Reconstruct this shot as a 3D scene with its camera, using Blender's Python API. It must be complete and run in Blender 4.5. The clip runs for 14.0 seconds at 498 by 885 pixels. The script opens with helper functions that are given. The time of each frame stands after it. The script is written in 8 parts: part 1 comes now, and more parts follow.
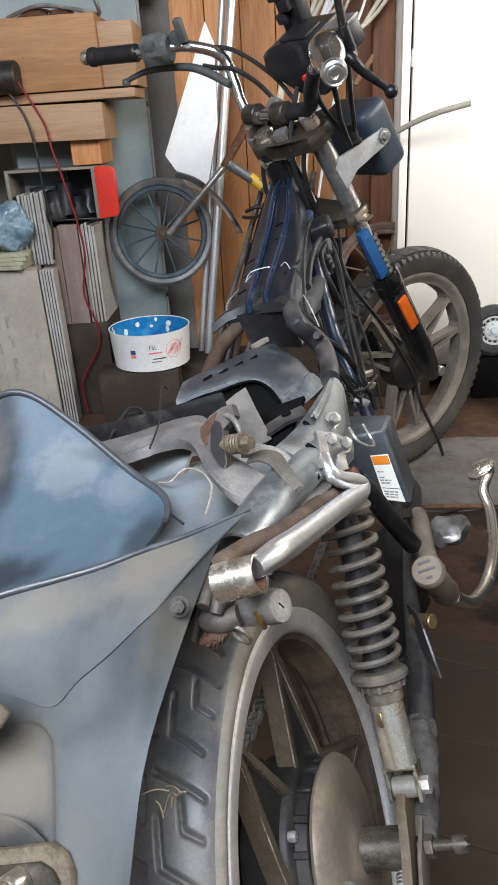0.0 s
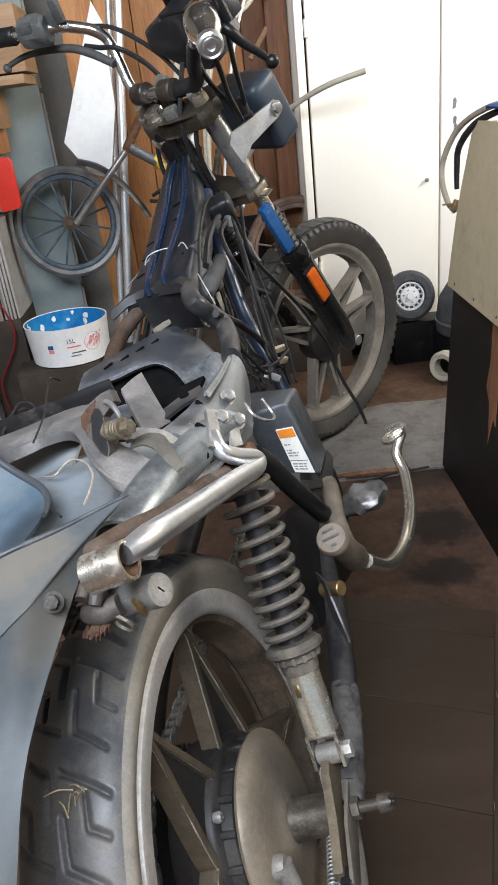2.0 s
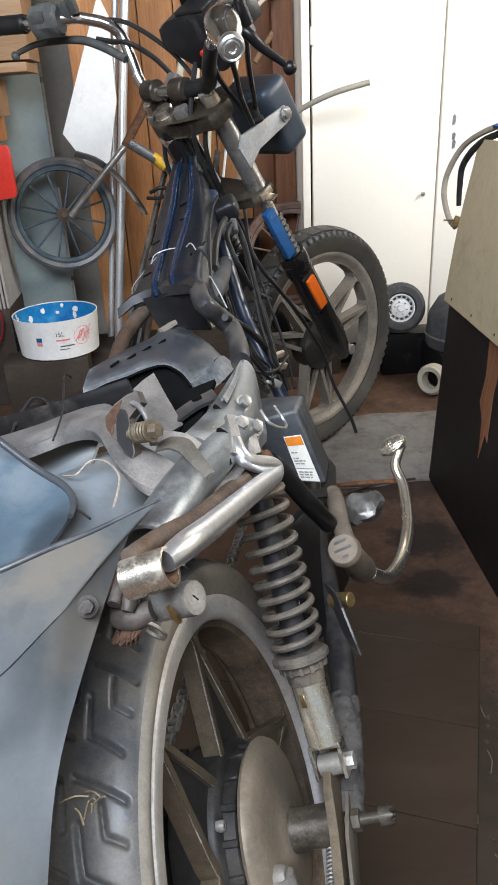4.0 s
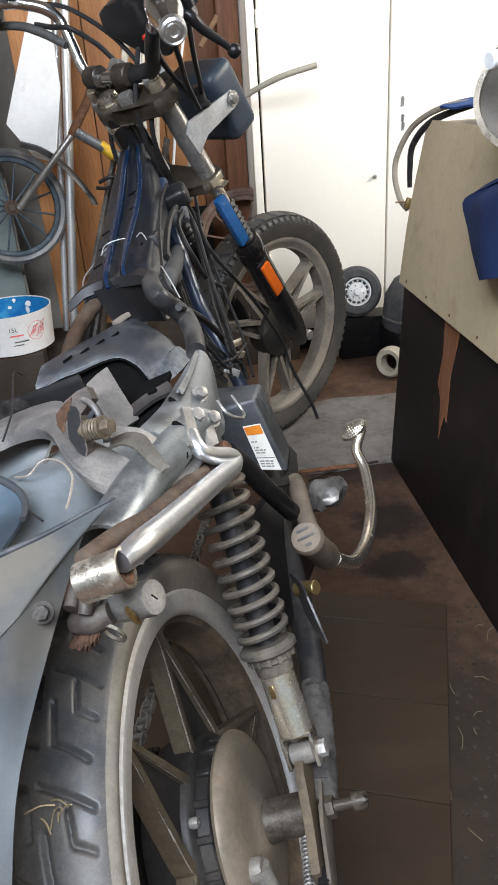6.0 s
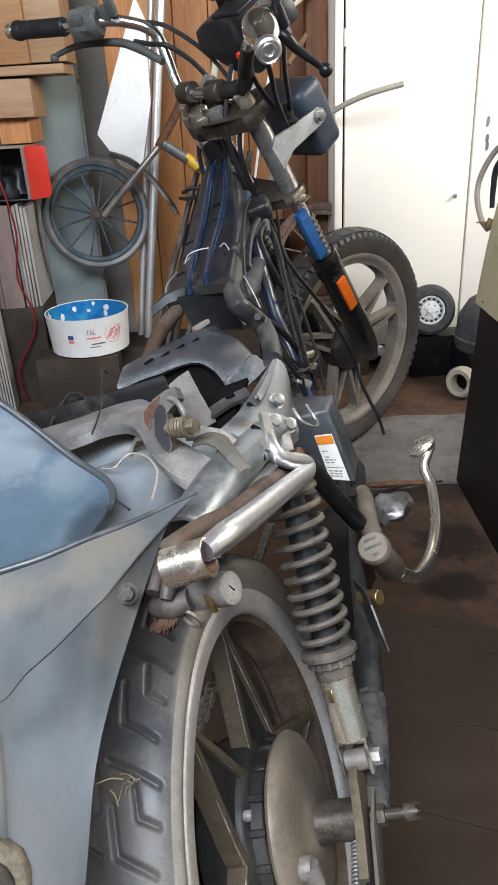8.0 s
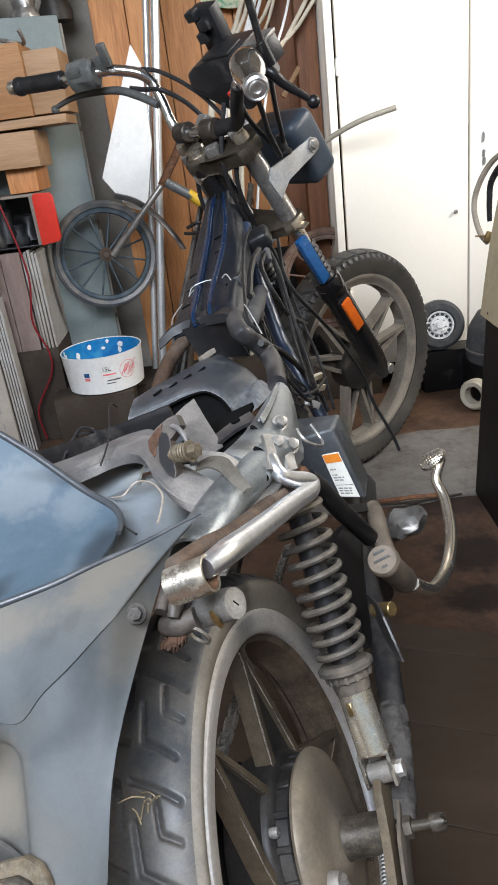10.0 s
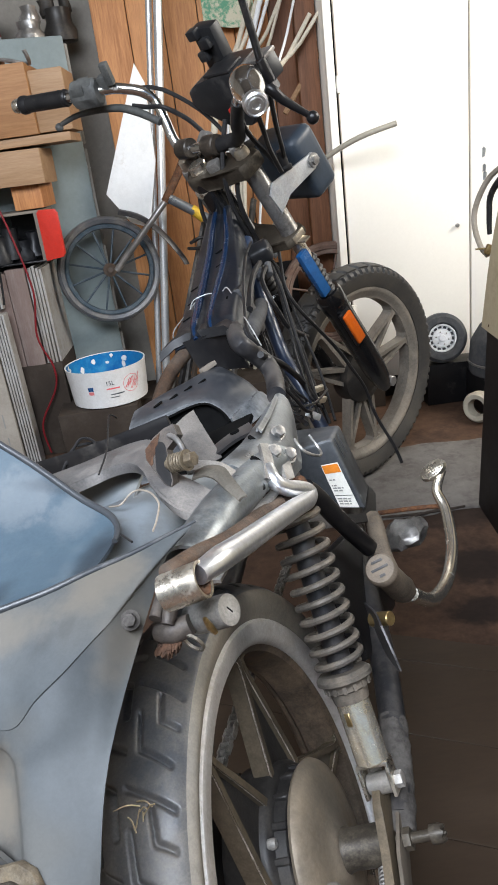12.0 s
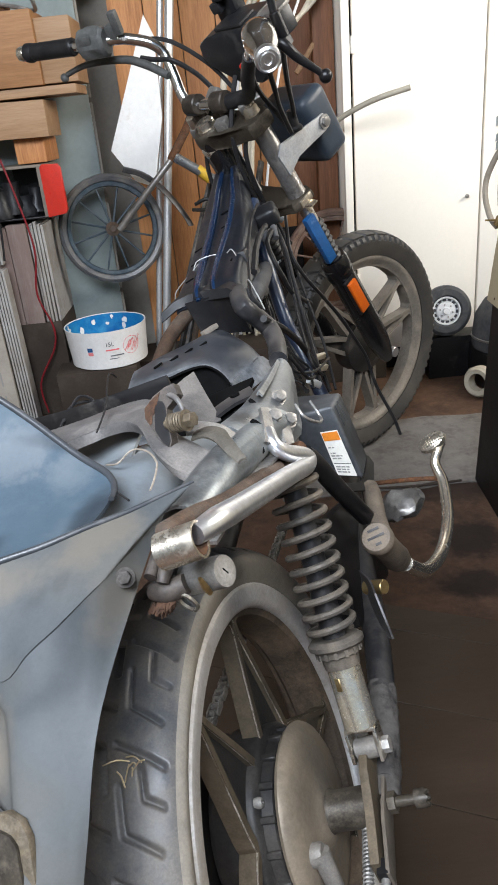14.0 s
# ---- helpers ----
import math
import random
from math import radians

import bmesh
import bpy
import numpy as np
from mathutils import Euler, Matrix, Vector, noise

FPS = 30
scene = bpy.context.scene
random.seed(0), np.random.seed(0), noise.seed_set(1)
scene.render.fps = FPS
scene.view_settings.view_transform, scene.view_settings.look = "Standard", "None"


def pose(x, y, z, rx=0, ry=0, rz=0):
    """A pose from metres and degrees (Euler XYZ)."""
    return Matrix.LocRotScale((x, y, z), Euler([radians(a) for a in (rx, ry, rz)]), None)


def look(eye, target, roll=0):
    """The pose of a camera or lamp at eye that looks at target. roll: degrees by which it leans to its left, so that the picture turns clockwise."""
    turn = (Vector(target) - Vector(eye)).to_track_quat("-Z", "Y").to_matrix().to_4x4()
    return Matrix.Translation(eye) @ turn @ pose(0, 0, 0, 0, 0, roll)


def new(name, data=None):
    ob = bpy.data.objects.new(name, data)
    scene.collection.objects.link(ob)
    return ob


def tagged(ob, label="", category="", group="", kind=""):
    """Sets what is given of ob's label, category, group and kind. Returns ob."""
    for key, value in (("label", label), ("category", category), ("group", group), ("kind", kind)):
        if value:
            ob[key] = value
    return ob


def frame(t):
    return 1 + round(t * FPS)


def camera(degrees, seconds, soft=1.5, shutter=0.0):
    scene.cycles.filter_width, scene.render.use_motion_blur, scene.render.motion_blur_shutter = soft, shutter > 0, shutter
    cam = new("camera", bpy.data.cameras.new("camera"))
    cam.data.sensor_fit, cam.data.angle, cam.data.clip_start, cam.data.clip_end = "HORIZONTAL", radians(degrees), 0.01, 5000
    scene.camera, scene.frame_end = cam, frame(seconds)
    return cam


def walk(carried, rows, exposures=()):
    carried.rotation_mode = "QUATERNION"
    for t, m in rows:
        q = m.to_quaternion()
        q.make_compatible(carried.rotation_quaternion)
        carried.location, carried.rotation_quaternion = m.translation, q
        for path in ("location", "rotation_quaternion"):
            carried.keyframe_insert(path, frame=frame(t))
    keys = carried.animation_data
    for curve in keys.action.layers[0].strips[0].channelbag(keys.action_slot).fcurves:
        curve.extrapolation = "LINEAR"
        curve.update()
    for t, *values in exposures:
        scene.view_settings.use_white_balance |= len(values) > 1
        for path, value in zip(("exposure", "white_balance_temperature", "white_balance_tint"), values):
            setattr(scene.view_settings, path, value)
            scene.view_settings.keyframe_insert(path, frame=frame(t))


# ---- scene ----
cam = camera(38.5, 14.0, soft=1.7)
PATH = [
    (0, (0.045, -0.012, 0.933), (-0.028, 1.813, 0.118), -3.5),
    (0.5, (0.03, 0.003, 0.931), (-0.042, 1.81, 0.075), -2.3),
    (1, (0.039, -0.004, 0.932), (0.033, 1.817, 0.104), -2.8),
    (1.5, (0.065, -0.007, 0.928), (0.101, 1.808, 0.088), -5.1),
    (2, (0.094, -0.006, 0.921), (0.17, 1.795, 0.053), -6.9),
    (2.5, (0.1, -0.018, 0.925), (0.16, 1.801, 0.096), -6.5),
    (2.7, (0.093, -0.012, 0.925), (0.148, 1.807, 0.095), -5.8),
    (4.8, (0.047, 0.006, 0.929), (0.263, 1.786, 0.045), -2.4),
    (5, (0.051, 0.007, 0.928), (0.292, 1.785, 0.044), -2.9),
    (5.5, (0.062, 0.006, 0.927), (0.287, 1.786, 0.042), -4.7),
    (6, (0.06, 0.012, 0.925), (0.306, 1.779, 0.021), -4.2),
    (6.5, (0.066, 0.0, 0.928), (0.205, 1.782, 0.028), -5.1),
    (7, (0.056, 0.004, 0.928), (0.205, 1.773, 0.006), -3.1),
    (7.5, (0.042, -0.006, 0.933), (0.207, 1.791, 0.07), -1.8),
    (8, (0.043, -0.008, 0.93), (0.127, 1.794, 0.065), -3.0),
    (8.5, (0.055, -0.026, 0.933), (0.135, 1.812, 0.146), -5.5),
    (8.7, (0.057, -0.03, 0.934), (0.121, 1.829, 0.199), -6.1),
    (10.8, (0.064, -0.029, 0.929), (0.046, 1.793, 0.105), -8.7),
    (11, (0.065, -0.025, 0.928), (0.001, 1.797, 0.106), -10.0),
    (11.5, (0.065, -0.034, 0.932), (0.114, 1.805, 0.147), -8.2),
    (12, (0.068, -0.036, 0.929), (0.084, 1.817, 0.178), -7.6),
    (12.5, (0.068, -0.034, 0.924), (0.099, 1.787, 0.098), -6.4),
    (13, (0.065, -0.031, 0.924), (0.092, 1.788, 0.092), -6.2),
    (13.5, (0.065, -0.033, 0.923), (0.084, 1.792, 0.105), -5.9),
    (14, (0.065, -0.031, 0.922), (0.078, 1.787, 0.089), -5.6),
]
walk(cam, [(t, look(eye, target, roll)) for t, eye, target, roll in PATH])

# ---- daylight ----
world = bpy.data.worlds.new("sky")
scene.world = world
world.use_nodes = True
wn = world.node_tree
sky = wn.nodes.new("ShaderNodeTexSky")
sky.sky_type = "NISHITA"
sky.sun_disc = False
sky.sun_elevation, sky.sun_rotation = radians(70), radians(165)
wn.links.new(sky.outputs[0], wn.nodes["Background"].inputs[0])
wn.nodes["Background"].inputs[1].default_value = 0.05

sun = new("sun", bpy.data.lights.new("sun", "SUN"))
sun.data.energy, sun.data.angle, sun.data.color = 3.0, radians(0.5), (1.0, 0.95, 0.88)
sun.matrix_world = look((0, 0, 0), (-0.09, 0.33, -0.94))

# added lamp for sky light through the unseen front, over and behind the walker
gate_light = new("gate_area_lamp", bpy.data.lights.new("gate_area_lamp", "AREA"))
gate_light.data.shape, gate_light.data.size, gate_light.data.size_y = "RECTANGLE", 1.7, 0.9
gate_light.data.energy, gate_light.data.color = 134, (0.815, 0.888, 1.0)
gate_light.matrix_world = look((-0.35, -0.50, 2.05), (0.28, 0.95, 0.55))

# lamp added to brighten the doors, in an unseen high window of the east wall
east_door_lamp = new("unseen_window_lamp", bpy.data.lights.new("unseen_window_lamp", "AREA"))
east_door_lamp.data.shape, east_door_lamp.data.size, east_door_lamp.data.size_y = "RECTANGLE", 1.1, 0.8
east_door_lamp.data.energy, east_door_lamp.data.color = 62, (1.0, 0.95, 0.87)
east_door_lamp.matrix_world = look((2.2, 1.45, 1.85), (0.6, 2.2, 0.75))
scene.view_settings.exposure = 0.0



# ---- materials ----
def mat(name, col, col2=None, rough=0.6, metal=0.0, scale=12.0, fine=90.0, bump=0.15, dust=None, dust_amount=0.0,
        rough_var=0.15, stretch=(1, 1, 1), coat=0.0, contrast=0.55, dust_scale=5.0, spec=0.3, grain=None, settle=0.0, worn=None, soft=False):
    """Two tones mixed by coarse and fine noise, optional dust in patches, fine relief."""
    m = bpy.data.materials.new(name)
    m.use_nodes = True
    nt = m.node_tree
    N, K = nt.nodes, nt.links
    b = N["Principled BSDF"]
    tc = N.new("ShaderNodeTexCoord")
    mp = N.new("ShaderNodeMapping")
    mp.inputs["Scale"].default_value = stretch
    K.new(tc.outputs["Object"], mp.inputs["Vector"])

    def noise_tex(s, detail, rgh=0.6):
        n = N.new("ShaderNodeTexNoise")
        n.inputs["Scale"].default_value, n.inputs["Detail"].default_value = s, detail
        n.inputs["Roughness"].default_value = rgh
        K.new(mp.outputs[0], n.inputs["Vector"])
        return n

    big, small = noise_tex(scale, 10, 0.74), noise_tex(fine, 4)
    add = N.new("ShaderNodeMath")
    add.operation = "MULTIPLY_ADD"
    K.new(small.outputs[0], add.inputs[0])
    add.inputs[1].default_value = 0.45
    K.new(big.outputs[0], add.inputs[2])
    ramp = N.new("ShaderNodeMapRange")
    ramp.inputs["From Min"].default_value = 0.72 - 0.32 * (1.1 - contrast)
    ramp.inputs["From Max"].default_value = 0.72 + 0.32 * (1.1 - contrast)
    K.new(add.outputs[0], ramp.inputs["Value"])
    mix = N.new("ShaderNodeMix")
    mix.data_type = "RGBA"
    c2 = col2 or tuple(v * 0.7 for v in col)
    mix.inputs["A"].default_value, mix.inputs["B"].default_value = (*col, 1), (*c2, 1)
    K.new(ramp.outputs[0], mix.inputs["Factor"])
    last = mix.outputs["Result"]
    rv = N.new("ShaderNodeMapRange")
    rv.inputs["To Min"].default_value, rv.inputs["To Max"].default_value = max(rough - rough_var, 0.03), min(rough + rough_var, 1)
    K.new(big.outputs[0], rv.inputs["Value"])
    rlast = rv.outputs[0]
    if dust:
        d = noise_tex(dust_scale * 1.6, 2 if soft else 10, 0.5 if soft else 0.76)
        dr = N.new("ShaderNodeMapRange")
        lo = 0.75 - 0.5 * dust_amount
        dr.inputs["From Min"].default_value, dr.inputs["From Max"].default_value = lo - 0.11 - 0.4 * settle, lo + 0.17 + 0.4 * settle
        dr.inputs["To Max"].default_value = 0.9
        dl = d.outputs[0]
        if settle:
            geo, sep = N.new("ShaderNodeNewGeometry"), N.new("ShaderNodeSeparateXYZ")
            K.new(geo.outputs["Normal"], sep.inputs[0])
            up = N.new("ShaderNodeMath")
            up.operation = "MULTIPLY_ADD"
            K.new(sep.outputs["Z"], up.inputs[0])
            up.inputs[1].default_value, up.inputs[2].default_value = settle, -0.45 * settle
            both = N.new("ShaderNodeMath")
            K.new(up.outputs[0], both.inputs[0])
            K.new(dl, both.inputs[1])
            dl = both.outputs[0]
        K.new(dl, dr.inputs["Value"])
        m2 = N.new("ShaderNodeMix")
        m2.data_type = "RGBA"
        K.new(dr.outputs[0], m2.inputs["Factor"])
        K.new(last, m2.inputs["A"])
        m2.inputs["B"].default_value = (*dust, 1)
        last = m2.outputs["Result"]
        mr = N.new("ShaderNodeMix")
        K.new(dr.outputs[0], mr.inputs["Factor"])
        K.new(rlast, mr.inputs["A"])
        mr.inputs["B"].default_value = 0.85
        rlast = mr.outputs["Result"]
        if metal:
            mm = N.new("ShaderNodeMath")
            mm.operation = "MULTIPLY_ADD"
            K.new(dr.outputs[0], mm.inputs[0])
            mm.inputs[1].default_value, mm.inputs[2].default_value = -metal, metal
            K.new(mm.outputs[0], b.inputs["Metallic"])
    if worn:
        # paler sharp edges: rubbed-off paint and grime, and edge highlights put into the colour
        ge = N.new("ShaderNodeNewGeometry")
        er = N.new("ShaderNodeMapRange")
        er.inputs["From Min"].default_value, er.inputs["From Max"].default_value = 0.515, 0.60
        er.inputs["To Max"].default_value = 0.75
        K.new(ge.outputs["Pointiness"], er.inputs["Value"])
        em = N.new("ShaderNodeMath")
        em.operation = "MULTIPLY"
        K.new(er.outputs[0], em.inputs[0])
        K.new(ramp.outputs[0], em.inputs[1])
        m3 = N.new("ShaderNodeMix")
        m3.data_type = "RGBA"
        K.new(em.outputs[0], m3.inputs["Factor"])
        K.new(last, m3.inputs["A"])
        m3.inputs["B"].default_value = (*worn, 1)
        last = m3.outputs["Result"]
    grain = (0.16 if metal else 0.05) if grain is None else grain
    grit = noise_tex(fine * 3.1, 2, 0.7)
    gr_ = N.new("ShaderNodeMapRange")
    gr_.inputs["From Min"].default_value, gr_.inputs["From Max"].default_value = 0.3, 0.7
    gr_.inputs["To Min"].default_value, gr_.inputs["To Max"].default_value = 1.0 - grain, 1.0 + grain
    K.new(grit.outputs[0], gr_.inputs["Value"])
    gm = N.new("ShaderNodeMix")
    gm.data_type, gm.blend_type = "RGBA", "MULTIPLY"
    gm.inputs["Factor"].default_value = 1.0
    K.new(last, gm.inputs["A"])
    K.new(gr_.outputs[0], gm.inputs["B"])
    last = gm.outputs["Result"]
    K.new(last, b.inputs["Base Color"])
    K.new(rlast, b.inputs["Roughness"])
    b.inputs["Specular IOR Level"].default_value = spec
    if not (dust and metal):
        b.inputs["Metallic"].default_value = metal
    b.inputs["Coat Weight"].default_value = coat
    b.inputs["Coat Roughness"].default_value = 0.15
    if bump:
        bp = N.new("ShaderNodeBump")
        bp.inputs["Strength"].default_value, bp.inputs["Distance"].default_value = bump, 0.002
        K.new(add.outputs[0], bp.inputs["Height"])
        K.new(bp.outputs[0], b.inputs["Normal"])
    return m


def stain_or_shade(key, colour, spots, edge=0.5, grit=40.0):
    """Dirt, scuffs or painted shade with a ragged outline at given places: spots are (centre, radii, strength)."""
    nt = M[key].node_tree
    N, K = nt.nodes, nt.links
    b = N["Principled BSDF"]
    tc = N.new("ShaderNodeTexCoord")
    nz = N.new("ShaderNodeTexNoise")
    nz.inputs["Scale"].default_value, nz.inputs["Detail"].default_value, nz.inputs["Roughness"].default_value = grit, 8, 0.65
    K.new(tc.outputs["Object"], nz.inputs["Vector"])
    for centre, radii, strength in spots:
        mp = N.new("ShaderNodeMapping")
        mp.inputs["Scale"].default_value = [1 / r for r in radii]
        mp.inputs["Location"].default_value = [-c / r for c, r in zip(centre, radii)]
        K.new(tc.outputs["Object"], mp.inputs["Vector"])
        ln = N.new("ShaderNodeVectorMath")
        ln.operation = "LENGTH"
        K.new(mp.outputs[0], ln.inputs[0])
        ad = N.new("ShaderNodeMath")
        ad.operation = "MULTIPLY_ADD"
        K.new(nz.outputs[0], ad.inputs[0])
        ad.inputs[1].default_value = 1.6
        K.new(ln.outputs["Value"], ad.inputs[2])
        mr = N.new("ShaderNodeMapRange")
        mr.interpolation_type = "SMOOTHSTEP"
        mr.inputs["From Min"].default_value, mr.inputs["From Max"].default_value = 1.75 + edge, 1.75 - edge
        mr.inputs["To Max"].default_value = strength
        K.new(ad.outputs[0], mr.inputs["Value"])
        mx = N.new("ShaderNodeMix")
        mx.data_type = "RGBA"
        K.new(mr.outputs[0], mx.inputs["Factor"])
        K.new(b.inputs["Base Color"].links[0].from_socket, mx.inputs["A"])
        mx.inputs["B"].default_value = (*colour, 1)
        K.new(mx.outputs["Result"], b.inputs["Base Color"])


def wood(name, col, col2, scale=3.0, rings=14.0, rough=0.6, axis=2):
    """Long grain along one axis, with knots from distorted bands."""
    st = [1.0, 1.0, 1.0]
    st[axis] = 0.08
    m = mat(name, col, col2, rough=rough, scale=scale * 4, fine=rings * 14, bump=0.2, stretch=tuple(st), contrast=0.7)
    return m


DUST = (0.42, 0.37, 0.31)
M = {}
M["concrete"] = mat("concrete", (0.09856, 0.056, 0.03496), (0.05376, 0.03, 0.01932), rough=0.8, scale=3.0, fine=40, bump=0.5, dust=(0.01904, 0.012, 0.0092), dust_amount=0.32, dust_scale=5.5, contrast=0.6, spec=0.2)
M["plank_dark"] = mat("plank_dark", (0.0432, 0.02754, 0.0172), (0.0312, 0.01938, 0.01204), rough=0.5, scale=5, fine=60, bump=0.08, stretch=(0.25, 1, 1), dust=(0.0624, 0.04182, 0.02666), dust_amount=0.36, dust_scale=2.5, spec=0.25, contrast=0.4)
M["door_white"] = mat("door_white", (0.86, 0.81, 0.72), (0.82, 0.77, 0.68), rough=0.5, scale=1.2, fine=30, bump=0.03, dust=(0.70, 0.62, 0.52), dust_amount=0.06, grain=0.012, contrast=0.2)
M["wood_wall"] = wood("wood_wall", (0.5456, 0.252, 0.095), (0.3168, 0.126, 0.0475), scale=2.2)
M["wood_dark"] = wood("wood_dark", (0.20, 0.085, 0.04), (0.11, 0.045, 0.02), scale=2.5)
M["wood_raw"] = wood("wood_raw", (0.24, 0.105, 0.05), (0.13, 0.055, 0.028), scale=4.0)
M["pine"] = wood("pine", (0.3366, 0.1726, 0.0731), (0.2372, 0.1114, 0.0442), scale=2.0, axis=0)
M["pine_pale"] = wood("pine_pale", (0.3443, 0.2142, 0.119), (0.2525, 0.1454, 0.0731), scale=2.0, axis=0)
M["plaster"] = mat("plaster", (0.24, 0.22, 0.19), (0.19, 0.17, 0.145), rough=0.9, scale=2, fine=40, bump=0.3)
M["cabinet"] = mat("cabinet_paint", (0.1971, 0.232, 0.2306), (0.1577, 0.1883, 0.1892), rough=0.45, scale=1.5, fine=20, bump=0.04, dust=(0.1971, 0.1883, 0.1651), dust_amount=0.15)
M["rubber"] = mat("tyre_rubber", (0.05051, 0.05463, 0.06279), (0.07857, 0.07762, 0.07774), rough=0.34, scale=6, fine=160, bump=0.2, dust=(0.2104, 0.1796, 0.1435), dust_amount=0.38, dust_scale=5, spec=0.6, grain=0.16, contrast=0.7)
M["sidewall"] = mat("dusty_sidewall", (0.2242, 0.2058, 0.1794), (0.1495, 0.1346, 0.1138), rough=0.6, scale=7, fine=170, bump=0.2, dust=(0.322, 0.2806, 0.2242), dust_amount=0.45, dust_scale=5, spec=0.3, grain=0.1)
M["rubber_wall"] = mat("dark_tyre_wall", (0.040, 0.037, 0.033), (0.026, 0.024, 0.022), rough=0.5, scale=7, fine=170, bump=0.2, dust=(0.075, 0.064, 0.050), dust_amount=0.36, dust_scale=6, spec=0.35)
M["rubber_front"] = mat("front_tyre_rubber", (0.030, 0.029, 0.028), (0.042, 0.039, 0.036), rough=0.5, scale=6, fine=160, bump=0.2, dust=(0.085, 0.072, 0.056), dust_amount=0.34, dust_scale=5, spec=0.4, grain=0.12)
M["spacer_grease"] = mat("greasy_spacer", (0.075, 0.062, 0.046), (0.030, 0.025, 0.020), rough=0.38, metal=0.3, scale=20, fine=150, bump=0.25, dust=(0.14, 0.115, 0.085), dust_amount=0.30, dust_scale=18)
M["crust_grey"] = mat("grey_crust", (0.0805, 0.0728, 0.0658), (0.035, 0.0301, 0.0266), rough=0.8, scale=26, fine=180, bump=0.7, dust=(0.112, 0.1015, 0.091), dust_amount=0.35, dust_scale=20, contrast=0.8)
M["rubber_black"] = mat("black_rubber", (0.008, 0.008, 0.009), (0.018, 0.017, 0.017), rough=0.42, scale=20, fine=120, bump=0.1, dust=(0.09, 0.08, 0.07), dust_amount=0.16, dust_scale=14)
M["alloy"] = mat("cast_alloy", (0.2898, 0.2737, 0.2534), (0.161, 0.1491, 0.133), rough=0.42, metal=0.6, scale=16, fine=150, bump=0.2, dust=(0.2492, 0.217, 0.1813), dust_amount=0.40, dust_scale=10)
M["alloy_dark"] = mat("dark_alloy", (0.036, 0.033, 0.030), (0.018, 0.016, 0.015), rough=0.42, metal=0.4, scale=16, fine=150, bump=0.2, dust=(0.105, 0.085, 0.066), dust_amount=0.31, dust_scale=10)
M["chrome"] = mat("worn_chrome", (0.86, 0.865, 0.87), (0.70, 0.69, 0.67), rough=0.36, metal=1.0, scale=25, fine=200, bump=0.03, rough_var=0.14, dust=(0.46, 0.42, 0.37), dust_amount=0.12, dust_scale=26, grain=0.05)
M["chrome_satin"] = mat("satin_chrome", (0.918, 0.9373, 0.9765), (0.7548, 0.7571, 0.7665), rough=0.32, metal=0.95, scale=25, fine=200, bump=0.01, rough_var=0.10, dust=(0.4692, 0.4326, 0.3885), dust_amount=0.06, dust_scale=14, grain=0.05)
M["chrome_old"] = mat("pitted_chrome", (0.672, 0.6216, 0.5376), (0.4704, 0.4144, 0.336), rough=0.28, metal=0.95, scale=30, fine=220, bump=0.10, rough_var=0.12, dust=(0.2688, 0.224, 0.1736), dust_amount=0.26, dust_scale=18)
M["chrome_damper"] = mat("flaking_chrome", (0.988, 0.936, 0.832), (0.832, 0.728, 0.5408), rough=0.25, metal=0.88, scale=30, fine=160, bump=0.04, rough_var=0.10, dust=(0.832, 0.8112, 0.7488), dust_amount=0.16, dust_scale=16)
M["hook_dark"] = mat("grimy_hook", (0.066, 0.055, 0.0473), (0.033, 0.0286, 0.0264), rough=0.45, metal=0.2, scale=40, fine=200, bump=0.3, dust=(0.132, 0.1056, 0.0836), dust_amount=0.35, dust_scale=14)
M["riser_grime"] = mat("greasy_riser", (0.034, 0.027, 0.021), (0.016, 0.013, 0.011), rough=0.36, metal=0.2, scale=26, fine=170, bump=0.3, dust=(0.085, 0.066, 0.048), dust_amount=0.34, dust_scale=11)
M["spoke_pocket"] = mat("brown_spoke_pocket", (0.105, 0.086, 0.066), (0.058, 0.048, 0.038), rough=0.6, scale=12, fine=150, bump=0.15, dust=(0.15, 0.122, 0.092), dust_amount=0.35, dust_scale=8)
M["peg_rubber"] = mat("greasy_grey_peg", (0.1313, 0.1067, 0.08272), (0.063, 0.05044, 0.03872), rough=0.5, metal=0.2, scale=30, fine=180, bump=0.3, dust=(0.1995, 0.1552, 0.1126), dust_amount=0.4, dust_scale=14)
M["chrome_kick"] = mat("yellowed_chrome", (0.95, 0.91, 0.82), (0.78, 0.70, 0.57), rough=0.24, metal=0.95, scale=22, fine=200, bump=0.02, rough_var=0.10, dust=(0.34, 0.29, 0.22), dust_amount=0.04, dust_scale=18, grain=0.04)
M["rust_flake"] = mat("flaking_rust", (0.066, 0.03, 0.0152), (0.0255, 0.01425, 0.0096), rough=0.9, scale=90, fine=300, bump=0.6, dust=(0.1275, 0.075, 0.044), dust_amount=0.3, dust_scale=40)
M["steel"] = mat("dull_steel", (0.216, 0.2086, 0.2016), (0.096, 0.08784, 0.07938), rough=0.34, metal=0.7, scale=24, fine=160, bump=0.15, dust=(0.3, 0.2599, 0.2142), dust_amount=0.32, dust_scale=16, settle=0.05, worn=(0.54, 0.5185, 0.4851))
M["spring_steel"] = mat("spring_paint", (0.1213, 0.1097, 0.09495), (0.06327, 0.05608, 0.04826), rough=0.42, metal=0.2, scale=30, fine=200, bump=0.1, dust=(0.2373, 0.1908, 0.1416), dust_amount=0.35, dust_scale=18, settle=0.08)
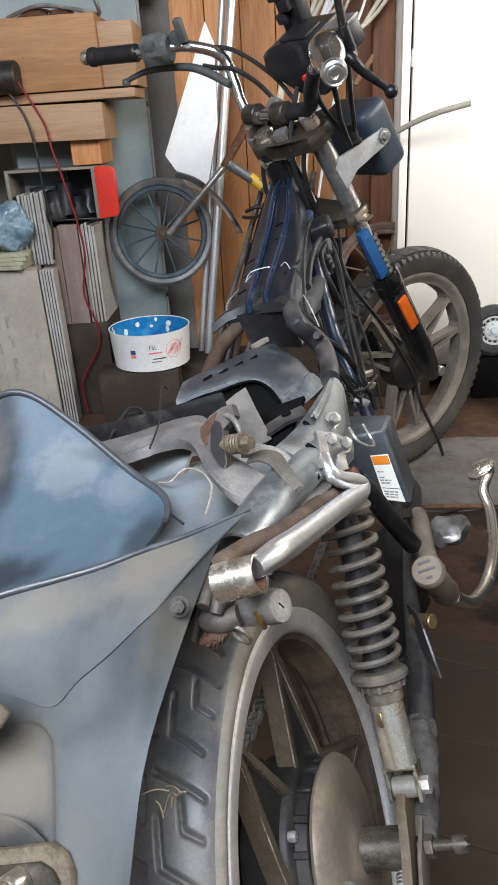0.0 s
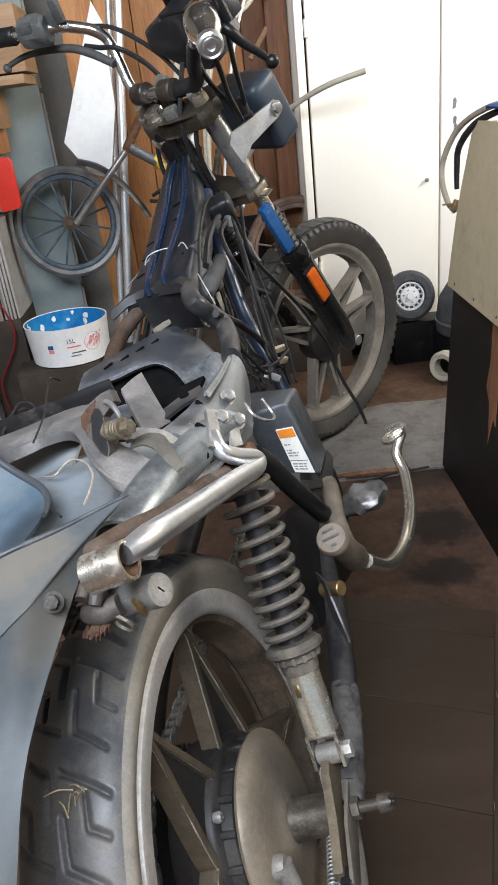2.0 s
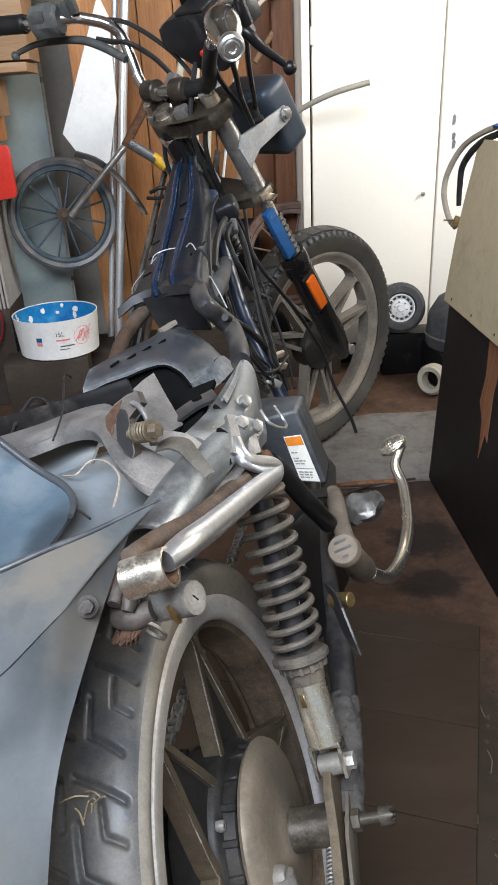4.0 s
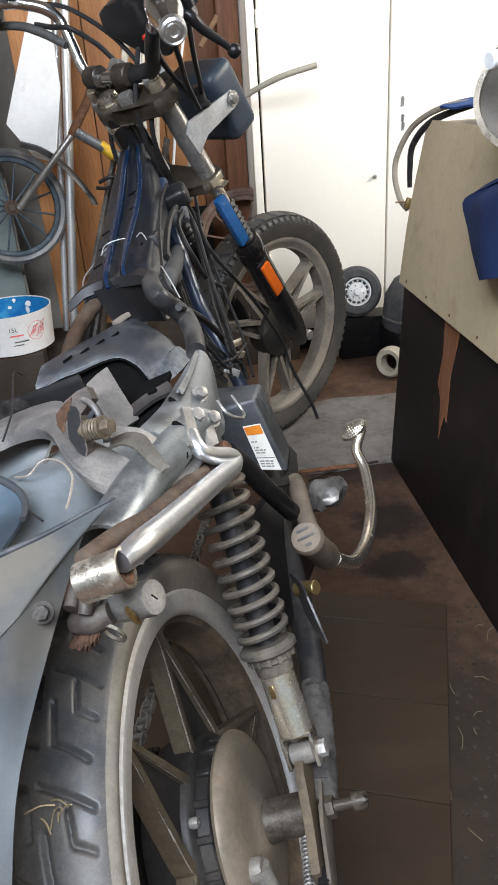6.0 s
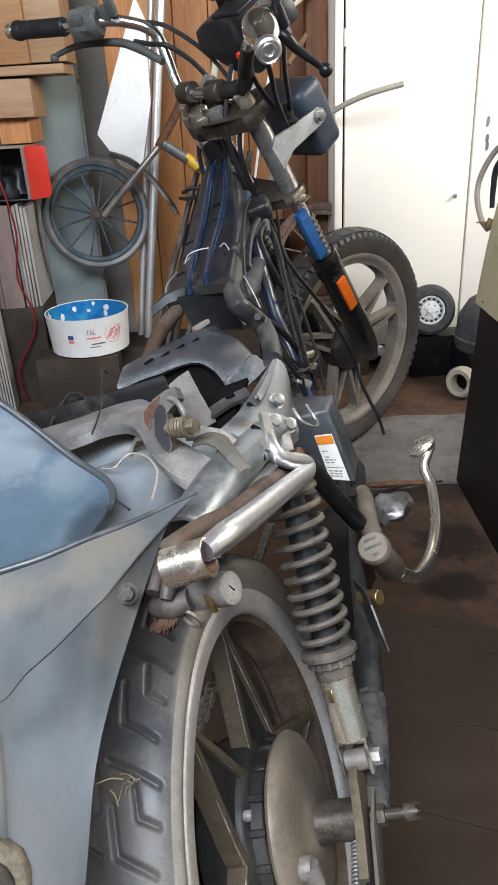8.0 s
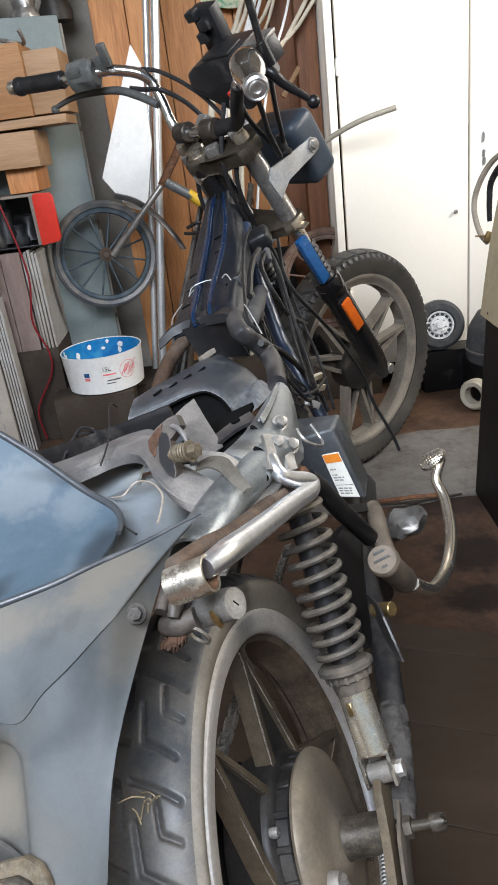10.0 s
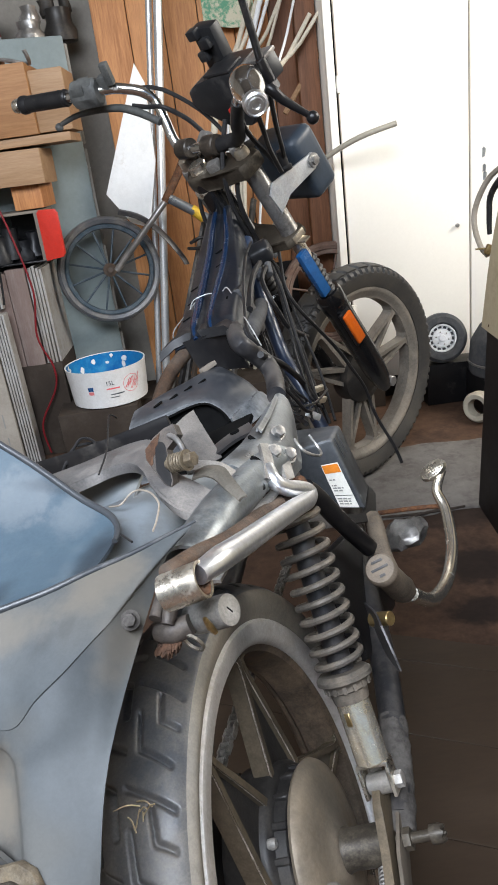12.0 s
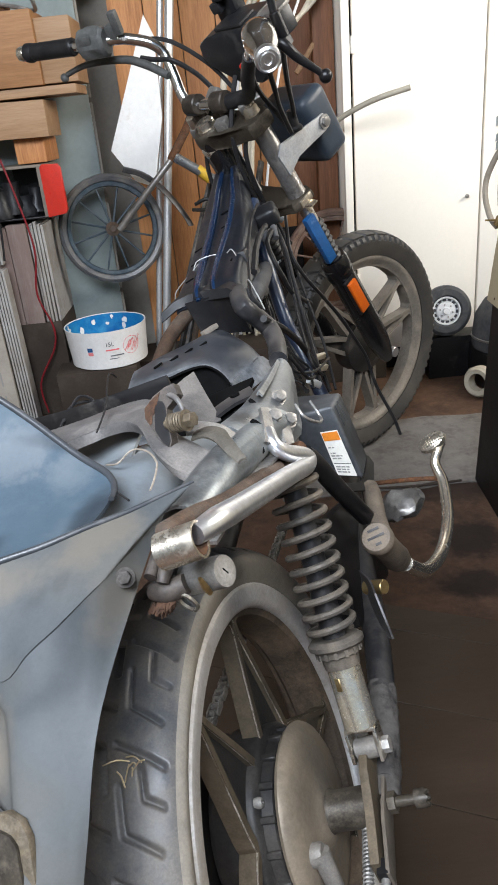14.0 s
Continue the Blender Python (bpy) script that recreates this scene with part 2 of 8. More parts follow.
M["rust"] = mat("rusty_iron", (0.150, 0.062, 0.024), (0.050, 0.024, 0.014), rough=0.85, scale=60, fine=240, bump=0.6, dust=(0.110, 0.088, 0.068), dust_amount=0.3, dust_scale=30)
M["rust_pale"] = mat("pale_rust", (0.20, 0.125, 0.095), (0.12, 0.075, 0.058), rough=0.7, metal=0.2, scale=30, fine=200, bump=0.3, dust=(0.26, 0.205, 0.165), dust_amount=0.35, dust_scale=14)
M["rust_dull"] = mat("dull_rust", (0.098, 0.058, 0.036), (0.040, 0.029, 0.023), rough=0.6, metal=0.3, scale=70, fine=260, bump=0.4, dust=(0.150, 0.128, 0.105), dust_amount=0.3)
M["frame_blue"] = mat("frame_blue", (0.0055, 0.0085, 0.0150), (0.0060, 0.0070, 0.0095), rough=0.32, metal=0.0, scale=10, fine=120, bump=0.05, dust=(0.036, 0.037, 0.040), dust_amount=0.26, dust_scale=8, spec=0.5)
M["fork_blue"] = mat("fork_blue", (0.012, 0.085, 0.235), (0.008, 0.055, 0.16), rough=0.22, scale=18, fine=120, bump=0.03, dust=(0.13, 0.17, 0.22), dust_amount=0.18, dust_scale=14, coat=0.6, spec=0.5)
# near-black colour that stands in for the shade inside openings
M["hole_shade"] = mat("hole_shade_black", (0.003, 0.003, 0.003), (0.005, 0.005, 0.005), rough=0.95, bump=0.0, spec=0.05)
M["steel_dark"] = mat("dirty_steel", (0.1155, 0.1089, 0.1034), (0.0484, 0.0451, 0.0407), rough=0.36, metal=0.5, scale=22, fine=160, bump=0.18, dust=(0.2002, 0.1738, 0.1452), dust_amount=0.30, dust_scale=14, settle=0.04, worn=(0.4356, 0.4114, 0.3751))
M["plastic_grey"] = mat("dusty_grey_plastic", (0.02399, 0.02647, 0.0308), (0.03999, 0.0418, 0.0476), rough=0.33, scale=10, fine=130, bump=0.06, dust=(0.1253, 0.1268, 0.1274), dust_amount=0.24, dust_scale=10, worn=(0.2666, 0.2786, 0.2884), spec=0.5)
M["black"] = mat("black_paint", (0.005, 0.005, 0.006), (0.011, 0.010, 0.010), rough=0.36, scale=14, fine=140, bump=0.08, dust=(0.07, 0.062, 0.053), dust_amount=0.18, dust_scale=12)
M["plastic_black"] = mat("black_plastic", (0.008, 0.0085, 0.010), (0.016, 0.016, 0.017), rough=0.38, scale=9, fine=140, bump=0.08, dust=(0.075, 0.069, 0.063), dust_amount=0.20, dust_scale=9)
M["grey_dusty"] = mat("dusty_grey_metal", (0.2088, 0.2256, 0.2406), (0.1426, 0.1533, 0.1635), rough=0.30, metal=0.75, scale=12, fine=130, bump=0.12, dust=(0.2393, 0.2342, 0.211), dust_amount=0.24, dust_scale=12, contrast=0.5, worn=(0.5601, 0.5856, 0.5908))
M["rail_grey"] = mat("pressed_grey_steel", (0.1764, 0.1925, 0.2016), (0.1236, 0.1316, 0.132), rough=0.30, metal=0.55, scale=9, fine=140, bump=0.10, dust=(0.2646, 0.2546, 0.2199), dust_amount=0.30, dust_scale=10, contrast=0.6, worn=(0.588, 0.6086, 0.5804))
M["strap_pale"] = mat("pale_yellowed_steel", (0.1232, 0.1105, 0.0918), (0.0765, 0.068, 0.0561), rough=0.40, metal=0.4, scale=26, fine=150, bump=0.15, dust=(0.17, 0.1513, 0.1258), dust_amount=0.4)
M["latch_grey"] = mat("grimy_pressed_steel", (0.09016, 0.08622, 0.08646), (0.1352, 0.1281, 0.1235), rough=0.38, metal=0.3, scale=22, fine=160, bump=0.22, dust=(0.2125, 0.1907, 0.1701), dust_amount=0.42, dust_scale=9)
M["lip_grey"] = mat("worn_grey_lip", (0.0425, 0.04675, 0.0527), (0.0272, 0.02975, 0.03315), rough=0.35, scale=12, fine=140, bump=0.06, dust=(0.09775, 0.0952, 0.0918), dust_amount=0.30, dust_scale=10, spec=0.5)
M["copper_wire"] = mat("bare_wire", (0.40, 0.345, 0.285), (0.28, 0.235, 0.19), rough=0.5, metal=0.3, scale=40, bump=0.0)
M["guard_grey"] = mat("grey_mudguard_plastic", (0.06072, 0.06716, 0.07084), (0.04784, 0.05244, 0.0552), rough=0.55, scale=6, fine=160, bump=0.03, dust=(0.08832, 0.0828, 0.07176), dust_amount=0.42, dust_scale=6, soft=True)
M["guard_blue"] = mat("blue_grey_plastic", (0.0561, 0.08148, 0.1021), (0.04488, 0.06596, 0.08624), rough=0.42, scale=9, fine=120, bump=0.02, dust=(0.08364, 0.1048, 0.1197), dust_amount=0.3, dust_scale=12)
M["inner_grey"] = mat("pale_dusty_plastic", (0.1632, 0.1827, 0.1974), (0.1187, 0.134, 0.1461), rough=0.38, scale=5, fine=120, bump=0.08, dust=(0.2472, 0.2436, 0.222), dust_amount=0.32, dust_scale=7, spec=0.5, contrast=0.35, soft=True)
M["brass_dull"] = mat("dull_brass", (0.150, 0.118, 0.078), (0.075, 0.058, 0.040), rough=0.48, metal=0.4, scale=50, fine=200, bump=0.15, dust=(0.17, 0.148, 0.118), dust_amount=0.4, dust_scale=14)
M["ear_grey"] = mat("worn_grey_paint", (0.40, 0.41, 0.42), (0.27, 0.27, 0.27), rough=0.4, metal=0.4, scale=24, fine=160, bump=0.1, dust=(0.38, 0.34, 0.29), dust_amount=0.3, dust_scale=16)
M["drum_grey"] = mat("grey_drum_casting", (0.2322, 0.194, 0.1495), (0.1361, 0.111, 0.08316), rough=0.42, metal=0.4, scale=6, fine=150, bump=0.08, dust=(0.3146, 0.2469, 0.1723), dust_amount=0.40, dust_scale=3.5, grain=0.07)
M["spoke_grey"] = mat("dusty_spoke", (0.1086, 0.0858, 0.05854), (0.05524, 0.0429, 0.02858), rough=0.45, metal=0.2, scale=12, fine=150, bump=0.1, dust=(0.1749, 0.1303, 0.08167), dust_amount=0.34, dust_scale=7)
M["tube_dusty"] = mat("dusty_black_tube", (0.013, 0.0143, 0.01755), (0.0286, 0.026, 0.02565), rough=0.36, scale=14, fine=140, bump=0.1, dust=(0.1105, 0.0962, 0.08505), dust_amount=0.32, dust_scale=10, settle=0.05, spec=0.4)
M["lath_grey"] = mat("dusty_grey_lath", (0.10, 0.095, 0.09), (0.05, 0.047, 0.044), rough=0.5, metal=0.4, scale=20, fine=120, bump=0.15, dust=(0.22, 0.2, 0.175), dust_amount=0.4, dust_scale=9)
M["cement"] = mat("cement_screed", (0.150, 0.138, 0.127), (0.098, 0.087, 0.078), rough=0.75, scale=5, fine=60, bump=0.3, dust=(0.038, 0.030, 0.025), dust_amount=0.30, dust_scale=9, contrast=0.5)
M["rim_bright"] = mat("machined_rim_edge", (0.77, 0.7514, 0.7308), (0.55, 0.5163, 0.4698), rough=0.42, metal=0.55, scale=10, fine=180, bump=0.06, dust=(0.4675, 0.4025, 0.3257), dust_amount=0.34, dust_scale=4, rough_var=0.08, grain=0.08)
M["rim_barrel"] = mat("dusty_rim_barrel", (0.1353, 0.1053, 0.07877), (0.06444, 0.04972, 0.03676), rough=0.5, metal=0.3, scale=9, fine=150, bump=0.1, dust=(0.3384, 0.2398, 0.1575), dust_amount=0.34, dust_scale=5)
M["rib_sheen_blue"] = mat("painted_rib_sheen", (0.005, 0.019, 0.052), (0.004, 0.012, 0.032), rough=0.20, metal=0.0, scale=16, fine=120, bump=0.02, dust=(0.05, 0.065, 0.085), dust_amount=0.12, dust_scale=12, spec=0.8)
M["orange"] = mat("orange_lens", (0.58, 0.115, 0.010), (0.46, 0.075, 0.008), rough=0.25, scale=60, fine=300, bump=0.2, coat=0.3)
M["red"] = mat("red_lens", (0.62, 0.04, 0.025), (0.50, 0.03, 0.02), rough=0.3, scale=40, fine=250, bump=0.15, coat=0.3, dust=DUST, dust_amount=0.08)
M["label"] = mat("label_paper", (0.78, 0.76, 0.70), (0.68, 0.65, 0.58), rough=0.6, scale=20, fine=150, bump=0.03, dust=DUST, dust_amount=0.12)
M["label_orange"] = mat("label_orange", (0.80, 0.25, 0.03), rough=0.5, scale=20, bump=0.02)
M["rim_dusty"] = mat("dusty_front_rim", (0.212, 0.191, 0.162), (0.128, 0.112, 0.093), rough=0.42, metal=0.4, scale=12, fine=150, bump=0.1, dust=(0.281, 0.234, 0.183), dust_amount=0.36, dust_scale=7)
M["hub_black"] = mat("black_hub_and_web_shade", (0.01482, 0.01359, 0.01385), (0.0326, 0.03019, 0.02771), rough=0.45, metal=0.2, scale=18, fine=150, bump=0.3, dust=(0.08151, 0.06943, 0.05849), dust_amount=0.34, dust_scale=10)
M["shell_blue"] = mat("blue_grey_shell", (0.030, 0.042, 0.058), (0.022, 0.030, 0.041), rough=0.42, scale=5, fine=140, bump=0.04, dust=(0.085, 0.092, 0.10), dust_amount=0.34, dust_scale=5, spec=0.4)
M["gloss_black"] = mat("glossy_black_paint", (0.004, 0.004, 0.005), (0.008, 0.008, 0.008), rough=0.2, scale=10, fine=140, bump=0.03, dust=(0.05, 0.045, 0.04), dust_amount=0.12, dust_scale=12, spec=0.5, coat=0.5)
M["tube_navy"] = mat("navy_tube_paint", (0.005, 0.018, 0.052), (0.004, 0.012, 0.030), rough=0.36, scale=14, fine=120, bump=0.03, dust=(0.05, 0.06, 0.08), dust_amount=0.18, spec=0.8)
M["chrome_bar"] = mat("bright_bar_chrome", (0.86, 0.865, 0.87), (0.66, 0.65, 0.63), rough=0.17, metal=1.0, scale=25, fine=200, bump=0.02, rough_var=0.10, dust=(0.40, 0.36, 0.31), dust_amount=0.14, dust_scale=26, grain=0.05)
M["switch_grey"] = mat("worn_switch_plastic", (0.030, 0.031, 0.030), (0.045, 0.046, 0.043), rough=0.45, scale=12, fine=140, bump=0.1, dust=(0.10, 0.097, 0.088), dust_amount=0.36, dust_scale=12, worn=(0.12, 0.12, 0.115))
M["spoke_edge"] = mat("dusty_spoke_edge", (0.945, 0.8775, 0.7875), (0.6075, 0.5513, 0.4725), rough=0.48, metal=0.4, scale=14, fine=180, bump=0.08, dust=(0.675, 0.585, 0.4725), dust_amount=0.36, dust_scale=6)
M["carton_pale"] = mat("pale_carton", (0.36, 0.324, 0.276), (0.288, 0.252, 0.21), rough=0.9, scale=5, fine=120, bump=0.1, dust=(0.432, 0.384, 0.324), dust_amount=0.3)
M["carton_pink"] = mat("pinkish_carton", (0.205, 0.150, 0.130), (0.150, 0.105, 0.090), rough=0.85, scale=7, fine=110, bump=0.15, dust=(0.27, 0.225, 0.20), dust_amount=0.35, stretch=(3, 1, 0.5))
M["ink_faint"] = mat("faded_ink", (0.30, 0.29, 0.27), rough=0.7, bump=0.0)
M["case_grey"] = mat("worn_case_plastic", (0.026, 0.029, 0.033), (0.036, 0.038, 0.042), rough=0.40, scale=8, fine=140, bump=0.06, dust=(0.075, 0.076, 0.078), dust_amount=0.26, dust_scale=7, worn=(0.17, 0.18, 0.19), spec=0.5, soft=True)
M["clamp_grime"] = mat("grimy_casting", (0.02851, 0.02252, 0.01652), (0.01348, 0.01077, 0.008035), rough=0.40, metal=0.3, scale=22, fine=160, bump=0.3, dust=(0.06998, 0.05484, 0.03928), dust_amount=0.34, dust_scale=14, worn=(0.1296, 0.1077, 0.08035))
M["ink"] = mat("ink", (0.06, 0.06, 0.065), rough=0.7, bump=0.0)
M["pail"] = mat("pail_white", (0.74, 0.73, 0.71), (0.62, 0.60, 0.57), rough=0.4, scale=9, fine=80, bump=0.03, dust=DUST, dust_amount=0.15)
M["paint_blue"] = mat("dried_blue_paint", (0.012, 0.18, 0.4032), (0.008, 0.108, 0.3024), rough=0.3, scale=10, fine=90, bump=0.3, dust=(0.05, 0.306, 0.4752), dust_amount=0.34, dust_scale=9)
M["print_red"] = mat("print_red", (0.70, 0.09, 0.10), (0.62, 0.25, 0.24), rough=0.5, bump=0.0, scale=30)
M["cardboard"] = mat("cardboard", (0.216, 0.186, 0.152), (0.168, 0.140, 0.112), rough=0.9, scale=6, fine=120, bump=0.15, dust=(0.272, 0.240, 0.200), dust_amount=0.3)
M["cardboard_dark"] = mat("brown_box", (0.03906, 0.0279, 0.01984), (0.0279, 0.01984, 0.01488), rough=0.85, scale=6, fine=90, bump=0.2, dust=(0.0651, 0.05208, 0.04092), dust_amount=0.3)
M["tile_edge"] = mat("tile_white", (0.360, 0.346, 0.328), (0.274, 0.256, 0.234), rough=0.6, scale=8, fine=70, bump=0.1, dust=(0.238, 0.202, 0.166), dust_amount=0.35)
M["panel_beige"] = mat("panel_beige", (0.4294, 0.3521, 0.2276), (0.3666, 0.2992, 0.1905), rough=0.55, scale=2, fine=40, bump=0.05, dust=(0.2952, 0.2322, 0.1466), dust_amount=0.2)
M["black_ply"] = mat("black_plywood", (0.009653, 0.007719, 0.00765), (0.01634, 0.01188, 0.0102), rough=0.6, scale=4, fine=60, bump=0.15, dust=(0.03861, 0.02612, 0.0204), dust_amount=0.24, dust_scale=3, spec=0.15)
M["cloth_blue"] = mat("blue_cloth", (0.0072, 0.021, 0.078), (0.0048, 0.012, 0.045), rough=0.95, scale=14, fine=300, bump=0.4)
M["cloth_bright"] = mat("bright_blue_cloth", (0.012, 0.066, 0.216), (0.009, 0.036, 0.132), rough=0.95, scale=14, fine=300, bump=0.4)
M["alu"] = mat("aluminium_tube", (0.72, 0.72, 0.71), (0.60, 0.60, 0.59), rough=0.35, metal=0.7, scale=10, fine=80, bump=0.04, dust=DUST, dust_amount=0.15)
M["white_board"] = mat("white_board", (0.82, 0.81, 0.785), (0.72, 0.71, 0.68), rough=0.5, scale=5, fine=60, bump=0.05, dust=(0.46, 0.38, 0.28), dust_amount=0.14, grain=0.02)
M["cane"] = mat("cane", (0.66, 0.60, 0.48), (0.50, 0.43, 0.32), rough=0.6, scale=30, fine=150, bump=0.15)
M["hose"] = mat("hose", (0.42, 0.38, 0.30), (0.34, 0.30, 0.23), rough=0.5, scale=20, fine=100, bump=0.05)
M["cable_red"] = mat("red_cable", (0.189, 0.01125, 0.01575), rough=0.45, bump=0.0, scale=30)
M["yellow"] = mat("yellow_paint", (0.66, 0.42, 0.03), (0.5, 0.3, 0.03), rough=0.5, scale=30, bump=0.05)
M["wheel_blue"] = mat("teal_wheel_plastic", (0.030, 0.050, 0.066), (0.02, 0.034, 0.045), rough=0.45, scale=14, fine=100, bump=0.06, dust=(0.13, 0.14, 0.145), dust_amount=0.36, dust_scale=12)
M["brass"] = mat("brass", (0.42, 0.31, 0.15), (0.26, 0.18, 0.08), rough=0.35, metal=0.9, scale=40, bump=0.1, dust=(0.30, 0.25, 0.18), dust_amount=0.3)
M["green_cloth"] = mat("floral_cloth", (0.12, 0.30, 0.18), (0.55, 0.50, 0.36), rough=0.9, scale=18, fine=90, bump=0.2, contrast=0.9)
M["soil"] = mat("dry_soil", (0.055, 0.040, 0.028), (0.025, 0.018, 0.013), rough=0.95, scale=40, fine=160, bump=0.3)
M["bark"] = mat("dark_bark", (0.045, 0.032, 0.024), (0.022, 0.016, 0.012), rough=0.9, scale=40, fine=160, bump=0.3)
M["grass"] = mat("dry_grass", (0.52, 0.42, 0.26), rough=0.9, scale=30, bump=0.0)
M["straw_dirty"] = mat("dirty_straw", (0.21, 0.165, 0.095), (0.11, 0.085, 0.05), rough=0.9, scale=60, bump=0.0)
M["plastic_bag"] = mat("bluish_bag", (0.20, 0.28, 0.32), (0.09, 0.15, 0.19), rough=0.25, scale=9, fine=60, bump=0.6, spec=0.5, contrast=0.8)
M["cloth_olive"] = mat("olive_paper", (0.24, 0.23, 0.13), (0.34, 0.33, 0.26), rough=0.8, scale=14, bump=0.1)
M["wheel_white"] = mat("white_hub", (0.70, 0.71, 0.72), (0.58, 0.58, 0.58), rough=0.5, scale=30, bump=0.05)
M["rubber_grey"] = mat("grey_rubber", (0.050, 0.052, 0.056), (0.034, 0.035, 0.038), rough=0.6, scale=30, fine=160, bump=0.25, dust=(0.12, 0.115, 0.11), dust_amount=0.35, dust_scale=12)
M["leather"] = mat("brown_strap", (0.28, 0.24, 0.19), (0.2, 0.17, 0.13), rough=0.7, scale=30, bump=0.1)
M["ceiling"] = mat("ceiling_board", (0.16, 0.14, 0.12), (0.12, 0.105, 0.09), rough=0.9, scale=3, bump=0.1)


# scuffs and grime on the tail: chalky patches in the channel, brown dust on the flap
stain_or_shade("guard_blue", (0.170, 0.176, 0.182), [((-0.028, -0.004, 0.462), (0.030, 0.030, 0.030), 0.34), ((0.018, -0.022, 0.440), (0.020, 0.020, 0.03), 0.22)], edge=0.35, grit=70.0)
# black channel corners: their corner shade put into the colour
stain_or_shade("guard_blue", (0.014, 0.016, 0.020), [((-0.080, 0.00, 0.50), (0.016, 0.06, 0.08), 0.8), ((-0.060, -0.105, 0.435), (0.045, 0.022, 0.03), 0.85), ((0.055, -0.075, 0.417), (0.018, 0.035, 0.03), 0.7), ((0.012, 0.004, 0.452), (0.05, 0.006, 0.04), 0.4)], grit=30.0)
# brownish patch beyond the channel's fold
stain_or_shade("guard_blue", (0.12, 0.105, 0.09), [((-0.125, 0.01, 0.50), (0.038, 0.08, 0.08), 0.8)], grit=20.0)
stain_or_shade("guard_grey", (0.118, 0.100, 0.078), [((0.000, -0.225, 0.360), (0.026, 0.06, 0.026), 0.85), ((0.075, -0.115, 0.416), (0.05, 0.03, 0.010), 0.6), ((0.012, -0.160, 0.425), (0.05, 0.02, 0.010), 0.55), ((0.092, -0.150, 0.385), (0.020, 0.03, 0.016), 0.5)], grit=40.0)
stain_or_shade("guard_grey", (0.030, 0.030, 0.030), [((0.052, -0.165, 0.412), (0.008, 0.02, 0.003), 0.28), ((0.066, -0.150, 0.412), (0.005, 0.02, 0.003), 0.25), ((0.000, -0.258, 0.335), (0.030, 0.02, 0.010), 0.8)], grit=60.0)
stain_or_shade("inner_grey", (0.075, 0.070, 0.066), [((0.030, 0.060, 0.412), (0.030, 0.014, 0.03), 0.55), ((0.060, 0.005, 0.415), (0.008, 0.030, 0.03), 0.45), ((0.020, 0.010, 0.415), (0.020, 0.006, 0.03), 0.45)], grit=90.0)
stain_or_shade("rail_grey", (0.070, 0.066, 0.064), [((0.118, 0.000, 0.395), (0.012, 0.030, 0.02), 0.5), ((0.112, -0.045, 0.395), (0.015, 0.022, 0.02), 0.6), ((0.122, 0.060, 0.390), (0.010, 0.018, 0.02), 0.4)], grit=120.0)
stain_or_shade("grey_dusty", (0.085, 0.075, 0.064), [((0.112, 0.200, 0.375), (0.012, 0.040, 0.02), 0.5), ((0.122, 0.110, 0.385), (0.012, 0.020, 0.02), 0.55)], grit=120.0)
# darker patches on the floor
stain_or_shade("concrete", (0.016, 0.011, 0.009), [((0.558, 1.334, 0.0), (0.085, 0.075, 0.2), 0.85), ((0.516, 1.17, 0.0), (0.07, 0.05, 0.2), 0.85), ((0.60, 1.60, 0.0), (0.16, 0.10, 0.2), 0.7)], edge=0.3, grit=28.0)
stain_or_shade("concrete", (0.020, 0.017, 0.012), [((0.45, 0.60, 0.0), (0.22, 0.36, 0.2), 0.75)], edge=0.4, grit=22.0)

# ---- building helpers ----
def curve_pts(pts, n=6):
    """A smooth line through the given points."""
    P = [Vector(p) for p in pts]
    if len(P) < 3 or n < 2:
        return P
    out = []
    for i in range(len(P) - 1):
        a, b, c, d = P[max(i - 1, 0)], P[i], P[i + 1], P[min(i + 2, len(P) - 1)]
        for k in range(n):
            t = k / n
            out.append(0.5 * ((2 * b) + (c - a) * t + (2 * a - 5 * b + 4 * c - d) * t * t + (3 * b - a - 3 * c + d) * t ** 3))
    return out + [P[-1]]


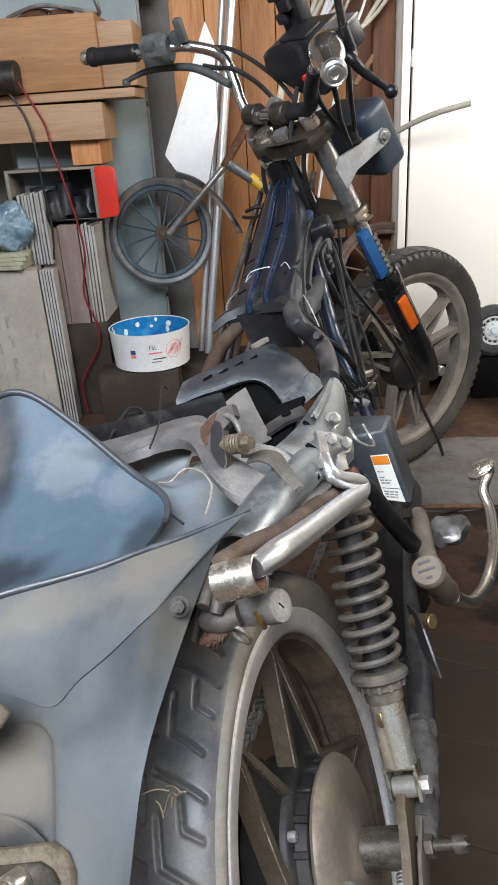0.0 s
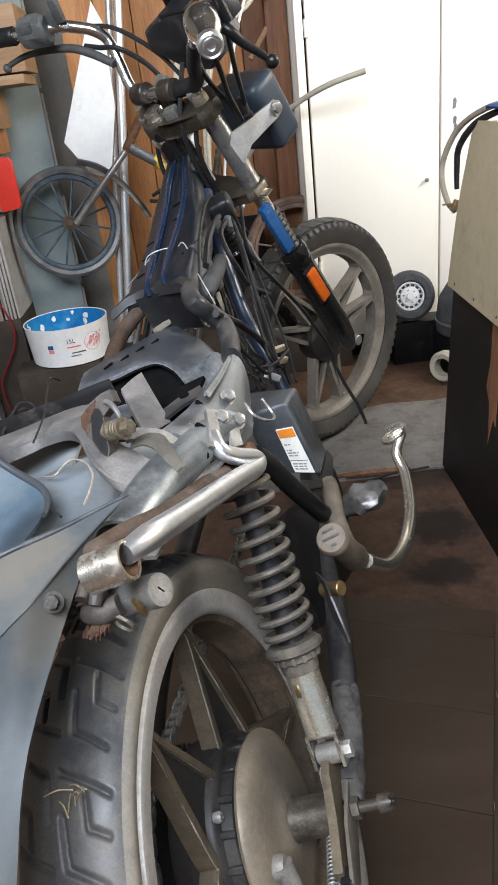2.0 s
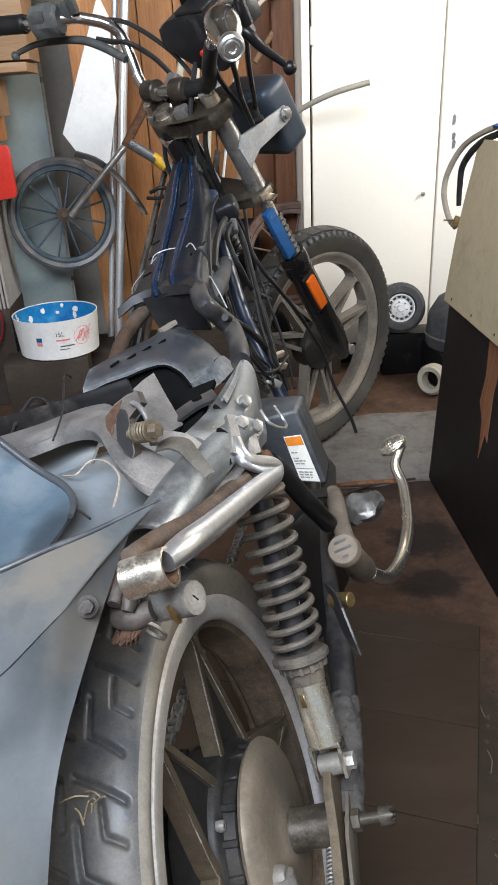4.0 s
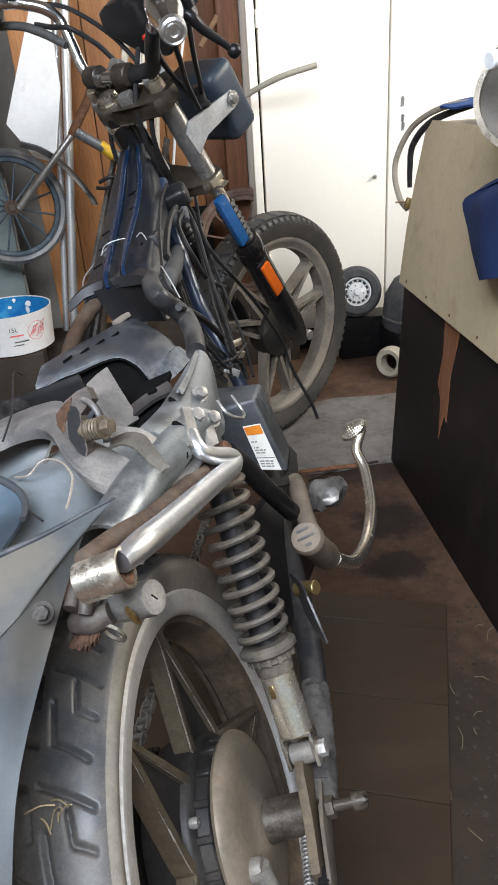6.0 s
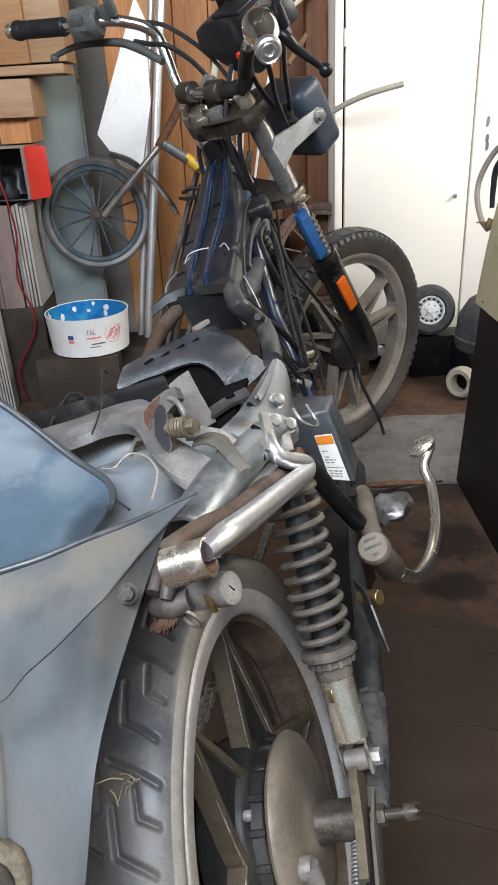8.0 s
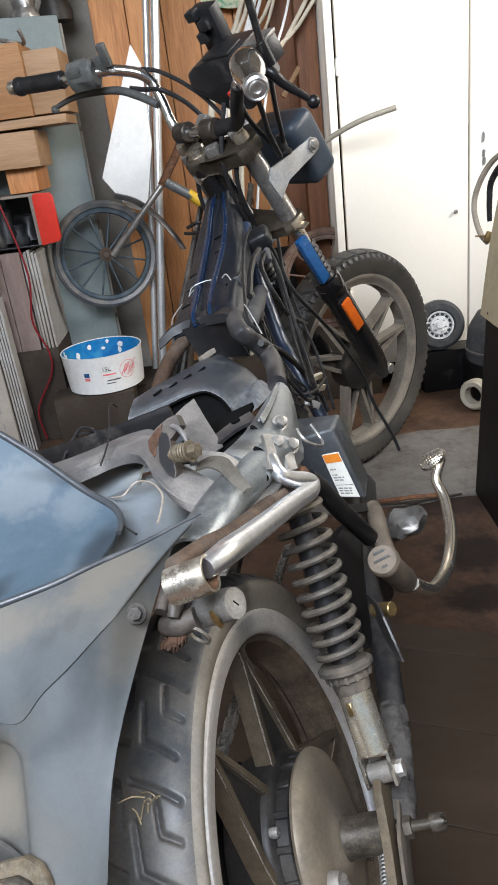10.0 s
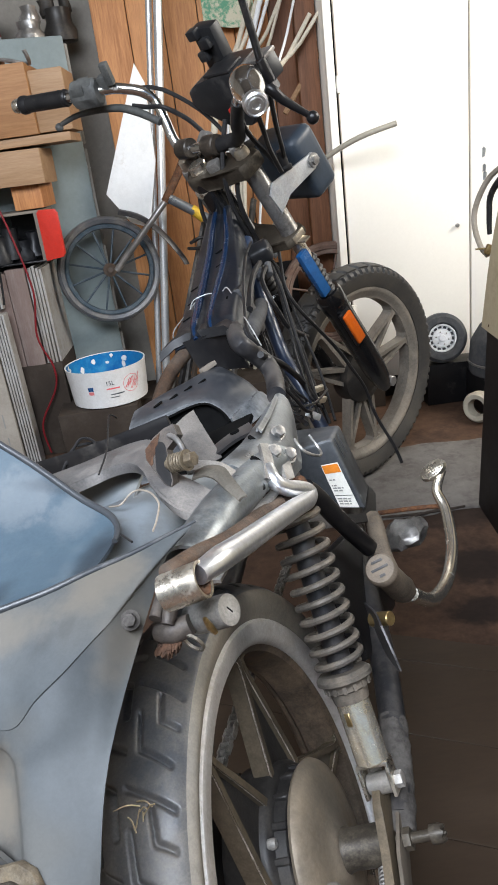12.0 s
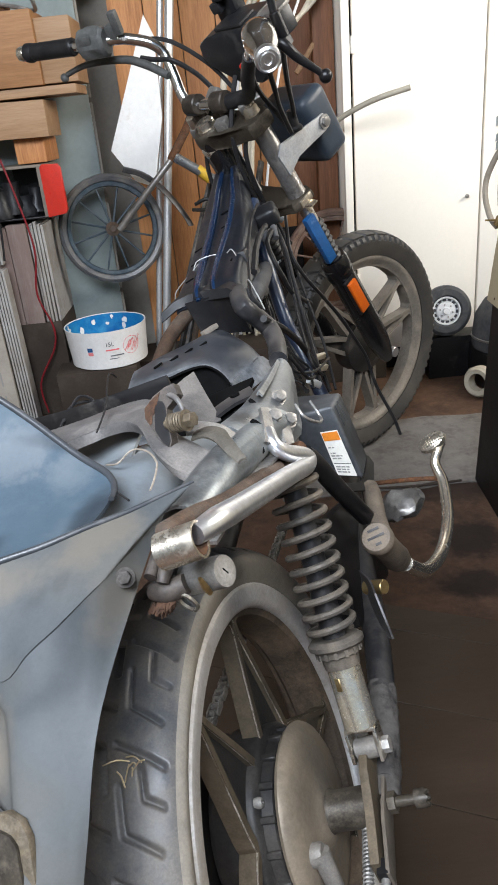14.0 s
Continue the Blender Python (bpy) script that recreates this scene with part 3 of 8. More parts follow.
def tube(bm, pts, r, seg=10, n=6, cap=True, hollow=0.0):
    """A round tube along a smooth line; r is one radius or one for each given point."""
    P = curve_pts(pts, n)
    if isinstance(r, (list, tuple)):
        k = (len(P) - 1) / (len(r) - 1)
        R = [r[min(int(i / k), len(r) - 2)] + (r[min(int(i / k) + 1, len(r) - 1)] - r[min(int(i / k), len(r) - 2)]) * (i / k - min(int(i / k), len(r) - 2)) for i in range(len(P))]
    else:
        R = [r] * len(P)
    up = None
    rings = []
    for i, p in enumerate(P):
        d = (P[min(i + 1, len(P) - 1)] - P[max(i - 1, 0)]).normalized()
        if up is None:
            up = d.orthogonal().normalized()
        up = (up - d * up.dot(d))
        up = up.normalized() if up.length > 1e-6 else d.orthogonal().normalized()
        side = d.cross(up)
        rings.append([bm.verts.new(p + (up * math.cos(a) + side * math.sin(a)) * R[i]) for a in [2 * math.pi * j / seg for j in range(seg)]])
    for a, b in zip(rings, rings[1:]):
        for j in range(seg):
            bm.faces.new((a[j], a[(j + 1) % seg], b[(j + 1) % seg], b[j]))
    if hollow:
        for ring, q, nxt in ((rings[0], P[0], P[1]), (rings[-1], P[-1], P[-2])):
            depth = min(0.03, 0.45 * (P[-1] - P[0]).length)
            inn = [bm.verts.new(q + (v.co - q) * hollow) for v in ring]
            deep = [bm.verts.new(q + (v.co - q) * hollow + (nxt - q).normalized() * depth) for v in ring]
            for j in range(seg):
                bm.faces.new((ring[j], ring[(j + 1) % seg], inn[(j + 1) % seg], inn[j]))
                bm.faces.new((inn[j], inn[(j + 1) % seg], deep[(j + 1) % seg], deep[j]))
            bm.faces.new(deep)
    elif cap:
        bm.faces.new(rings[0])
        bm.faces.new(rings[-1])
    return bm


def along(p, d, roll_to=None):
    """A matrix at p whose z axis points along d."""
    d = Vector(d).normalized()
    x = Vector(roll_to) if roll_to else d.orthogonal()
    x = (x - d * x.dot(d)).normalized()
    y = d.cross(x)
    return Matrix(((x.x, y.x, d.x, p[0]), (x.y, y.y, d.y, p[1]), (x.z, y.z, d.z, p[2]), (0, 0, 0, 1)))


def lathe(bm, prof, m=None, seg=32):
    """Turns a profile of (radius, height) round z."""
    m = m or Matrix()
    rings = []
    for r, z in prof:
        if r < 1e-6:
            rings.append([bm.verts.new(m @ Vector((0, 0, z)))])
        else:
            rings.append([bm.verts.new(m @ Vector((r * math.cos(2 * math.pi * j / seg), r * math.sin(2 * math.pi * j / seg), z))) for j in range(seg)])
    for a, b in zip(rings, rings[1:]):
        for j in range(seg):
            k = (j + 1) % seg
            if len(a) == 1 and len(b) == 1:
                continue
            if len(a) == 1:
                bm.faces.new((a[0], b[k], b[j]))
            elif len(b) == 1:
                bm.faces.new((a[j], a[k], b[0]))
            else:
                bm.faces.new((a[j], a[k], b[k], b[j]))
    return bm


def cyl(bm, p, q, r, seg=16, r2=None, bevel=0.0):
    """A cylinder from p to q with softened rims."""
    p, q = Vector(p), Vector(q)
    h = (q - p).length
    r2 = r if r2 is None else r2
    b = min(bevel or 0.12 * min(r, r2), h * 0.3)
    return lathe(bm, [(0, 0), (r - b, 0), (r, b), (r2, h - b), (r2 - b, h), (0, h)], along(p, q - p), seg)


def box(bm, size, m=None, bevel=0.0, seg=2):
    """A box centred in m, with rounded edges."""
    g = bmesh.ops.create_cube(bm, size=1.0, matrix=(m or Matrix()) @ Matrix.Diagonal((*size, 1)))
    if bevel:
        es = list({e for v in g["verts"] for e in v.link_edges})
        bmesh.ops.bevel(bm, geom=es, offset=bevel, segments=seg, affect="EDGES", profile=0.6)
    return bm


def plate(bm, outline, thick, m=None, bevel=0.0):
    """A flat outline in xy with thickness along z, centred."""
    m = m or Matrix()
    lo = [bm.verts.new(m @ Vector((x, y, -thick / 2))) for x, y in outline]
    hi = [bm.verts.new(m @ Vector((x, y, thick / 2))) for x, y in outline]
    n = len(lo)
    fs = [bm.faces.new(lo[::-1]), bm.faces.new(hi)]
    for j in range(n):
        fs.append(bm.faces.new((lo[j], lo[(j + 1) % n], hi[(j + 1) % n], hi[j])))
    if bevel:
        es = [e for e in {e for f in fs[:2] for e in f.edges}]
        bmesh.ops.bevel(bm, geom=es, offset=bevel, segments=2, affect="EDGES", profile=0.6)
    return bm


def sheet(bm, rows, thick=0.003, n=5):
    """A curved sheet through rows of points, smoothed both ways, with thickness."""
    rows = [curve_pts(r, n) for r in rows]
    cols = [curve_pts([r[i] for r in rows], n) for i in range(len(rows[0]))]
    V = [[bm.verts.new(p) for p in c] for c in cols]
    fs = []
    for a, b in zip(V, V[1:]):
        for j in range(len(a) - 1):
            fs.append(bm.faces.new((a[j], b[j], b[j + 1], a[j + 1])))
    bmesh.ops.recalc_face_normals(bm, faces=fs)
    if thick:
        bmesh.ops.solidify(bm, geom=fs, thickness=thick)
    return bm


def finish(name, bm, material, parent=None, label="", smooth=True, angle=38):
    bmesh.ops.recalc_face_normals(bm, faces=bm.faces[:])
    for e in bm.edges:
        if len(e.link_faces) == 2:
            e.smooth = e.calc_face_angle(0) < radians(angle)
    for f in bm.faces:
        f.smooth = smooth
    me = bpy.data.meshes.new(name)
    bm.to_mesh(me)
    bm.free()
    me.materials.append(M[material] if isinstance(material, str) else material)
    ob = new(name, me)
    if parent:
        ob.parent = parent
    if label:
        tagged(ob, label)
    return ob


def part(name, bm, material, parent, label="", **k):
    return finish(name, bm, material, parent, label, **k)


def thing(name, bm, material, label, category, group="", kind="", m=None, **k):
    ob = finish(name, bm, material, None, "", **k)
    if m:
        ob.matrix_world = m
    return tagged(ob, label, category, group, kind)


def base(name, m, label, category, group="", kind=""):
    ob = new(name)
    ob.empty_display_size = 0.05
    ob.matrix_world = m
    return tagged(ob, label, category, group, kind)


def hexagon(bm, p, d, r, h):
    m = along(p, d)
    return plate(bm, [(r * math.cos(a), r * math.sin(a)) for a in [math.pi / 3 * i for i in range(6)]], h, m @ Matrix.Translation((0, 0, h / 2)), bevel=r * 0.08)


B = bmesh.new
XAX = Matrix.Rotation(math.pi / 2, 4, "Y")


# ---- the garage ----
YW = 2.78          # face of the far wall
bm = B()
box(bm, (5.2, 4.4, 0.12), Matrix.Translation((0.1, 1.0, -0.06)))
thing("floor", bm, "concrete", "dusty brown concrete garage floor with stains", "floor", kind="structure")
bm = B()
box(bm, (3.2, 0.1, 2.6), Matrix.Translation((-1.08, YW + 0.25, 1.3)))
thing("wall_north", bm, "plaster", "plain grey plaster wall behind the stored things", "wall", kind="structure")
bm = B()
box(bm, (2.1, 0.1, 2.6), Matrix.Translation((1.59, YW + 0.25, 1.3)))
thing("wall_north_east", bm, "plaster", "plain grey plaster wall behind the doors", "wall", kind="structure")
# east wall with a high window opening, unseen and added for the lamp
bm = B()
for sy, sz, cy, cz in ((1.95, 2.75, -0.125, 1.375), (1.0, 2.75, 2.55, 1.375), (1.2, 1.4, 1.45, 0.70), (1.2, 0.45, 1.45, 2.525)):
    box(bm, (0.12, sy, sz), Matrix.Translation((2.3, cy, cz)))
thing("wall_east", bm, "plaster", "plain dusty garage side wall with an added high window", "wall", kind="structure")
bm = B()
for s_, c_ in (((0.06, 1.2, 0.05), (2.3, 1.45, 1.42)), ((0.06, 1.2, 0.05), (2.3, 1.45, 2.28)), ((0.06, 0.05, 0.9), (2.3, 0.87, 1.85)), ((0.06, 0.05, 0.9), (2.3, 2.03, 1.85))):
    box(bm, s_, Matrix.Translation(c_), bevel=0.004)
thing("added_window_frame", bm, "door_white", "unseen white window frame added round the east lamp", "window", kind="structure")
for nm, x in (("wall_west", -1.75),):
    bm = B()
    box(bm, (0.12, 4.2, 2.75), Matrix.Translation((x, 1.0, 1.375)))
    thing(nm, bm, "plaster", "plain dusty garage side wall", "wall", kind="structure")
# unseen ceiling, carried forward so that no direct sun falls inside
bm = B()
box(bm, (4.2, 3.75, 0.08), Matrix.Translation((0.28, 1.225, 2.72)))
thing("ceiling", bm, "ceiling", "unseen board ceiling that holds the sun off the room", "ceiling", kind="structure")
# unseen front walls, placed to frame the added area lamp
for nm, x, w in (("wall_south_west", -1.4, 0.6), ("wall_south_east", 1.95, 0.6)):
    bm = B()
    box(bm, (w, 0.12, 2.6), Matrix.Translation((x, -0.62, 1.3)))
    thing(nm, bm, "plaster", "unseen wall added beside the garage front", "wall", kind="structure")
# unseen lintel, set to cut off the sun
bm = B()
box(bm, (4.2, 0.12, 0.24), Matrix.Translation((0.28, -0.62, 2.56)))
thing("wall_south_lintel", bm, "plaster", "unseen lintel added over the garage front to hold off the sun", "wall", kind="structure")
bm = B()
box(bm, (60, 40, 0.1), Matrix.Translation((0, -21.3, -0.07)))
thing("ground", bm, "concrete", "bare yard outside the open gate", "ground", kind="structure")
# strip of pale screed across the floor, with ragged edges
bm = B()
out_ = []
for k in range(40):
    x = 0.15 + 1.35 * k / 39
    out_.append((x, 1.590 + 0.012 * noise.noise(Vector((x * 9, 0, 3))) + 0.006 * noise.noise(Vector((x * 40, 1, 3)))))
for k in range(40):
    x = 1.50 - 1.35 * k / 39
    out_.append((x, 2.03 - 0.05 * (x - 0.6) + 0.030 * noise.noise(Vector((x * 7, 5, 3))) + 0.012 * noise.noise(Vector((x * 30, 6, 3)))))
plate(bm, out_, 0.004, Matrix.Translation((0, 0, 0.0022)))
thing("screed_strip", bm, "cement", "pale grey cement strip with dark stains across the floor", "floor patch", kind="structure")


# ---- the motorcycle: x to its right, y ahead, z up its leaning middle plane, from the rear axle ----
YAW, LEANING = radians(14.0), radians(22.0)
RIGHT = Vector((math.cos(YAW) * math.cos(LEANING), -math.sin(YAW) * math.cos(LEANING), math.sin(LEANING)))
AHEAD = Vector((math.sin(YAW), math.cos(YAW), 0))
UP = RIGHT.cross(AHEAD)
BIKE = Matrix((RIGHT, AHEAD, UP)).transposed().to_4x4()
BIKE.translation = (0.0702, 0.4726, 0.2606)
bike = base("motorcycle", BIKE, "stripped dusty motorcycle without tank or seat, leaning over steeply", "motorcycle")


def tyre_mesh(R, half, rim_r, crown, groove, seg, rows, bead=0.28):
    """A tyre round x: a rounded section, with grooves cut where groove(angle, across) says."""
    bm = B()
    ring = []
    for i in range(seg):
        th = 2 * math.pi * i / seg
        line = []
        for j in range(rows + 1):
            s = j / rows * 2 - 1
            a = s * radians(128)
            x = half * math.sin(a) if abs(a) < math.pi / 2 else half * math.copysign(1, a) * (1 - bead * ((abs(a) - math.pi / 2) / radians(38)) ** 1.6)
            if abs(a) < math.pi / 2:
                r = R - crown * (1 - math.cos(a)) ** 0.9
            else:
                r = R - crown - (R - crown - rim_r) * (abs(a) - math.pi / 2) / radians(38)
            d = groove(th, s)
            n = Vector((math.sin(a), math.cos(a)))
            x, r = x - n.x * d, r - n.y * d
            line.append(bm.verts.new((x, r * math.cos(th), r * math.sin(th))))
        ring.append(line)
    for i in range(seg):
        a, b = ring[i], ring[(i + 1) % seg]
        for j in range(rows):
            f = bm.faces.new((a[j], a[j + 1], b[j + 1], b[j]))
            if abs((j + 0.5) / rows * 2 - 1) > 0.53:
                f.material_index = 1
    return bm


def slot(u, w, u0, w0, u1, w1, half, depth):
    """How deep a straight slot between two places of the tread cuts at (u, w), in metres along and across."""
    du, dw = u1 - u0, w1 - w0
    k = min(max(((u - u0) * du + (w - w0) * dw) / (du * du + dw * dw), 0), 1)
    d = math.hypot(u - u0 - k * du, w - w0 - k * dw)
    return depth * min(max((half + 0.0018 - d) / 0.0036, 0), 1)


def road_groove(th, s):
    """One slanting slot and two L-shaped ones, by turns, on both sides of the crown."""
    step = 2 * math.pi / 20
    L = 0.289 * step
    side = 1 if s >= 0 else -1
    w = abs(s) * 0.107
    if w > 0.056:
        return 0.0
    u = ((th * side / step + (0.5 if s >= 0 else 0.2)) % 1.0) * L
    d = 0.0
    for off in (-L, 0, L):
        v = u + off
        d = max(d, slot(v, w, 0.000, 0.000, 0.020, 0.046, 0.0020, 0.005), slot(v, w, 0.016, 0.0225, 0.041, 0.0270, 0.0020, 0.005), slot(v, w, 0.041, 0.0270, 0.0475, 0.045, 0.0020, 0.005),
                slot(v, w, 0.031, 0.006, 0.063, 0.0105, 0.0020, 0.005), slot(v, w, 0.063, 0.0105, 0.078, 0.040, 0.0020, 0.005))
    return d


def knob_groove(th, s):
    """Square blocks on the shoulders with deep gaps between them, zigzag blocks over the crown."""
    w = abs(s)
    if w > 0.70:
        return 0.0
    u = (th * 78 / (2 * math.pi) + (0.5 if s < 0 else 0.0)) % 1.0
    d = 0.0
    if w > 0.40:
        d = 0.0075 * min(max((0.24 - abs(u - 0.5)) / 0.07, 0), 1)
    elif w > 0.05:
        v = (th * 39 / (2 * math.pi) + 0.9 * w) % 1.0
        d = 0.0055 * min(max((0.13 - abs(v - 0.5)) / 0.04, 0), 1)
    return max(d, 0.0055 * min(max((0.028 - abs(w - 0.39)) / 0.012, 0), 1))


# rear wheel, on its own axle line: it stands a little straighter than the frame above it
WYAW, WLEAN = radians(12.9), radians(19.2)
W_RIGHT = Vector((math.cos(WYAW) * math.cos(WLEAN), -math.sin(WYAW) * math.cos(WLEAN), math.sin(WLEAN)))
W_AHEAD = Vector((math.sin(WYAW), math.cos(WYAW), 0))
WHEEL = Matrix((W_RIGHT, W_AHEAD, W_RIGHT.cross(W_AHEAD))).transposed().to_4x4()
WHEEL.translation = (0.0553, 0.4681, 0.2708)
WREL = BIKE.inverted() @ WHEEL @ Matrix.Scale(0.975, 4)


def wheel_part(name, bm, material, parent, label="", **k):
    """A part given round the rear axle (x along it), linked under the motorcycle."""
    bm.transform(WREL)
    return part(name, bm, material, parent, label, **k)


rim = B()
lathe(rim, [(0.2405, 0.036), (0.236, 0.0375), (0.226, 0.0365), (0.2215, 0.033), (0.2175, 0.027), (0.209, 0.021), (0.2055, 0.0), (0.209, -0.021), (0.2175, -0.027), (0.2215, -0.033), (0.226, -0.0365), (0.236, -0.0375), (0.2405, -0.036), (0.2395, -0.030), (0.223, -0.018), (0.221, 0.0), (0.223, 0.018), (0.2395, 0.030), (0.2405, 0.036)], XAX, 128)
rear_wheel = wheel_part("rear_wheel", rim, "rim_barrel", bike, "dusty cast alloy rear rim")
tyre = wheel_part("tyre", tyre_mesh(0.289, 0.048, 0.2408, 0.026, road_groove, 1440, 150, 0.25), "rubber", rear_wheel, "worn black tyre with L-shaped tread slots and dusty tan sidewalls", angle=100)
tyre.data.materials.append(M["sidewall"])

def spoke_mesh(apex, f1, f2, hub_r=0.092, rim_r=0.214, thick=0.020, w=0.0058, open_=0.45, off=0.0120):
    """A cast spoke: two thin side walls from one root at the rim to two feet at the hub, and a sunken web that fills the hub end."""
    bm = B()
    turn = Matrix(((0, 0, 1, off), (1, 0, 0, 0), (0, 1, 0, 0), (0, 0, 0, 1)))

    def pt(r, a):
        return Vector((r * math.cos(radians(a)), r * math.sin(radians(a)), 0))
    lines = []
    for f, sg in ((f1, -1), (f2, 1)):
        p, q = pt(rim_r - 0.014, apex + sg * 0.9), pt(hub_r, f)
        L_ = curve_pts([pt(rim_r + 0.006, apex + sg * 8.5), pt(rim_r - 0.002, apex + sg * 3.6), p, p.lerp(q, 0.5) + (q - p).orthogonal().normalized() * 0.0, p.lerp(q, 0.94), pt(hub_r * 0.90, f + sg * 1.0)], 5)
        lines.append(L_)
        out = []
        for side in (-1, 1):
            edge_ = []
            for k, v in enumerate(L_):
                t_ = (L_[min(k + 1, len(L_) - 1)] - L_[max(k - 1, 0)]).normalized()
                wide = w * (1.0 + 0.5 * (k / (len(L_) - 1)) ** 2)
                edge_.append(v + Vector((-t_.y, t_.x, 0)) * wide * 0.5 * side)
            out += edge_ if side < 0 else edge_[::-1]
        plate(bm, [(v.x, v.y) for v in out], thick, turn, bevel=0.0008)
    k0 = int(len(lines[0]) * open_)
    web = B()
    plate(web, [(v.x, v.y) for v in lines[0][k0:] + lines[1][k0:][::-1]], thick * 0.30, turn)
    root = lines[0][2:11] + lines[1][2:11][::-1]
    plate(bm, [(v.x, v.y) for v in root], thick * 0.55, turn)
    return bm, lines, web


def spoke_edges(lines, x, w=0.0058):
    """The bright machined tops of a spoke's two walls."""
    bm = B()
    for L_ in lines:
        out = []
        for side in (-1, 1):
            edge_ = []
            for k, v in enumerate(L_):
                t_ = (L_[min(k + 1, len(L_) - 1)] - L_[max(k - 1, 0)]).normalized()
                wide = w * (1.0 + 0.5 * (k / (len(L_) - 1)) ** 2)
                edge_.append(v + Vector((-t_.y, t_.x, 0)) * wide * 0.5 * side)
            out += edge_ if side < 0 else edge_[::-1]
        plate(bm, [(v.x, v.y) for v in out], 0.0016, Matrix(((0, 0, 1, x), (1, 0, 0, 0), (0, 1, 0, 0), (0, 0, 0, 1))))
    return bm


RIM_FACE = [(0.2412, 0.0362), (0.2385, 0.0392), (0.2355, 0.0396), (0.2320, 0.0382), (0.2215, 0.0372), (0.2168, 0.0335), (0.2150, 0.029), (0.2150, 0.026), (0.2180, 0.0275), (0.2215, 0.0335), (0.2250, 0.0360), (0.2365, 0.0365), (0.2405, 0.0345), (0.2412, 0.0362)]
for s in (1, -1):
    bm = B()
    lathe(bm, [(r, x * s) for r, x in RIM_FACE], XAX, 128)
    # far face takes the darker barrel colour in place of its shade
    wheel_part("rim_face", bm, "rim_bright" if s > 0 else "rim_barrel", rear_wheel, "machined rim edge")
for k in range(3):
    a = -120 * k
    for ap, f1, f2 in ((65, 25, 74), (105, 96, 145)):
        bm, lines, web = spoke_mesh(ap + a, f1 + a, f2 + a)
        spoke = wheel_part("spoke", bm, "spoke_grey", rear_wheel)
        wheel_part("spoke_edge", spoke_edges(lines, 0.0205), "spoke_edge", spoke)
        # webs near black except the lit one: their shade put into the colour
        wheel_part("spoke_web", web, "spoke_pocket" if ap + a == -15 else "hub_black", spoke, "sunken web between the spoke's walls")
hub = B()
lathe(hub, [(0, 0.040), (0.078, 0.040), (0.082, 0.037), (0.084, 0.026), (0.090, 0.024), (0.094, 0.019), (0.095, 0.0), (0.093, -0.020), (0.085, -0.03), (0, -0.03)], XAX, 72)
for k in range(18):
    a = 2 * math.pi * k / 18
    box(hub, (0.016, 0.007, 0.006), Matrix.Rotation(a, 4, "X") @ Matrix.Translation((0.032, 0, 0.084)), bevel=0.0012, seg=1)
hub_ob = wheel_part("hub", hub, "hub_black", rear_wheel, "dark dusty wheel hub")
for k in range(3):
    bm = B()
    a = radians(120 - 120 * k)
    c = Vector((0.022, 0.088 * math.cos(a), 0.088 * math.sin(a)))
    lathe(bm, [(0.0022, 0.0), (0.0052, 0), (0.0052, 0.006), (0.0040, 0.008), (0.0022, 0.008), (0.0022, 0.0)], along(c, (1, 0, 0)), 14)
    wheel_part("bolt", bm, "steel_dark", hub_ob)
drum = B()
lathe(drum, [(0, 0.066), (0.022, 0.066), (0.028, 0.064), (0.036, 0.0615), (0.044, 0.0605), (0.068, 0.0585), (0.081, 0.0555), (0.0885, 0.0505), (0.0905, 0.0460), (0.0885, 0.0425), (0.078, 0.041), (0, 0.041)], XAX, 96)
drum_ob = wheel_part("brake_drum", drum, "drum_grey", rear_wheel, "pale dusty brake backing plate")
bm = B()
lathe(bm, [(0.0, -0.006), (0.010, -0.006), (0.0112, -0.002), (0.0112, 0.008), (0.0095, 0.011), (0, 0.012)], along((0.058, -0.058, 0.016), (1, 0, 0)), 24)
tube(bm, [(0.066, -0.058, 0.020), (0.068, -0.064, 0.002), (0.070, -0.070, -0.020), (0.072, -0.080, -0.050)], [0.010, 0.009, 0.008, 0.008], 12)
wheel_part("brake_lever", bm, "alloy", drum_ob, "pale cast brake lever")
bm = B()
lathe(bm, [(0, 0.062), (0.0215, 0.062), (0.0222, 0.064), (0.0208, 0.067), (0.0196, 0.070), (0.0196, 0.107), (0.0, 0.107)], XAX, 32)
wheel_part("spacer", bm, "spacer_grease", bike, "greasy brown axle spacer")

# chain, sprocket
bm = B()
lathe(bm, [(0.088, -0.050), (0.088, -0.045), (0.05, -0.045), (0.05, -0.050), (0.088, -0.050)], XAX, 42)
for k in range(42):
    a = 2 * math.pi * k / 42
    box(bm, (0.005, 0.007, 0.006), Matrix.Translation((-0.0475, 0.089 * math.cos(a), 0.089 * math.sin(a))) @ Matrix.Rotation(a, 4, "X"))
wheel_part("sprocket", bm, "alloy_dark", bike, "oily rear sprocket")
chain_plate, chain_roll = B(), B()
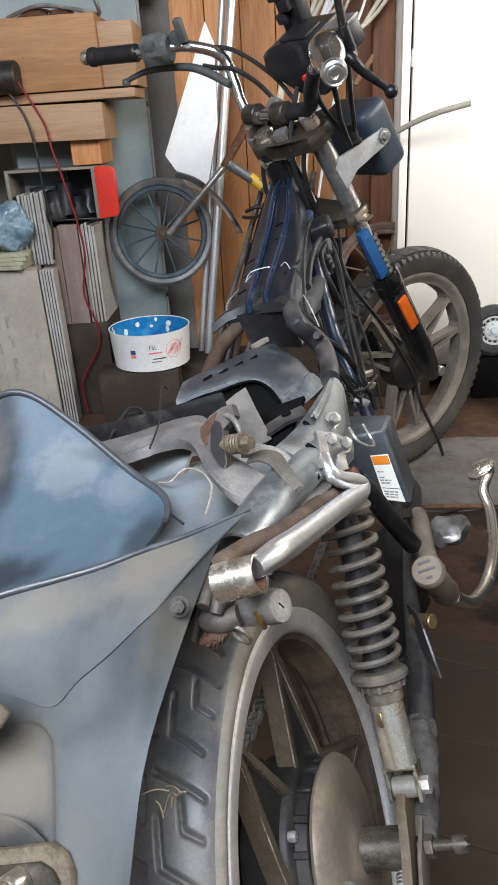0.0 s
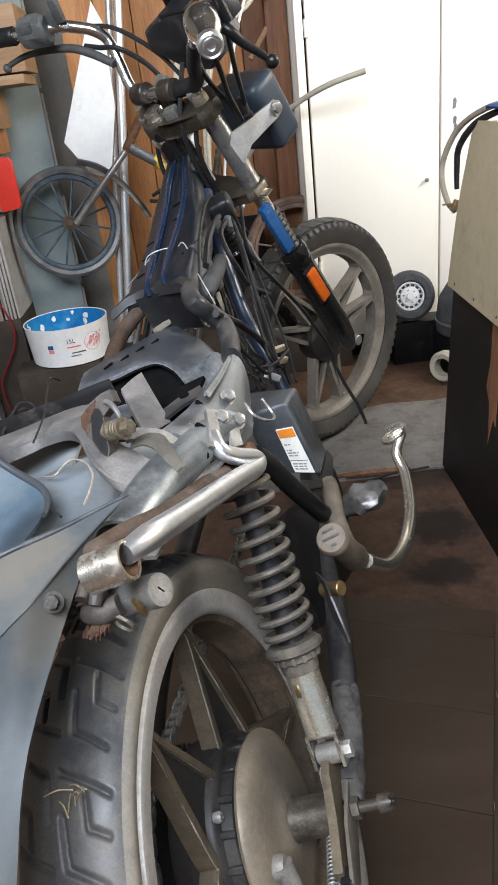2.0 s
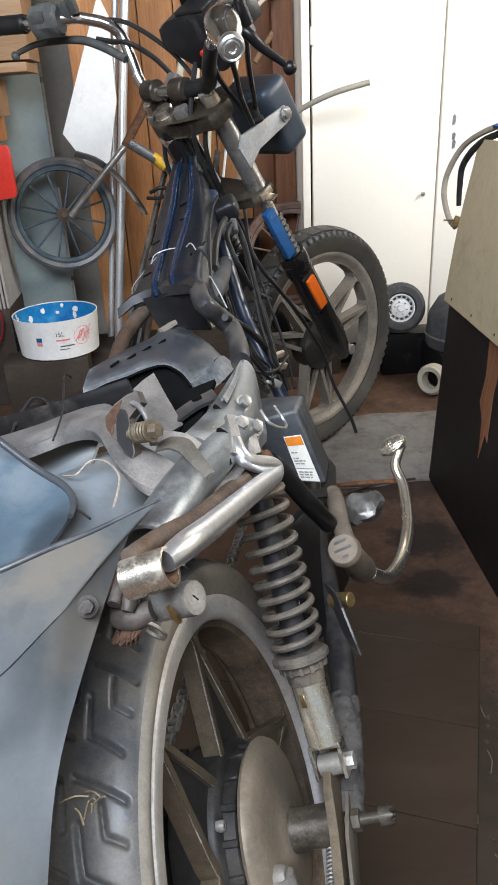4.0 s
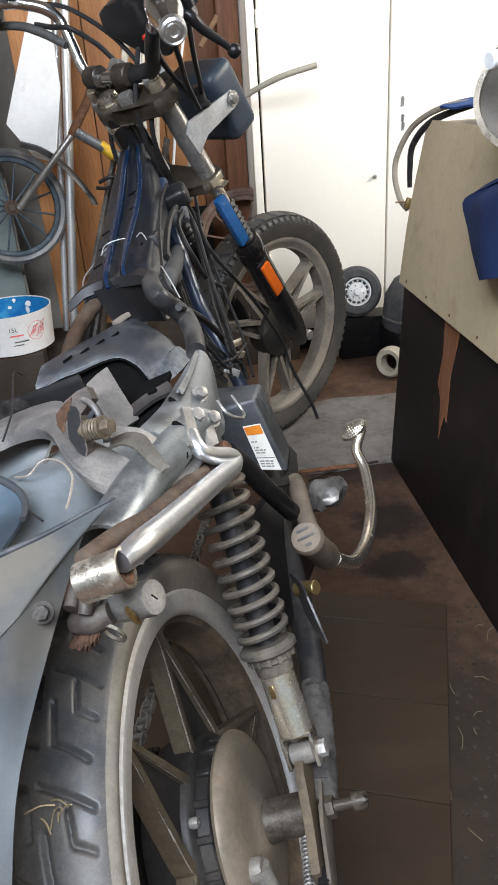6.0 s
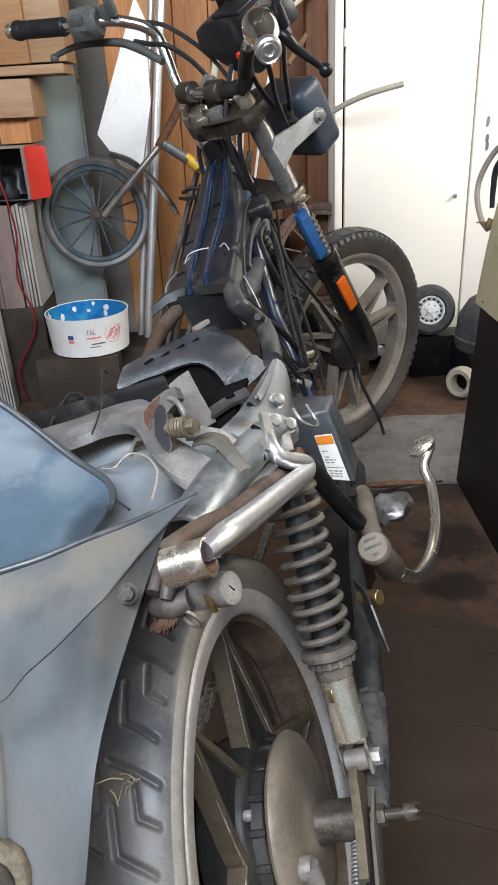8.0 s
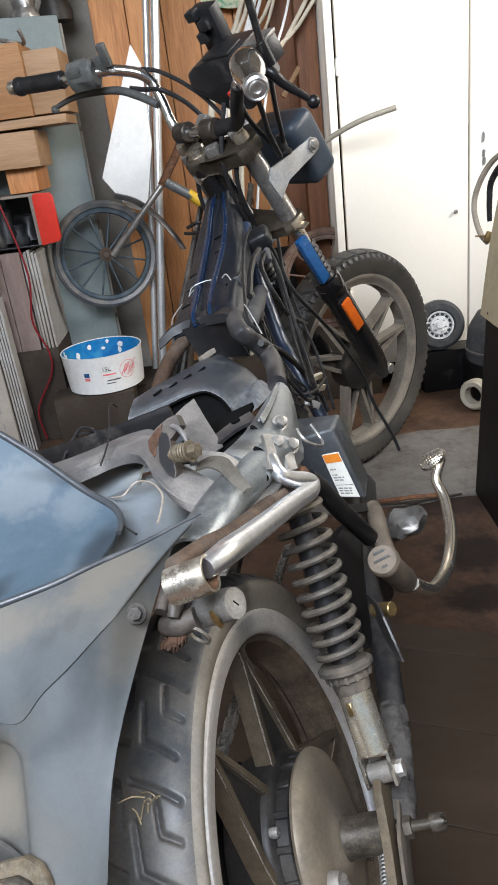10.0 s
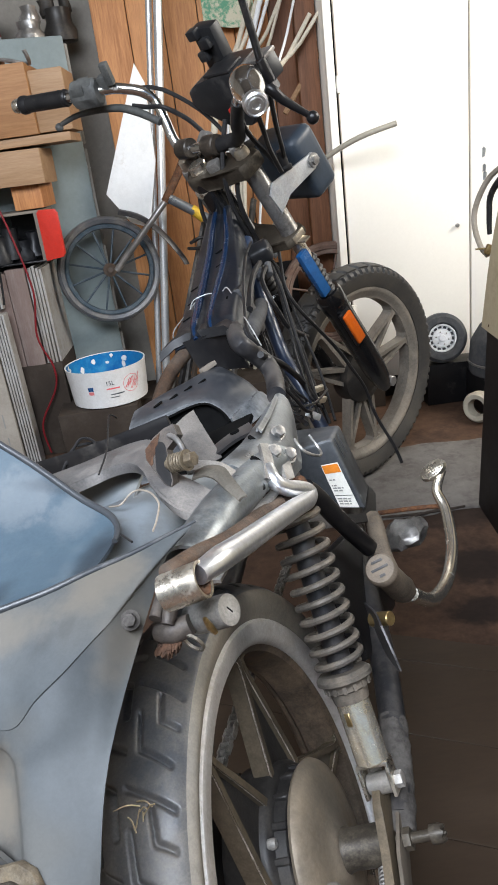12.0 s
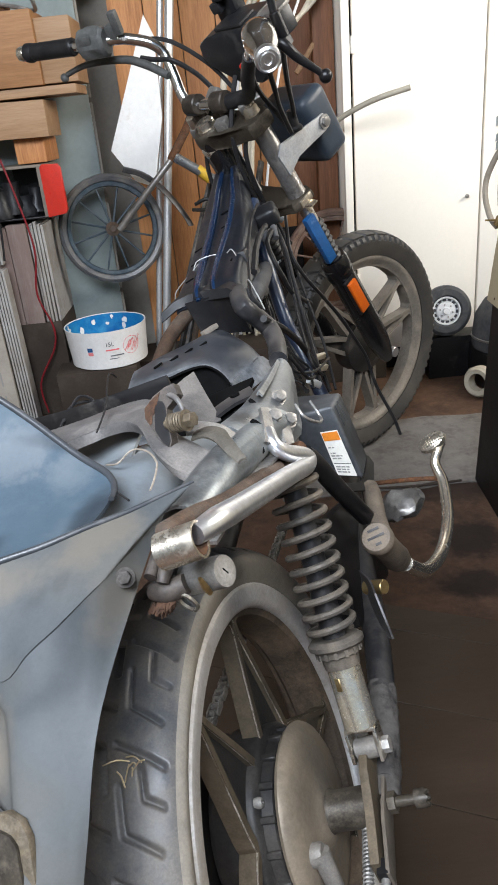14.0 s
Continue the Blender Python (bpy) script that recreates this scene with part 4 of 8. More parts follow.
for k in range(96):
    if k < 44:
        t = k / 43
        p, ang = Vector((-0.0475, 0.02 + 0.52 * t, 0.092 - 0.052 * t)), math.atan2(-0.052, 0.52)
    else:
        a = math.pi / 2 - 0.1 + (k - 43) * 0.128
        p, ang = Vector((-0.0475, 0.092 * math.cos(a), 0.092 * math.sin(a))), a - math.pi / 2
    if k > 73:
        break
    turn_ = Matrix.Translation(p) @ Matrix.Rotation(ang, 4, "X")
    for sx in (-1, 1):
        box(chain_plate, (0.0018, 0.0150, 0.0085), turn_ @ Matrix.Translation((sx * (0.0062 if k % 2 else 0.0042), 0, 0)), bevel=0.0006, seg=1)
    cyl(chain_roll, turn_ @ Vector((-0.0075, 0.006, 0)), turn_ @ Vector((0.0075, 0.006, 0)), 0.0036, 8)
chain = wheel_part("chain", chain_plate, "steel_dark", bike, "greasy drive chain")
wheel_part("chain_inner", chain_roll, "alloy", chain)

# swing arm, axle plates and adjusters
for sx in (1, -1):
    bm = B()
    tube(bm, [(sx * 0.122, 0.030, -0.004), (sx * 0.124, 0.075, 0.004), (sx * 0.126, 0.15, 0.030), (sx * 0.124, 0.22, 0.052), (sx * 0.112, 0.34, 0.085), (sx * 0.10, 0.50, 0.11)], [0.013, 0.0145, 0.0155, 0.016, 0.016, 0.016], 20)
    arm = wheel_part("swing_arm", bm, "tube_dusty", bike, "scuffed dark blue-black swing arm")
    bm = B()
    tube(bm, [(sx * 0.122, 0.012, -0.010), (sx * 0.1235, 0.060, 0.000), (sx * 0.1255, 0.118, 0.019), (sx * 0.1258, 0.136, 0.0255)], [0.0134, 0.0149, 0.0157, 0.0150], 28, n=14)
    for v in bm.verts:
        v.co += Vector((noise.noise(v.co * 120), noise.noise(v.co * 120 + Vector((5, 0, 0))), noise.noise(v.co * 120 + Vector((0, 9, 0))))) * 0.0022
    wheel_part("weld_crust", bm, "crust_grey", arm, "pale crusted grime over the arm's end")
    bm = B()
    turn = Matrix.Translation((sx * 0.112, 0, 0)) @ Matrix(((0, 0, 1, 0), (1, 0, 0, 0), (0, 1, 0, 0), (0, 0, 0, 1)))
    plate(bm, [(-0.062, -0.026), (-0.030, -0.028), (0.03, -0.020), (0.075, -0.014), (0.085, 0.004), (0.060, 0.030), (0.030, 0.040), (0.010, 0.036), (-0.020, 0.014), (-0.062, 0.000)], 0.009, turn, bevel=0.0015)
    wheel_part("axle_plate", bm, "spoke_grey", arm, "crusted grey axle plate")
    bm = B()
    plate(bm, [(-0.068, -0.022), (-0.055, -0.024), (0.02, -0.014), (0.024, 0.010), (-0.02, 0.010), (-0.068, -0.006)], 0.004, Matrix.Translation((sx * 0.011, 0, 0)) @ turn, bevel=0.001)
    adj = wheel_part("chain_adjuster", bm, "spoke_pocket", arm, "worn steel chain adjuster")
    bm = B()
    box(bm, (0.012, 0.016, 0.018), Matrix.Translation((sx * 0.118, -0.060, -0.014)), bevel=0.002)
    wheel_part("adjuster_block", bm, "black", adj)
    bm = B()
    tube(bm, [(sx * 0.118, -0.060, -0.014), (sx * 0.118, -0.125, -0.022)], 0.0042, 10, n=1)
    hexagon(bm, (sx * 0.118, -0.076, -0.016), (0, -1, -0.1), 0.0080, 0.007)
    wheel_part("adjuster_bolt", bm, "steel_dark", adj)
bm = B()
cyl(bm, (0.118, 0, 0), (0.164, 0, 0), 0.0052, 14)
hexagon(bm, (0.126, 0, 0), (1, 0, 0), 0.0105, 0.008)
axle_end = wheel_part("axle_end", bm, "spacer_grease", bike, "rusty threaded axle end")
bm = B()
ring = []
for k in range(24):
    c_, s_ = math.cos(2 * math.pi * k / 24), math.sin(2 * math.pi * k / 24)
    top_x = 0.1668 if k % 4 < 2 else 0.1645
    ring.append([bm.verts.new((x, r * c_, r * s_)) for x, r in ((0.153, 0.0045), (0.153, 0.0090), (0.162, 0.0092), (top_x, 0.0080), (top_x, 0.0045))])
for k in range(24):
    p_, q_ = ring[k - 1], ring[k]
    for j in range(5):
        bm.faces.new((p_[j], p_[(j + 1) % 5], q_[(j + 1) % 5], q_[j]))
bmesh.ops.recalc_face_normals(bm, faces=bm.faces)
wheel_part("castle_nut", bm, "spacer_grease", axle_end, "brownish castle nut")
bm = B()
P0, P1 = Vector((0.100, 0.004, -0.008)), Vector((0.100, -0.090, -0.022))
tube(bm, [P0 + (P1 - P0) * (k / 200) + Vector((math.cos(k * 0.8) * 0.0045, 0, math.sin(k * 0.8) * 0.0045)) for k in range(201)], 0.0013, 5, n=1)
tube(bm, [P0, P1], 0.0022, 8, n=1)
wheel_part("brake_spring", bm, "steel_dark", bike, "thin brake rod spring")

# right and left shock absorbers
TOP, MID, BOT = Vector((0.128, 0.146, 0.318)), Vector((0.112, 0.074, 0.146)), Vector((0.106, 0.030, 0.045))


def shock(side):
    flip = Vector((side, 1, 1))
    top, mid, bot = TOP * flip, MID * flip, BOT * flip
    d = (mid - top).normalized()
    span = (mid - top).length
    d2 = (bot - mid).normalized()
    bm = B()
    cyl(bm, top + d * 0.015, mid, 0.0125, 20)
    body = part("shock_absorber", bm, "tube_dusty", bike, "spring shock absorber with a chromed lower body")
    bm = B()
    turns, n = 10.5, 380
    e1 = d.orthogonal().normalized()
    e2 = d.cross(e1)
    pts = []
    for k in range(n + 1):
        t = k / n
        a = 2 * math.pi * turns * t
        s = 1.0 - 0.35 * max(0, (t - 0.8) / 0.2) ** 1.5 * 0.2
        pts.append(top + d * (0.014 + (span - 0.020) * (t * 1.06 - 0.06 * t * t)) + (e1 * math.cos(a) + e2 * math.sin(a)) * 0.0242 * s)
    tube(bm, pts, 0.0037, 8, n=1)
    part("coil_spring", bm, "spring_steel", body, "dusty grey coil spring")
    bm = B()
    lathe(bm, [(0, -0.004), (0.024, -0.004), (0.0285, 0.0), (0.0285, 0.004), (0.024, 0.007), (0.0225, 0.009), (0.0225, 0.013), (0.0195, 0.015), (0.018, 0.026), (0, 0.026)], along(mid, d2), 28)
    for k in range(14):
        a = 2 * math.pi * k / 14
        box(bm, (0.003, 0.0035, 0.007), along(mid, d2) @ Matrix.Rotation(a, 4, "Z") @ Matrix.Translation((0.0225, 0, 0.010)))
    part("spring_seat", bm, "spring_steel", body, "notched spring adjuster")
    bm = B()
    cyl(bm, mid + d2 * 0.018, bot - d2 * 0.022, 0.0168, 32)
    damper = part("damper_body", bm, "chrome_damper", body, "chromed damper body")
    bm = B()
    m = along(mid + d2 * 0.040, d2, (-0.3, -1, 0))
    box(bm, (0.0015, 0.006, 0.013), m @ Matrix.Translation((0.0170, 0, 0)), bevel=0.0006, seg=1)
    part("stamp", bm, "brass", damper)
    m = along(bot, d2, (1, 0, 0))
    bm = B()
    box(bm, (0.0038, 0.022, 0.034), m @ Matrix.Translation((0.0145, 0, -0.006)), bevel=0.0012)
    box(bm, (0.0038, 0.022, 0.034), m @ Matrix.Translation((-0.0145, 0, -0.006)), bevel=0.0012)
    box(bm, (0.031, 0.022, 0.0045), m @ Matrix.Translation((0, 0, -0.0215)), bevel=0.0015)
    part("clevis", bm, "chrome_old", body, "U-shaped steel clevis")
    bm = B()
    cyl(bm, bot + Vector((-0.012, 0, 0)), bot + Vector((0.012, 0, 0)), 0.0105, 18)
    part("lower_bush", bm, "alloy", body)
    bm = B()
    hexagon(bm, bot + Vector((side * 0.016, 0, 0)), (side, 0, 0), 0.008, 0.008)
    part("bolt", bm, "steel", body)
    bm = B()
    cyl(bm, top + Vector((-0.022, 0, 0)), top + Vector((0.022, 0, 0)), 0.013, 18)
    lathe(bm, [(0, 0), (0.024, 0), (0.026, 0.004), (0.024, 0.010), (0, 0.010)], along(top + d * 0.004, d), 28)
    part("upper_eye", bm, "rust", body, "rusty upper eye")


shock(1)
shock(-1)


# ---- front end, in the steering's own frame: x across, y ahead, z up the steering axis, from the stem nut ----
RAKE, STEER = radians(26.06), radians(43.2)
G = Vector((0, math.cos(RAKE), math.sin(RAKE)))
SU = Vector((0, -math.sin(RAKE), math.cos(RAKE)))
SX = Vector((1, 0, 0)) * math.cos(STEER) - G * math.sin(STEER)
SY = Vector((1, 0, 0)) * math.sin(STEER) + G * math.cos(STEER)
STEERING = Matrix((SX, SY, SU)).transposed().to_4x4()
STEERING.translation = (-0.0245, 1.0868, 0.6989)


def spart(name, bm, material, parent, label="", **k):
    """A part given in the steering's frame, linked under the motorcycle."""
    bm.transform(STEERING)
    return part(name, bm, material, parent, label, **k)


FW = Matrix.Translation((0.0, 0.054, -0.738))
bm = B()
prof = [(0.243, 0.030), (0.238, 0.031), (0.229, 0.027), (0.222, 0.020), (0.214, 0.018), (0.212, 0.0), (0.214, -0.018), (0.222, -0.020), (0.229, -0.027), (0.238, -0.031), (0.243, -0.030), (0.240, -0.024), (0.224, -0.012), (0.222, 0.0), (0.224, 0.012), (0.240, 0.024), (0.243, 0.030)]
lathe(bm, prof, FW @ XAX, 96)
front_wheel = spart("front_wheel", bm, "rim_dusty", bike, "dusty cast alloy front rim")
bm = tyre_mesh(0.306, 0.043, 0.243, 0.024, knob_groove, 1248, 64, 0.26)
bm.transform(FW)
front_tyre = spart("tyre", bm, "rubber_front", front_wheel, "block-treaded dusty black front tyre")
front_tyre.data.materials.append(M["rubber_wall"])
for k in range(3):
    for ap, f1, f2 in ((75, 52, 86), (105, 94, 128)):
        a = 120 * k + 25
        bm, lines, web = spoke_mesh(ap + a, f1 + a, f2 + a, hub_r=0.070, rim_r=0.216, thick=0.032, w=0.009, off=0.0)
        bm.transform(FW)
        spoke = spart("spoke", bm, "rim_dusty", front_wheel)
        web.transform(FW)
        spart("spoke_web", web, "alloy_dark", spoke)
bm = B()
lathe(bm, [(0, 0.05), (0.03, 0.05), (0.05, 0.036), (0.074, 0.026), (0.078, 0.0), (0.074, -0.026), (0.05, -0.036), (0, -0.05)], FW @ XAX, 48)
spart("hub", bm, "alloy_dark", front_wheel)

for sx in (1, -1):
    X = 0.110 if sx > 0 else -0.088
    bm = B()
    cyl(bm, (X, 0.036, 0.012), (X, 0.036, -0.40), 0.0155, 20)
    leg = spart("fork_leg", bm, "chrome_old", bike, "telescopic fork leg with a black slider")
    bm = B()
    lathe(bm, [(0, 0.0), (0.0195, 0), (0.0212, -0.006), (0.0200, -0.18), (0.0235, -0.185), (0.0235, -0.205), (0.0, -0.215)], Matrix.Translation((X, 0.036, -0.012)), 28)
    spart("fork_cover", bm, "steel", leg, "dull grey upper fork cover")
    bm = B()
    lathe(bm, [(0, 0)] + [(0.0235 if k % 2 else 0.019, -0.008 * k) for k in range(0, 16)] + [(0.0, -0.125)], Matrix.Translation((X, 0.036, -0.275)), 24)
    spart("fork_boot", bm, "rubber_black", leg, "ribbed rubber boot")
    bm = B()
    lathe(bm, [(0, 0), (0.026, 0), (0.032, -0.006), (0.033, -0.028), (0.030, -0.045), (0.030, -0.12), (0.031, -0.20), (0.029, -0.27), (0.023, -0.32), (0.014, -0.350), (0, -0.358)], Matrix.Translation((X, 0.036, -0.395)) @ Matrix.Diagonal((0.92, 1.12, 1, 1)), 32)
    slider = spart("fork_slider", bm, "gloss_black", leg, "black fork slider")
    bm = B()
    cyl(bm, (X - 0.03 * sx, 0.054, -0.738), (X + 0.018 * sx, 0.054, -0.738), 0.014, 16)
    spart("axle_lug", bm, "steel", slider)
    bm = B()
    box(bm, (0.016, 0.038, 0.018), Matrix.Translation((X + sx * 0.022, 0.030, -0.205)), bevel=0.003)
    plate(bm, [(0, -0.012), (0.032, -0.009), (0.034, 0.009), (0, 0.012)], 0.004, Matrix.Translation((X + sx * 0.018, 0.028, -0.212)) @ Matrix.Rotation(0 if sx > 0 else math.pi, 4, "Z"), bevel=0.001)
    spart("cover_clamp", bm, "chrome_old", leg)
    if sx > 0:
        bm = B()
        box(bm, (0.016, 0.028, 0.128), Matrix.Translation((X + 0.018, 0.018, -0.306)), bevel=0.003)
        spart("blue_guard", bm, "fork_blue", leg, "blue plastic fork guard")
        bm = B()
        lathe(bm, [(0, 0), (0.030, 0), (0.033, -0.008), (0.034, -0.020), (0.033, -0.036), (0.030, -0.044), (0, -0.044)], Matrix.Translation((X, 0.036, -0.380)), 28)
        spart("dust_seal", bm, "gloss_black", leg, "black seal ring")
        bm = B()
        box(bm, (0.010, 0.028, 0.092), Matrix.Translation((X + 0.034, 0.024, -0.490)), bevel=0.003)
        spart("reflector", bm, "orange", leg, "orange side reflector")
        bm = B()
        box(bm, (0.008, 0.036, 0.106), Matrix.Translation((X + 0.028, 0.024, -0.490)), bevel=0.002)
        spart("reflector_holder", bm, "black", leg)
    bm = B()
    plate(bm, [(0.028, -0.140), (0.024, -0.090), (0.044, -0.074), (0.155, -0.100), (0.174, -0.101), (0.184, -0.114), (0.180, -0.129), (0.164, -0.136), (0.070, -0.124)], 0.005, Matrix.Translation((X + sx * 0.022, 0, 0)) @ Matrix(((0, 0, 1, 0), (1, 0, 0, 0), (0, 1, 0, 0), (0, 0, 0, 1))), bevel=0.0015)
    ear = spart("headlight_bracket", bm, "ear_grey", leg, "pressed grey headlight bracket")
    bm = B()
    hexagon(bm, (X + sx * 0.025, 0.168, -0.117), (sx, 0, 0), 0.0105, 0.010)
    lathe(bm, [(0, 0), (0.015, 0), (0.015, 0.003), (0, 0.003)], along((X + sx * 0.025, 0.168, -0.117), (sx, 0, 0)), 20)
    spart("bolt", bm, "steel", ear)

# triple clamps and stem
for z, nm, deep_ in ((-0.013, "top_clamp", 0.033), (-0.205, "lower_clamp", 0.023)):
    bm = B()
    plate(bm, [(-0.034, -0.014), (-0.024, -0.028), (0.0, -0.034), (0.026, -0.027), (0.060, -0.014), (0.128, -0.004), (0.138, 0.012), (0.138, 0.055), (0.115, 0.066), (0.05, 0.045), (-0.02, 0.050), (-0.080, 0.086), (-0.100, 0.080), (-0.102, 0.056), (-0.060, 0.024), (-0.036, 0.004)], deep_, Matrix.Translation((0, 0, z)), bevel=0.008)
    spart(nm, bm, "clamp_grime", bike, "greasy cast fork clamp")
bm = B()
hexagon(bm, (0, 0, 0.004), (0, 0, 1), 0.0205, 0.018)
lathe(bm, [(0, 0), (0.022, 0), (0.022, 0.005), (0, 0.005)], Matrix.Translation((0, 0, 0.002)), 28)
spart("stem_nut", bm, "chrome_old", bike, "yellowed stem nut")
bm = B()
lathe(bm, [(0, 0), (0.032, 0), (0.036, -0.006), (0.036, -0.018), (0.031, -0.026), (0, -0.026)], Matrix.Translation((0, 0, -0.024)), 36)
spart("bearing_cup", bm, "chrome_old", bike, "dull brass-coloured bearing cup")
for sx in (1, -1):
    bm = B()
    lathe(bm, [(0, 0.018), (0.012, 0.018), (0.016, 0.012), (0.017, 0), (0, 0)], Matrix.Translation((0.110 if sx > 0 else -0.086, 0.036 if sx > 0 else 0.068, 0.004)), 24)
    hexagon(bm, (0.110 if sx > 0 else -0.086, 0.036 if sx > 0 else 0.068, 0.018), (0, 0, 1), 0.010, 0.008)
    spart("fork_cap", bm, "brass_dull", bike)
    bm = B()
    tube(bm, [(sx * 0.045, 0.03, 0.0), (sx * 0.045, 0.03, 0.03)], 0.015, 14)
    cyl(bm, (sx * 0.045 - 0.020, 0.03, 0.040), (sx * 0.045 + 0.020, 0.03, 0.040), 0.021, 20)
    spart("bar_riser", bm, "riser_grime", bike, "dark rubber-mounted bar clamp")

# handlebar: raised bends, each end swept back
bm = B()
tube(bm, [(-0.388, -0.06, 0.262), (-0.247, -0.019, 0.232), (-0.197, 0.004, 0.219), (-0.16, 0.032, 0.203), (-0.137, 0.044, 0.190), (-0.113, 0.060, 0.168), (-0.100, 0.068, 0.138), (-0.085, 0.051, 0.098), (-0.072, 0.034, 0.060), (-0.05, 0.03, 0.041), (0.05, 0.03, 0.038), (0.075, 0.036, 0.036), (0.115, 0.040, 0.040), (0.150, 0.028, 0.062), (0.180, 0.012, 0.088), (0.215, 0.0, 0.118), (0.255, -0.008, 0.152), (0.295, -0.02, 0.180), (0.322, -0.036, 0.184)], 0.0112, 14, n=5)
bar = spart("handlebar", bm, "chrome_bar", bike, "chromed high-rise handlebar")
GE, GI = Vector((-0.388, -0.060, 0.262)), Vector((-0.247, -0.019, 0.232))
d = (GE - GI).normalized()
bm = B()
lathe(bm, [(0, 0), (0.0155, 0), (0.018, 0.004)] + [(0.0165 if k % 2 else 0.0178, 0.008 + 0.004 * k) for k in range(28)] + [(0.0195, 0.124), (0.0195, 0.134), (0, 0.134)], along(GI, d), 22)
spart("grip", bm, "rubber_black", bar, "black ribbed rubber grip")
bm = B()
lathe(bm, [(0, 0), (0.014, 0), (0.016, 0.005), (0.014, 0.016), (0, 0.016)], along(GE - d * 0.008, d), 20)
spart("bar_end", bm, "chrome_old", bar)
sw = along((-0.197, 0.002, 0.219), (0.5, 0.24, -0.14), (0, 0, 1))
bm = B()
lathe(bm, [(0, -0.038), (0.026, -0.036), (0.031, -0.028), (0.032, 0.0), (0.031, 0.020), (0.025, 0.026), (0, 0.028)], sw @ Matrix.Diagonal((1.0, 0.85, 1, 1)), 8)
box(bm, (0.020, 0.050, 0.030), sw @ Matrix.Translation((0.016, 0.0, -0.012)), bevel=0.004)
box(bm, (0.030, 0.022, 0.022), sw @ Matrix.Translation((0.012, -0.010, 0.040)), bevel=0.005)
box(bm, (0.046, 0.016, 0.018), sw @ Matrix.Translation((0.030, -0.004, 0.058)), bevel=0.004)
spart("switch_housing", bm, "switch_grey", bar, "black left switch housing")
bm = B()
tube(bm, [(-0.086, 0.040, 0.105), (-0.142, 0.039, 0.139), (-0.196, 0.030, 0.162), (-0.284, 0.0, 0.181), (-0.330, -0.030, 0.184)], [0.008, 0.009, 0.008, 0.0065, 0.0055], 10)
bmesh.ops.create_uvsphere(bm, u_segments=12, v_segments=8, radius=0.0095, matrix=Matrix.Translation((-0.338, -0.036, 0.181)))
spart("clutch_lever", bm, "switch_grey", bar, "dull dark grey clutch lever with ball end")
bm = B()
tube(bm, [(-0.15, 0.045, 0.150), (-0.12, 0.055, 0.135), (-0.077, 0.06, 0.125), (-0.052, 0.08, 0.076), (-0.02, 0.08, 0.02)], 0.0050, 8)
spart("clutch_cable", bm, "rubber_black", bar)
bm = B()
tube(bm, [(-0.16, 0.04, 0.19), (-0.10, 0.075, 0.165), (-0.06, 0.09, 0.13), (-0.02, 0.10, 0.075), (0.02, 0.09, 0.03)], 0.0045, 8)
spart("switch_cable", bm, "rubber_black", bar)

bm = B()
tube(bm, [(0.066, 0.034, 0.036), (0.115, 0.040, 0.040), (0.150, 0.028, 0.062), (0.180, 0.012, 0.088), (0.215, 0.0, 0.118), (0.24, -0.005, 0.14)], [0.016, 0.0145, 0.014, 0.0135, 0.013, 0.0125], 14)
spart("bar_sleeve", bm, "rubber_black", bar, "black rubber sleeve on the bar")

# right end: bare chromed throttle drum
CAP, IN = Vector((0.384, -0.090, 0.173)), Vector((0.322, -0.036, 0.184))
d = (CAP - IN).normalized()
bm = B()
lathe(bm, [(0, -0.016), (0.021, -0.016), (0.0275, -0.008), (0.028, 0.0), (0.0275, 0.022), (0.0245, 0.034), (0.0195, 0.052), (0.0185, 0.066), (0, 0.066)], along(IN, d), 40)
throttle = spart("throttle_drum", bm, "chrome_bar", bar, "bare chromed throttle drum")
bm = B()
lathe(bm, [(0, 0.0), (0.0195, 0), (0.0205, 0.003), (0.0200, 0.012), (0.0170, 0.0145), (0.0150, 0.0125), (0.0125, 0.0125), (0.0115, 0.015), (0.007, 0.015), (0.006, 0.012), (0, 0.012)], along(IN + d * 0.066, d), 40)
spart("end_cap", bm, "chrome", throttle, "chromed ringed end cap")
bm = B()
tube(bm, [(0.290, 0.005, 0.160), (0.323, 0.0, 0.148), (0.335, 0.004, 0.122), (0.352, 0.014, 0.090), (0.358, 0.018, 0.078)], [0.010, 0.010, 0.008, 0.006, 0.0055], 10)
bmesh.ops.create_uvsphere(bm, u_segments=14, v_segments=10, radius=0.0115, matrix=Matrix.Translation((0.361, 0.020, 0.072)))
spart("brake_lever", bm, "black", bar, "black brake lever with ball end")
bm = B()
box(bm, (0.044, 0.036, 0.040), Matrix.Translation((0.282, 0.048, 0.160)), bevel=0.005)
res = spart("brake_reservoir", bm, "plastic_black", bar, "brake fluid reservoir with a yellowed window")
bm = B()
box(bm, (0.018, 0.004, 0.026), Matrix.Translation((0.272, 0.029, 0.158)), bevel=0.001)
spart("sight_window", bm, "brass", res)
bm = B()
box(bm, (0.047, 0.039, 0.007), Matrix.Translation((0.282, 0.048, 0.182)), bevel=0.002)
spart("reservoir_lid", bm, "steel_dark", res)
bm = B()
cyl(bm, (0.325, 0.008, 0.155), (0.325, 0.010, 0.195), 0.009, 14)
tube(bm, [(0.325, 0.010, 0.195), (0.328, 0.02, 0.235), (0.335, 0.05, 0.36)], 0.0065, 10)
spart("mirror_stem", bm, "black", bar, "black mirror stem")

# instruments and headlight
bm = B()
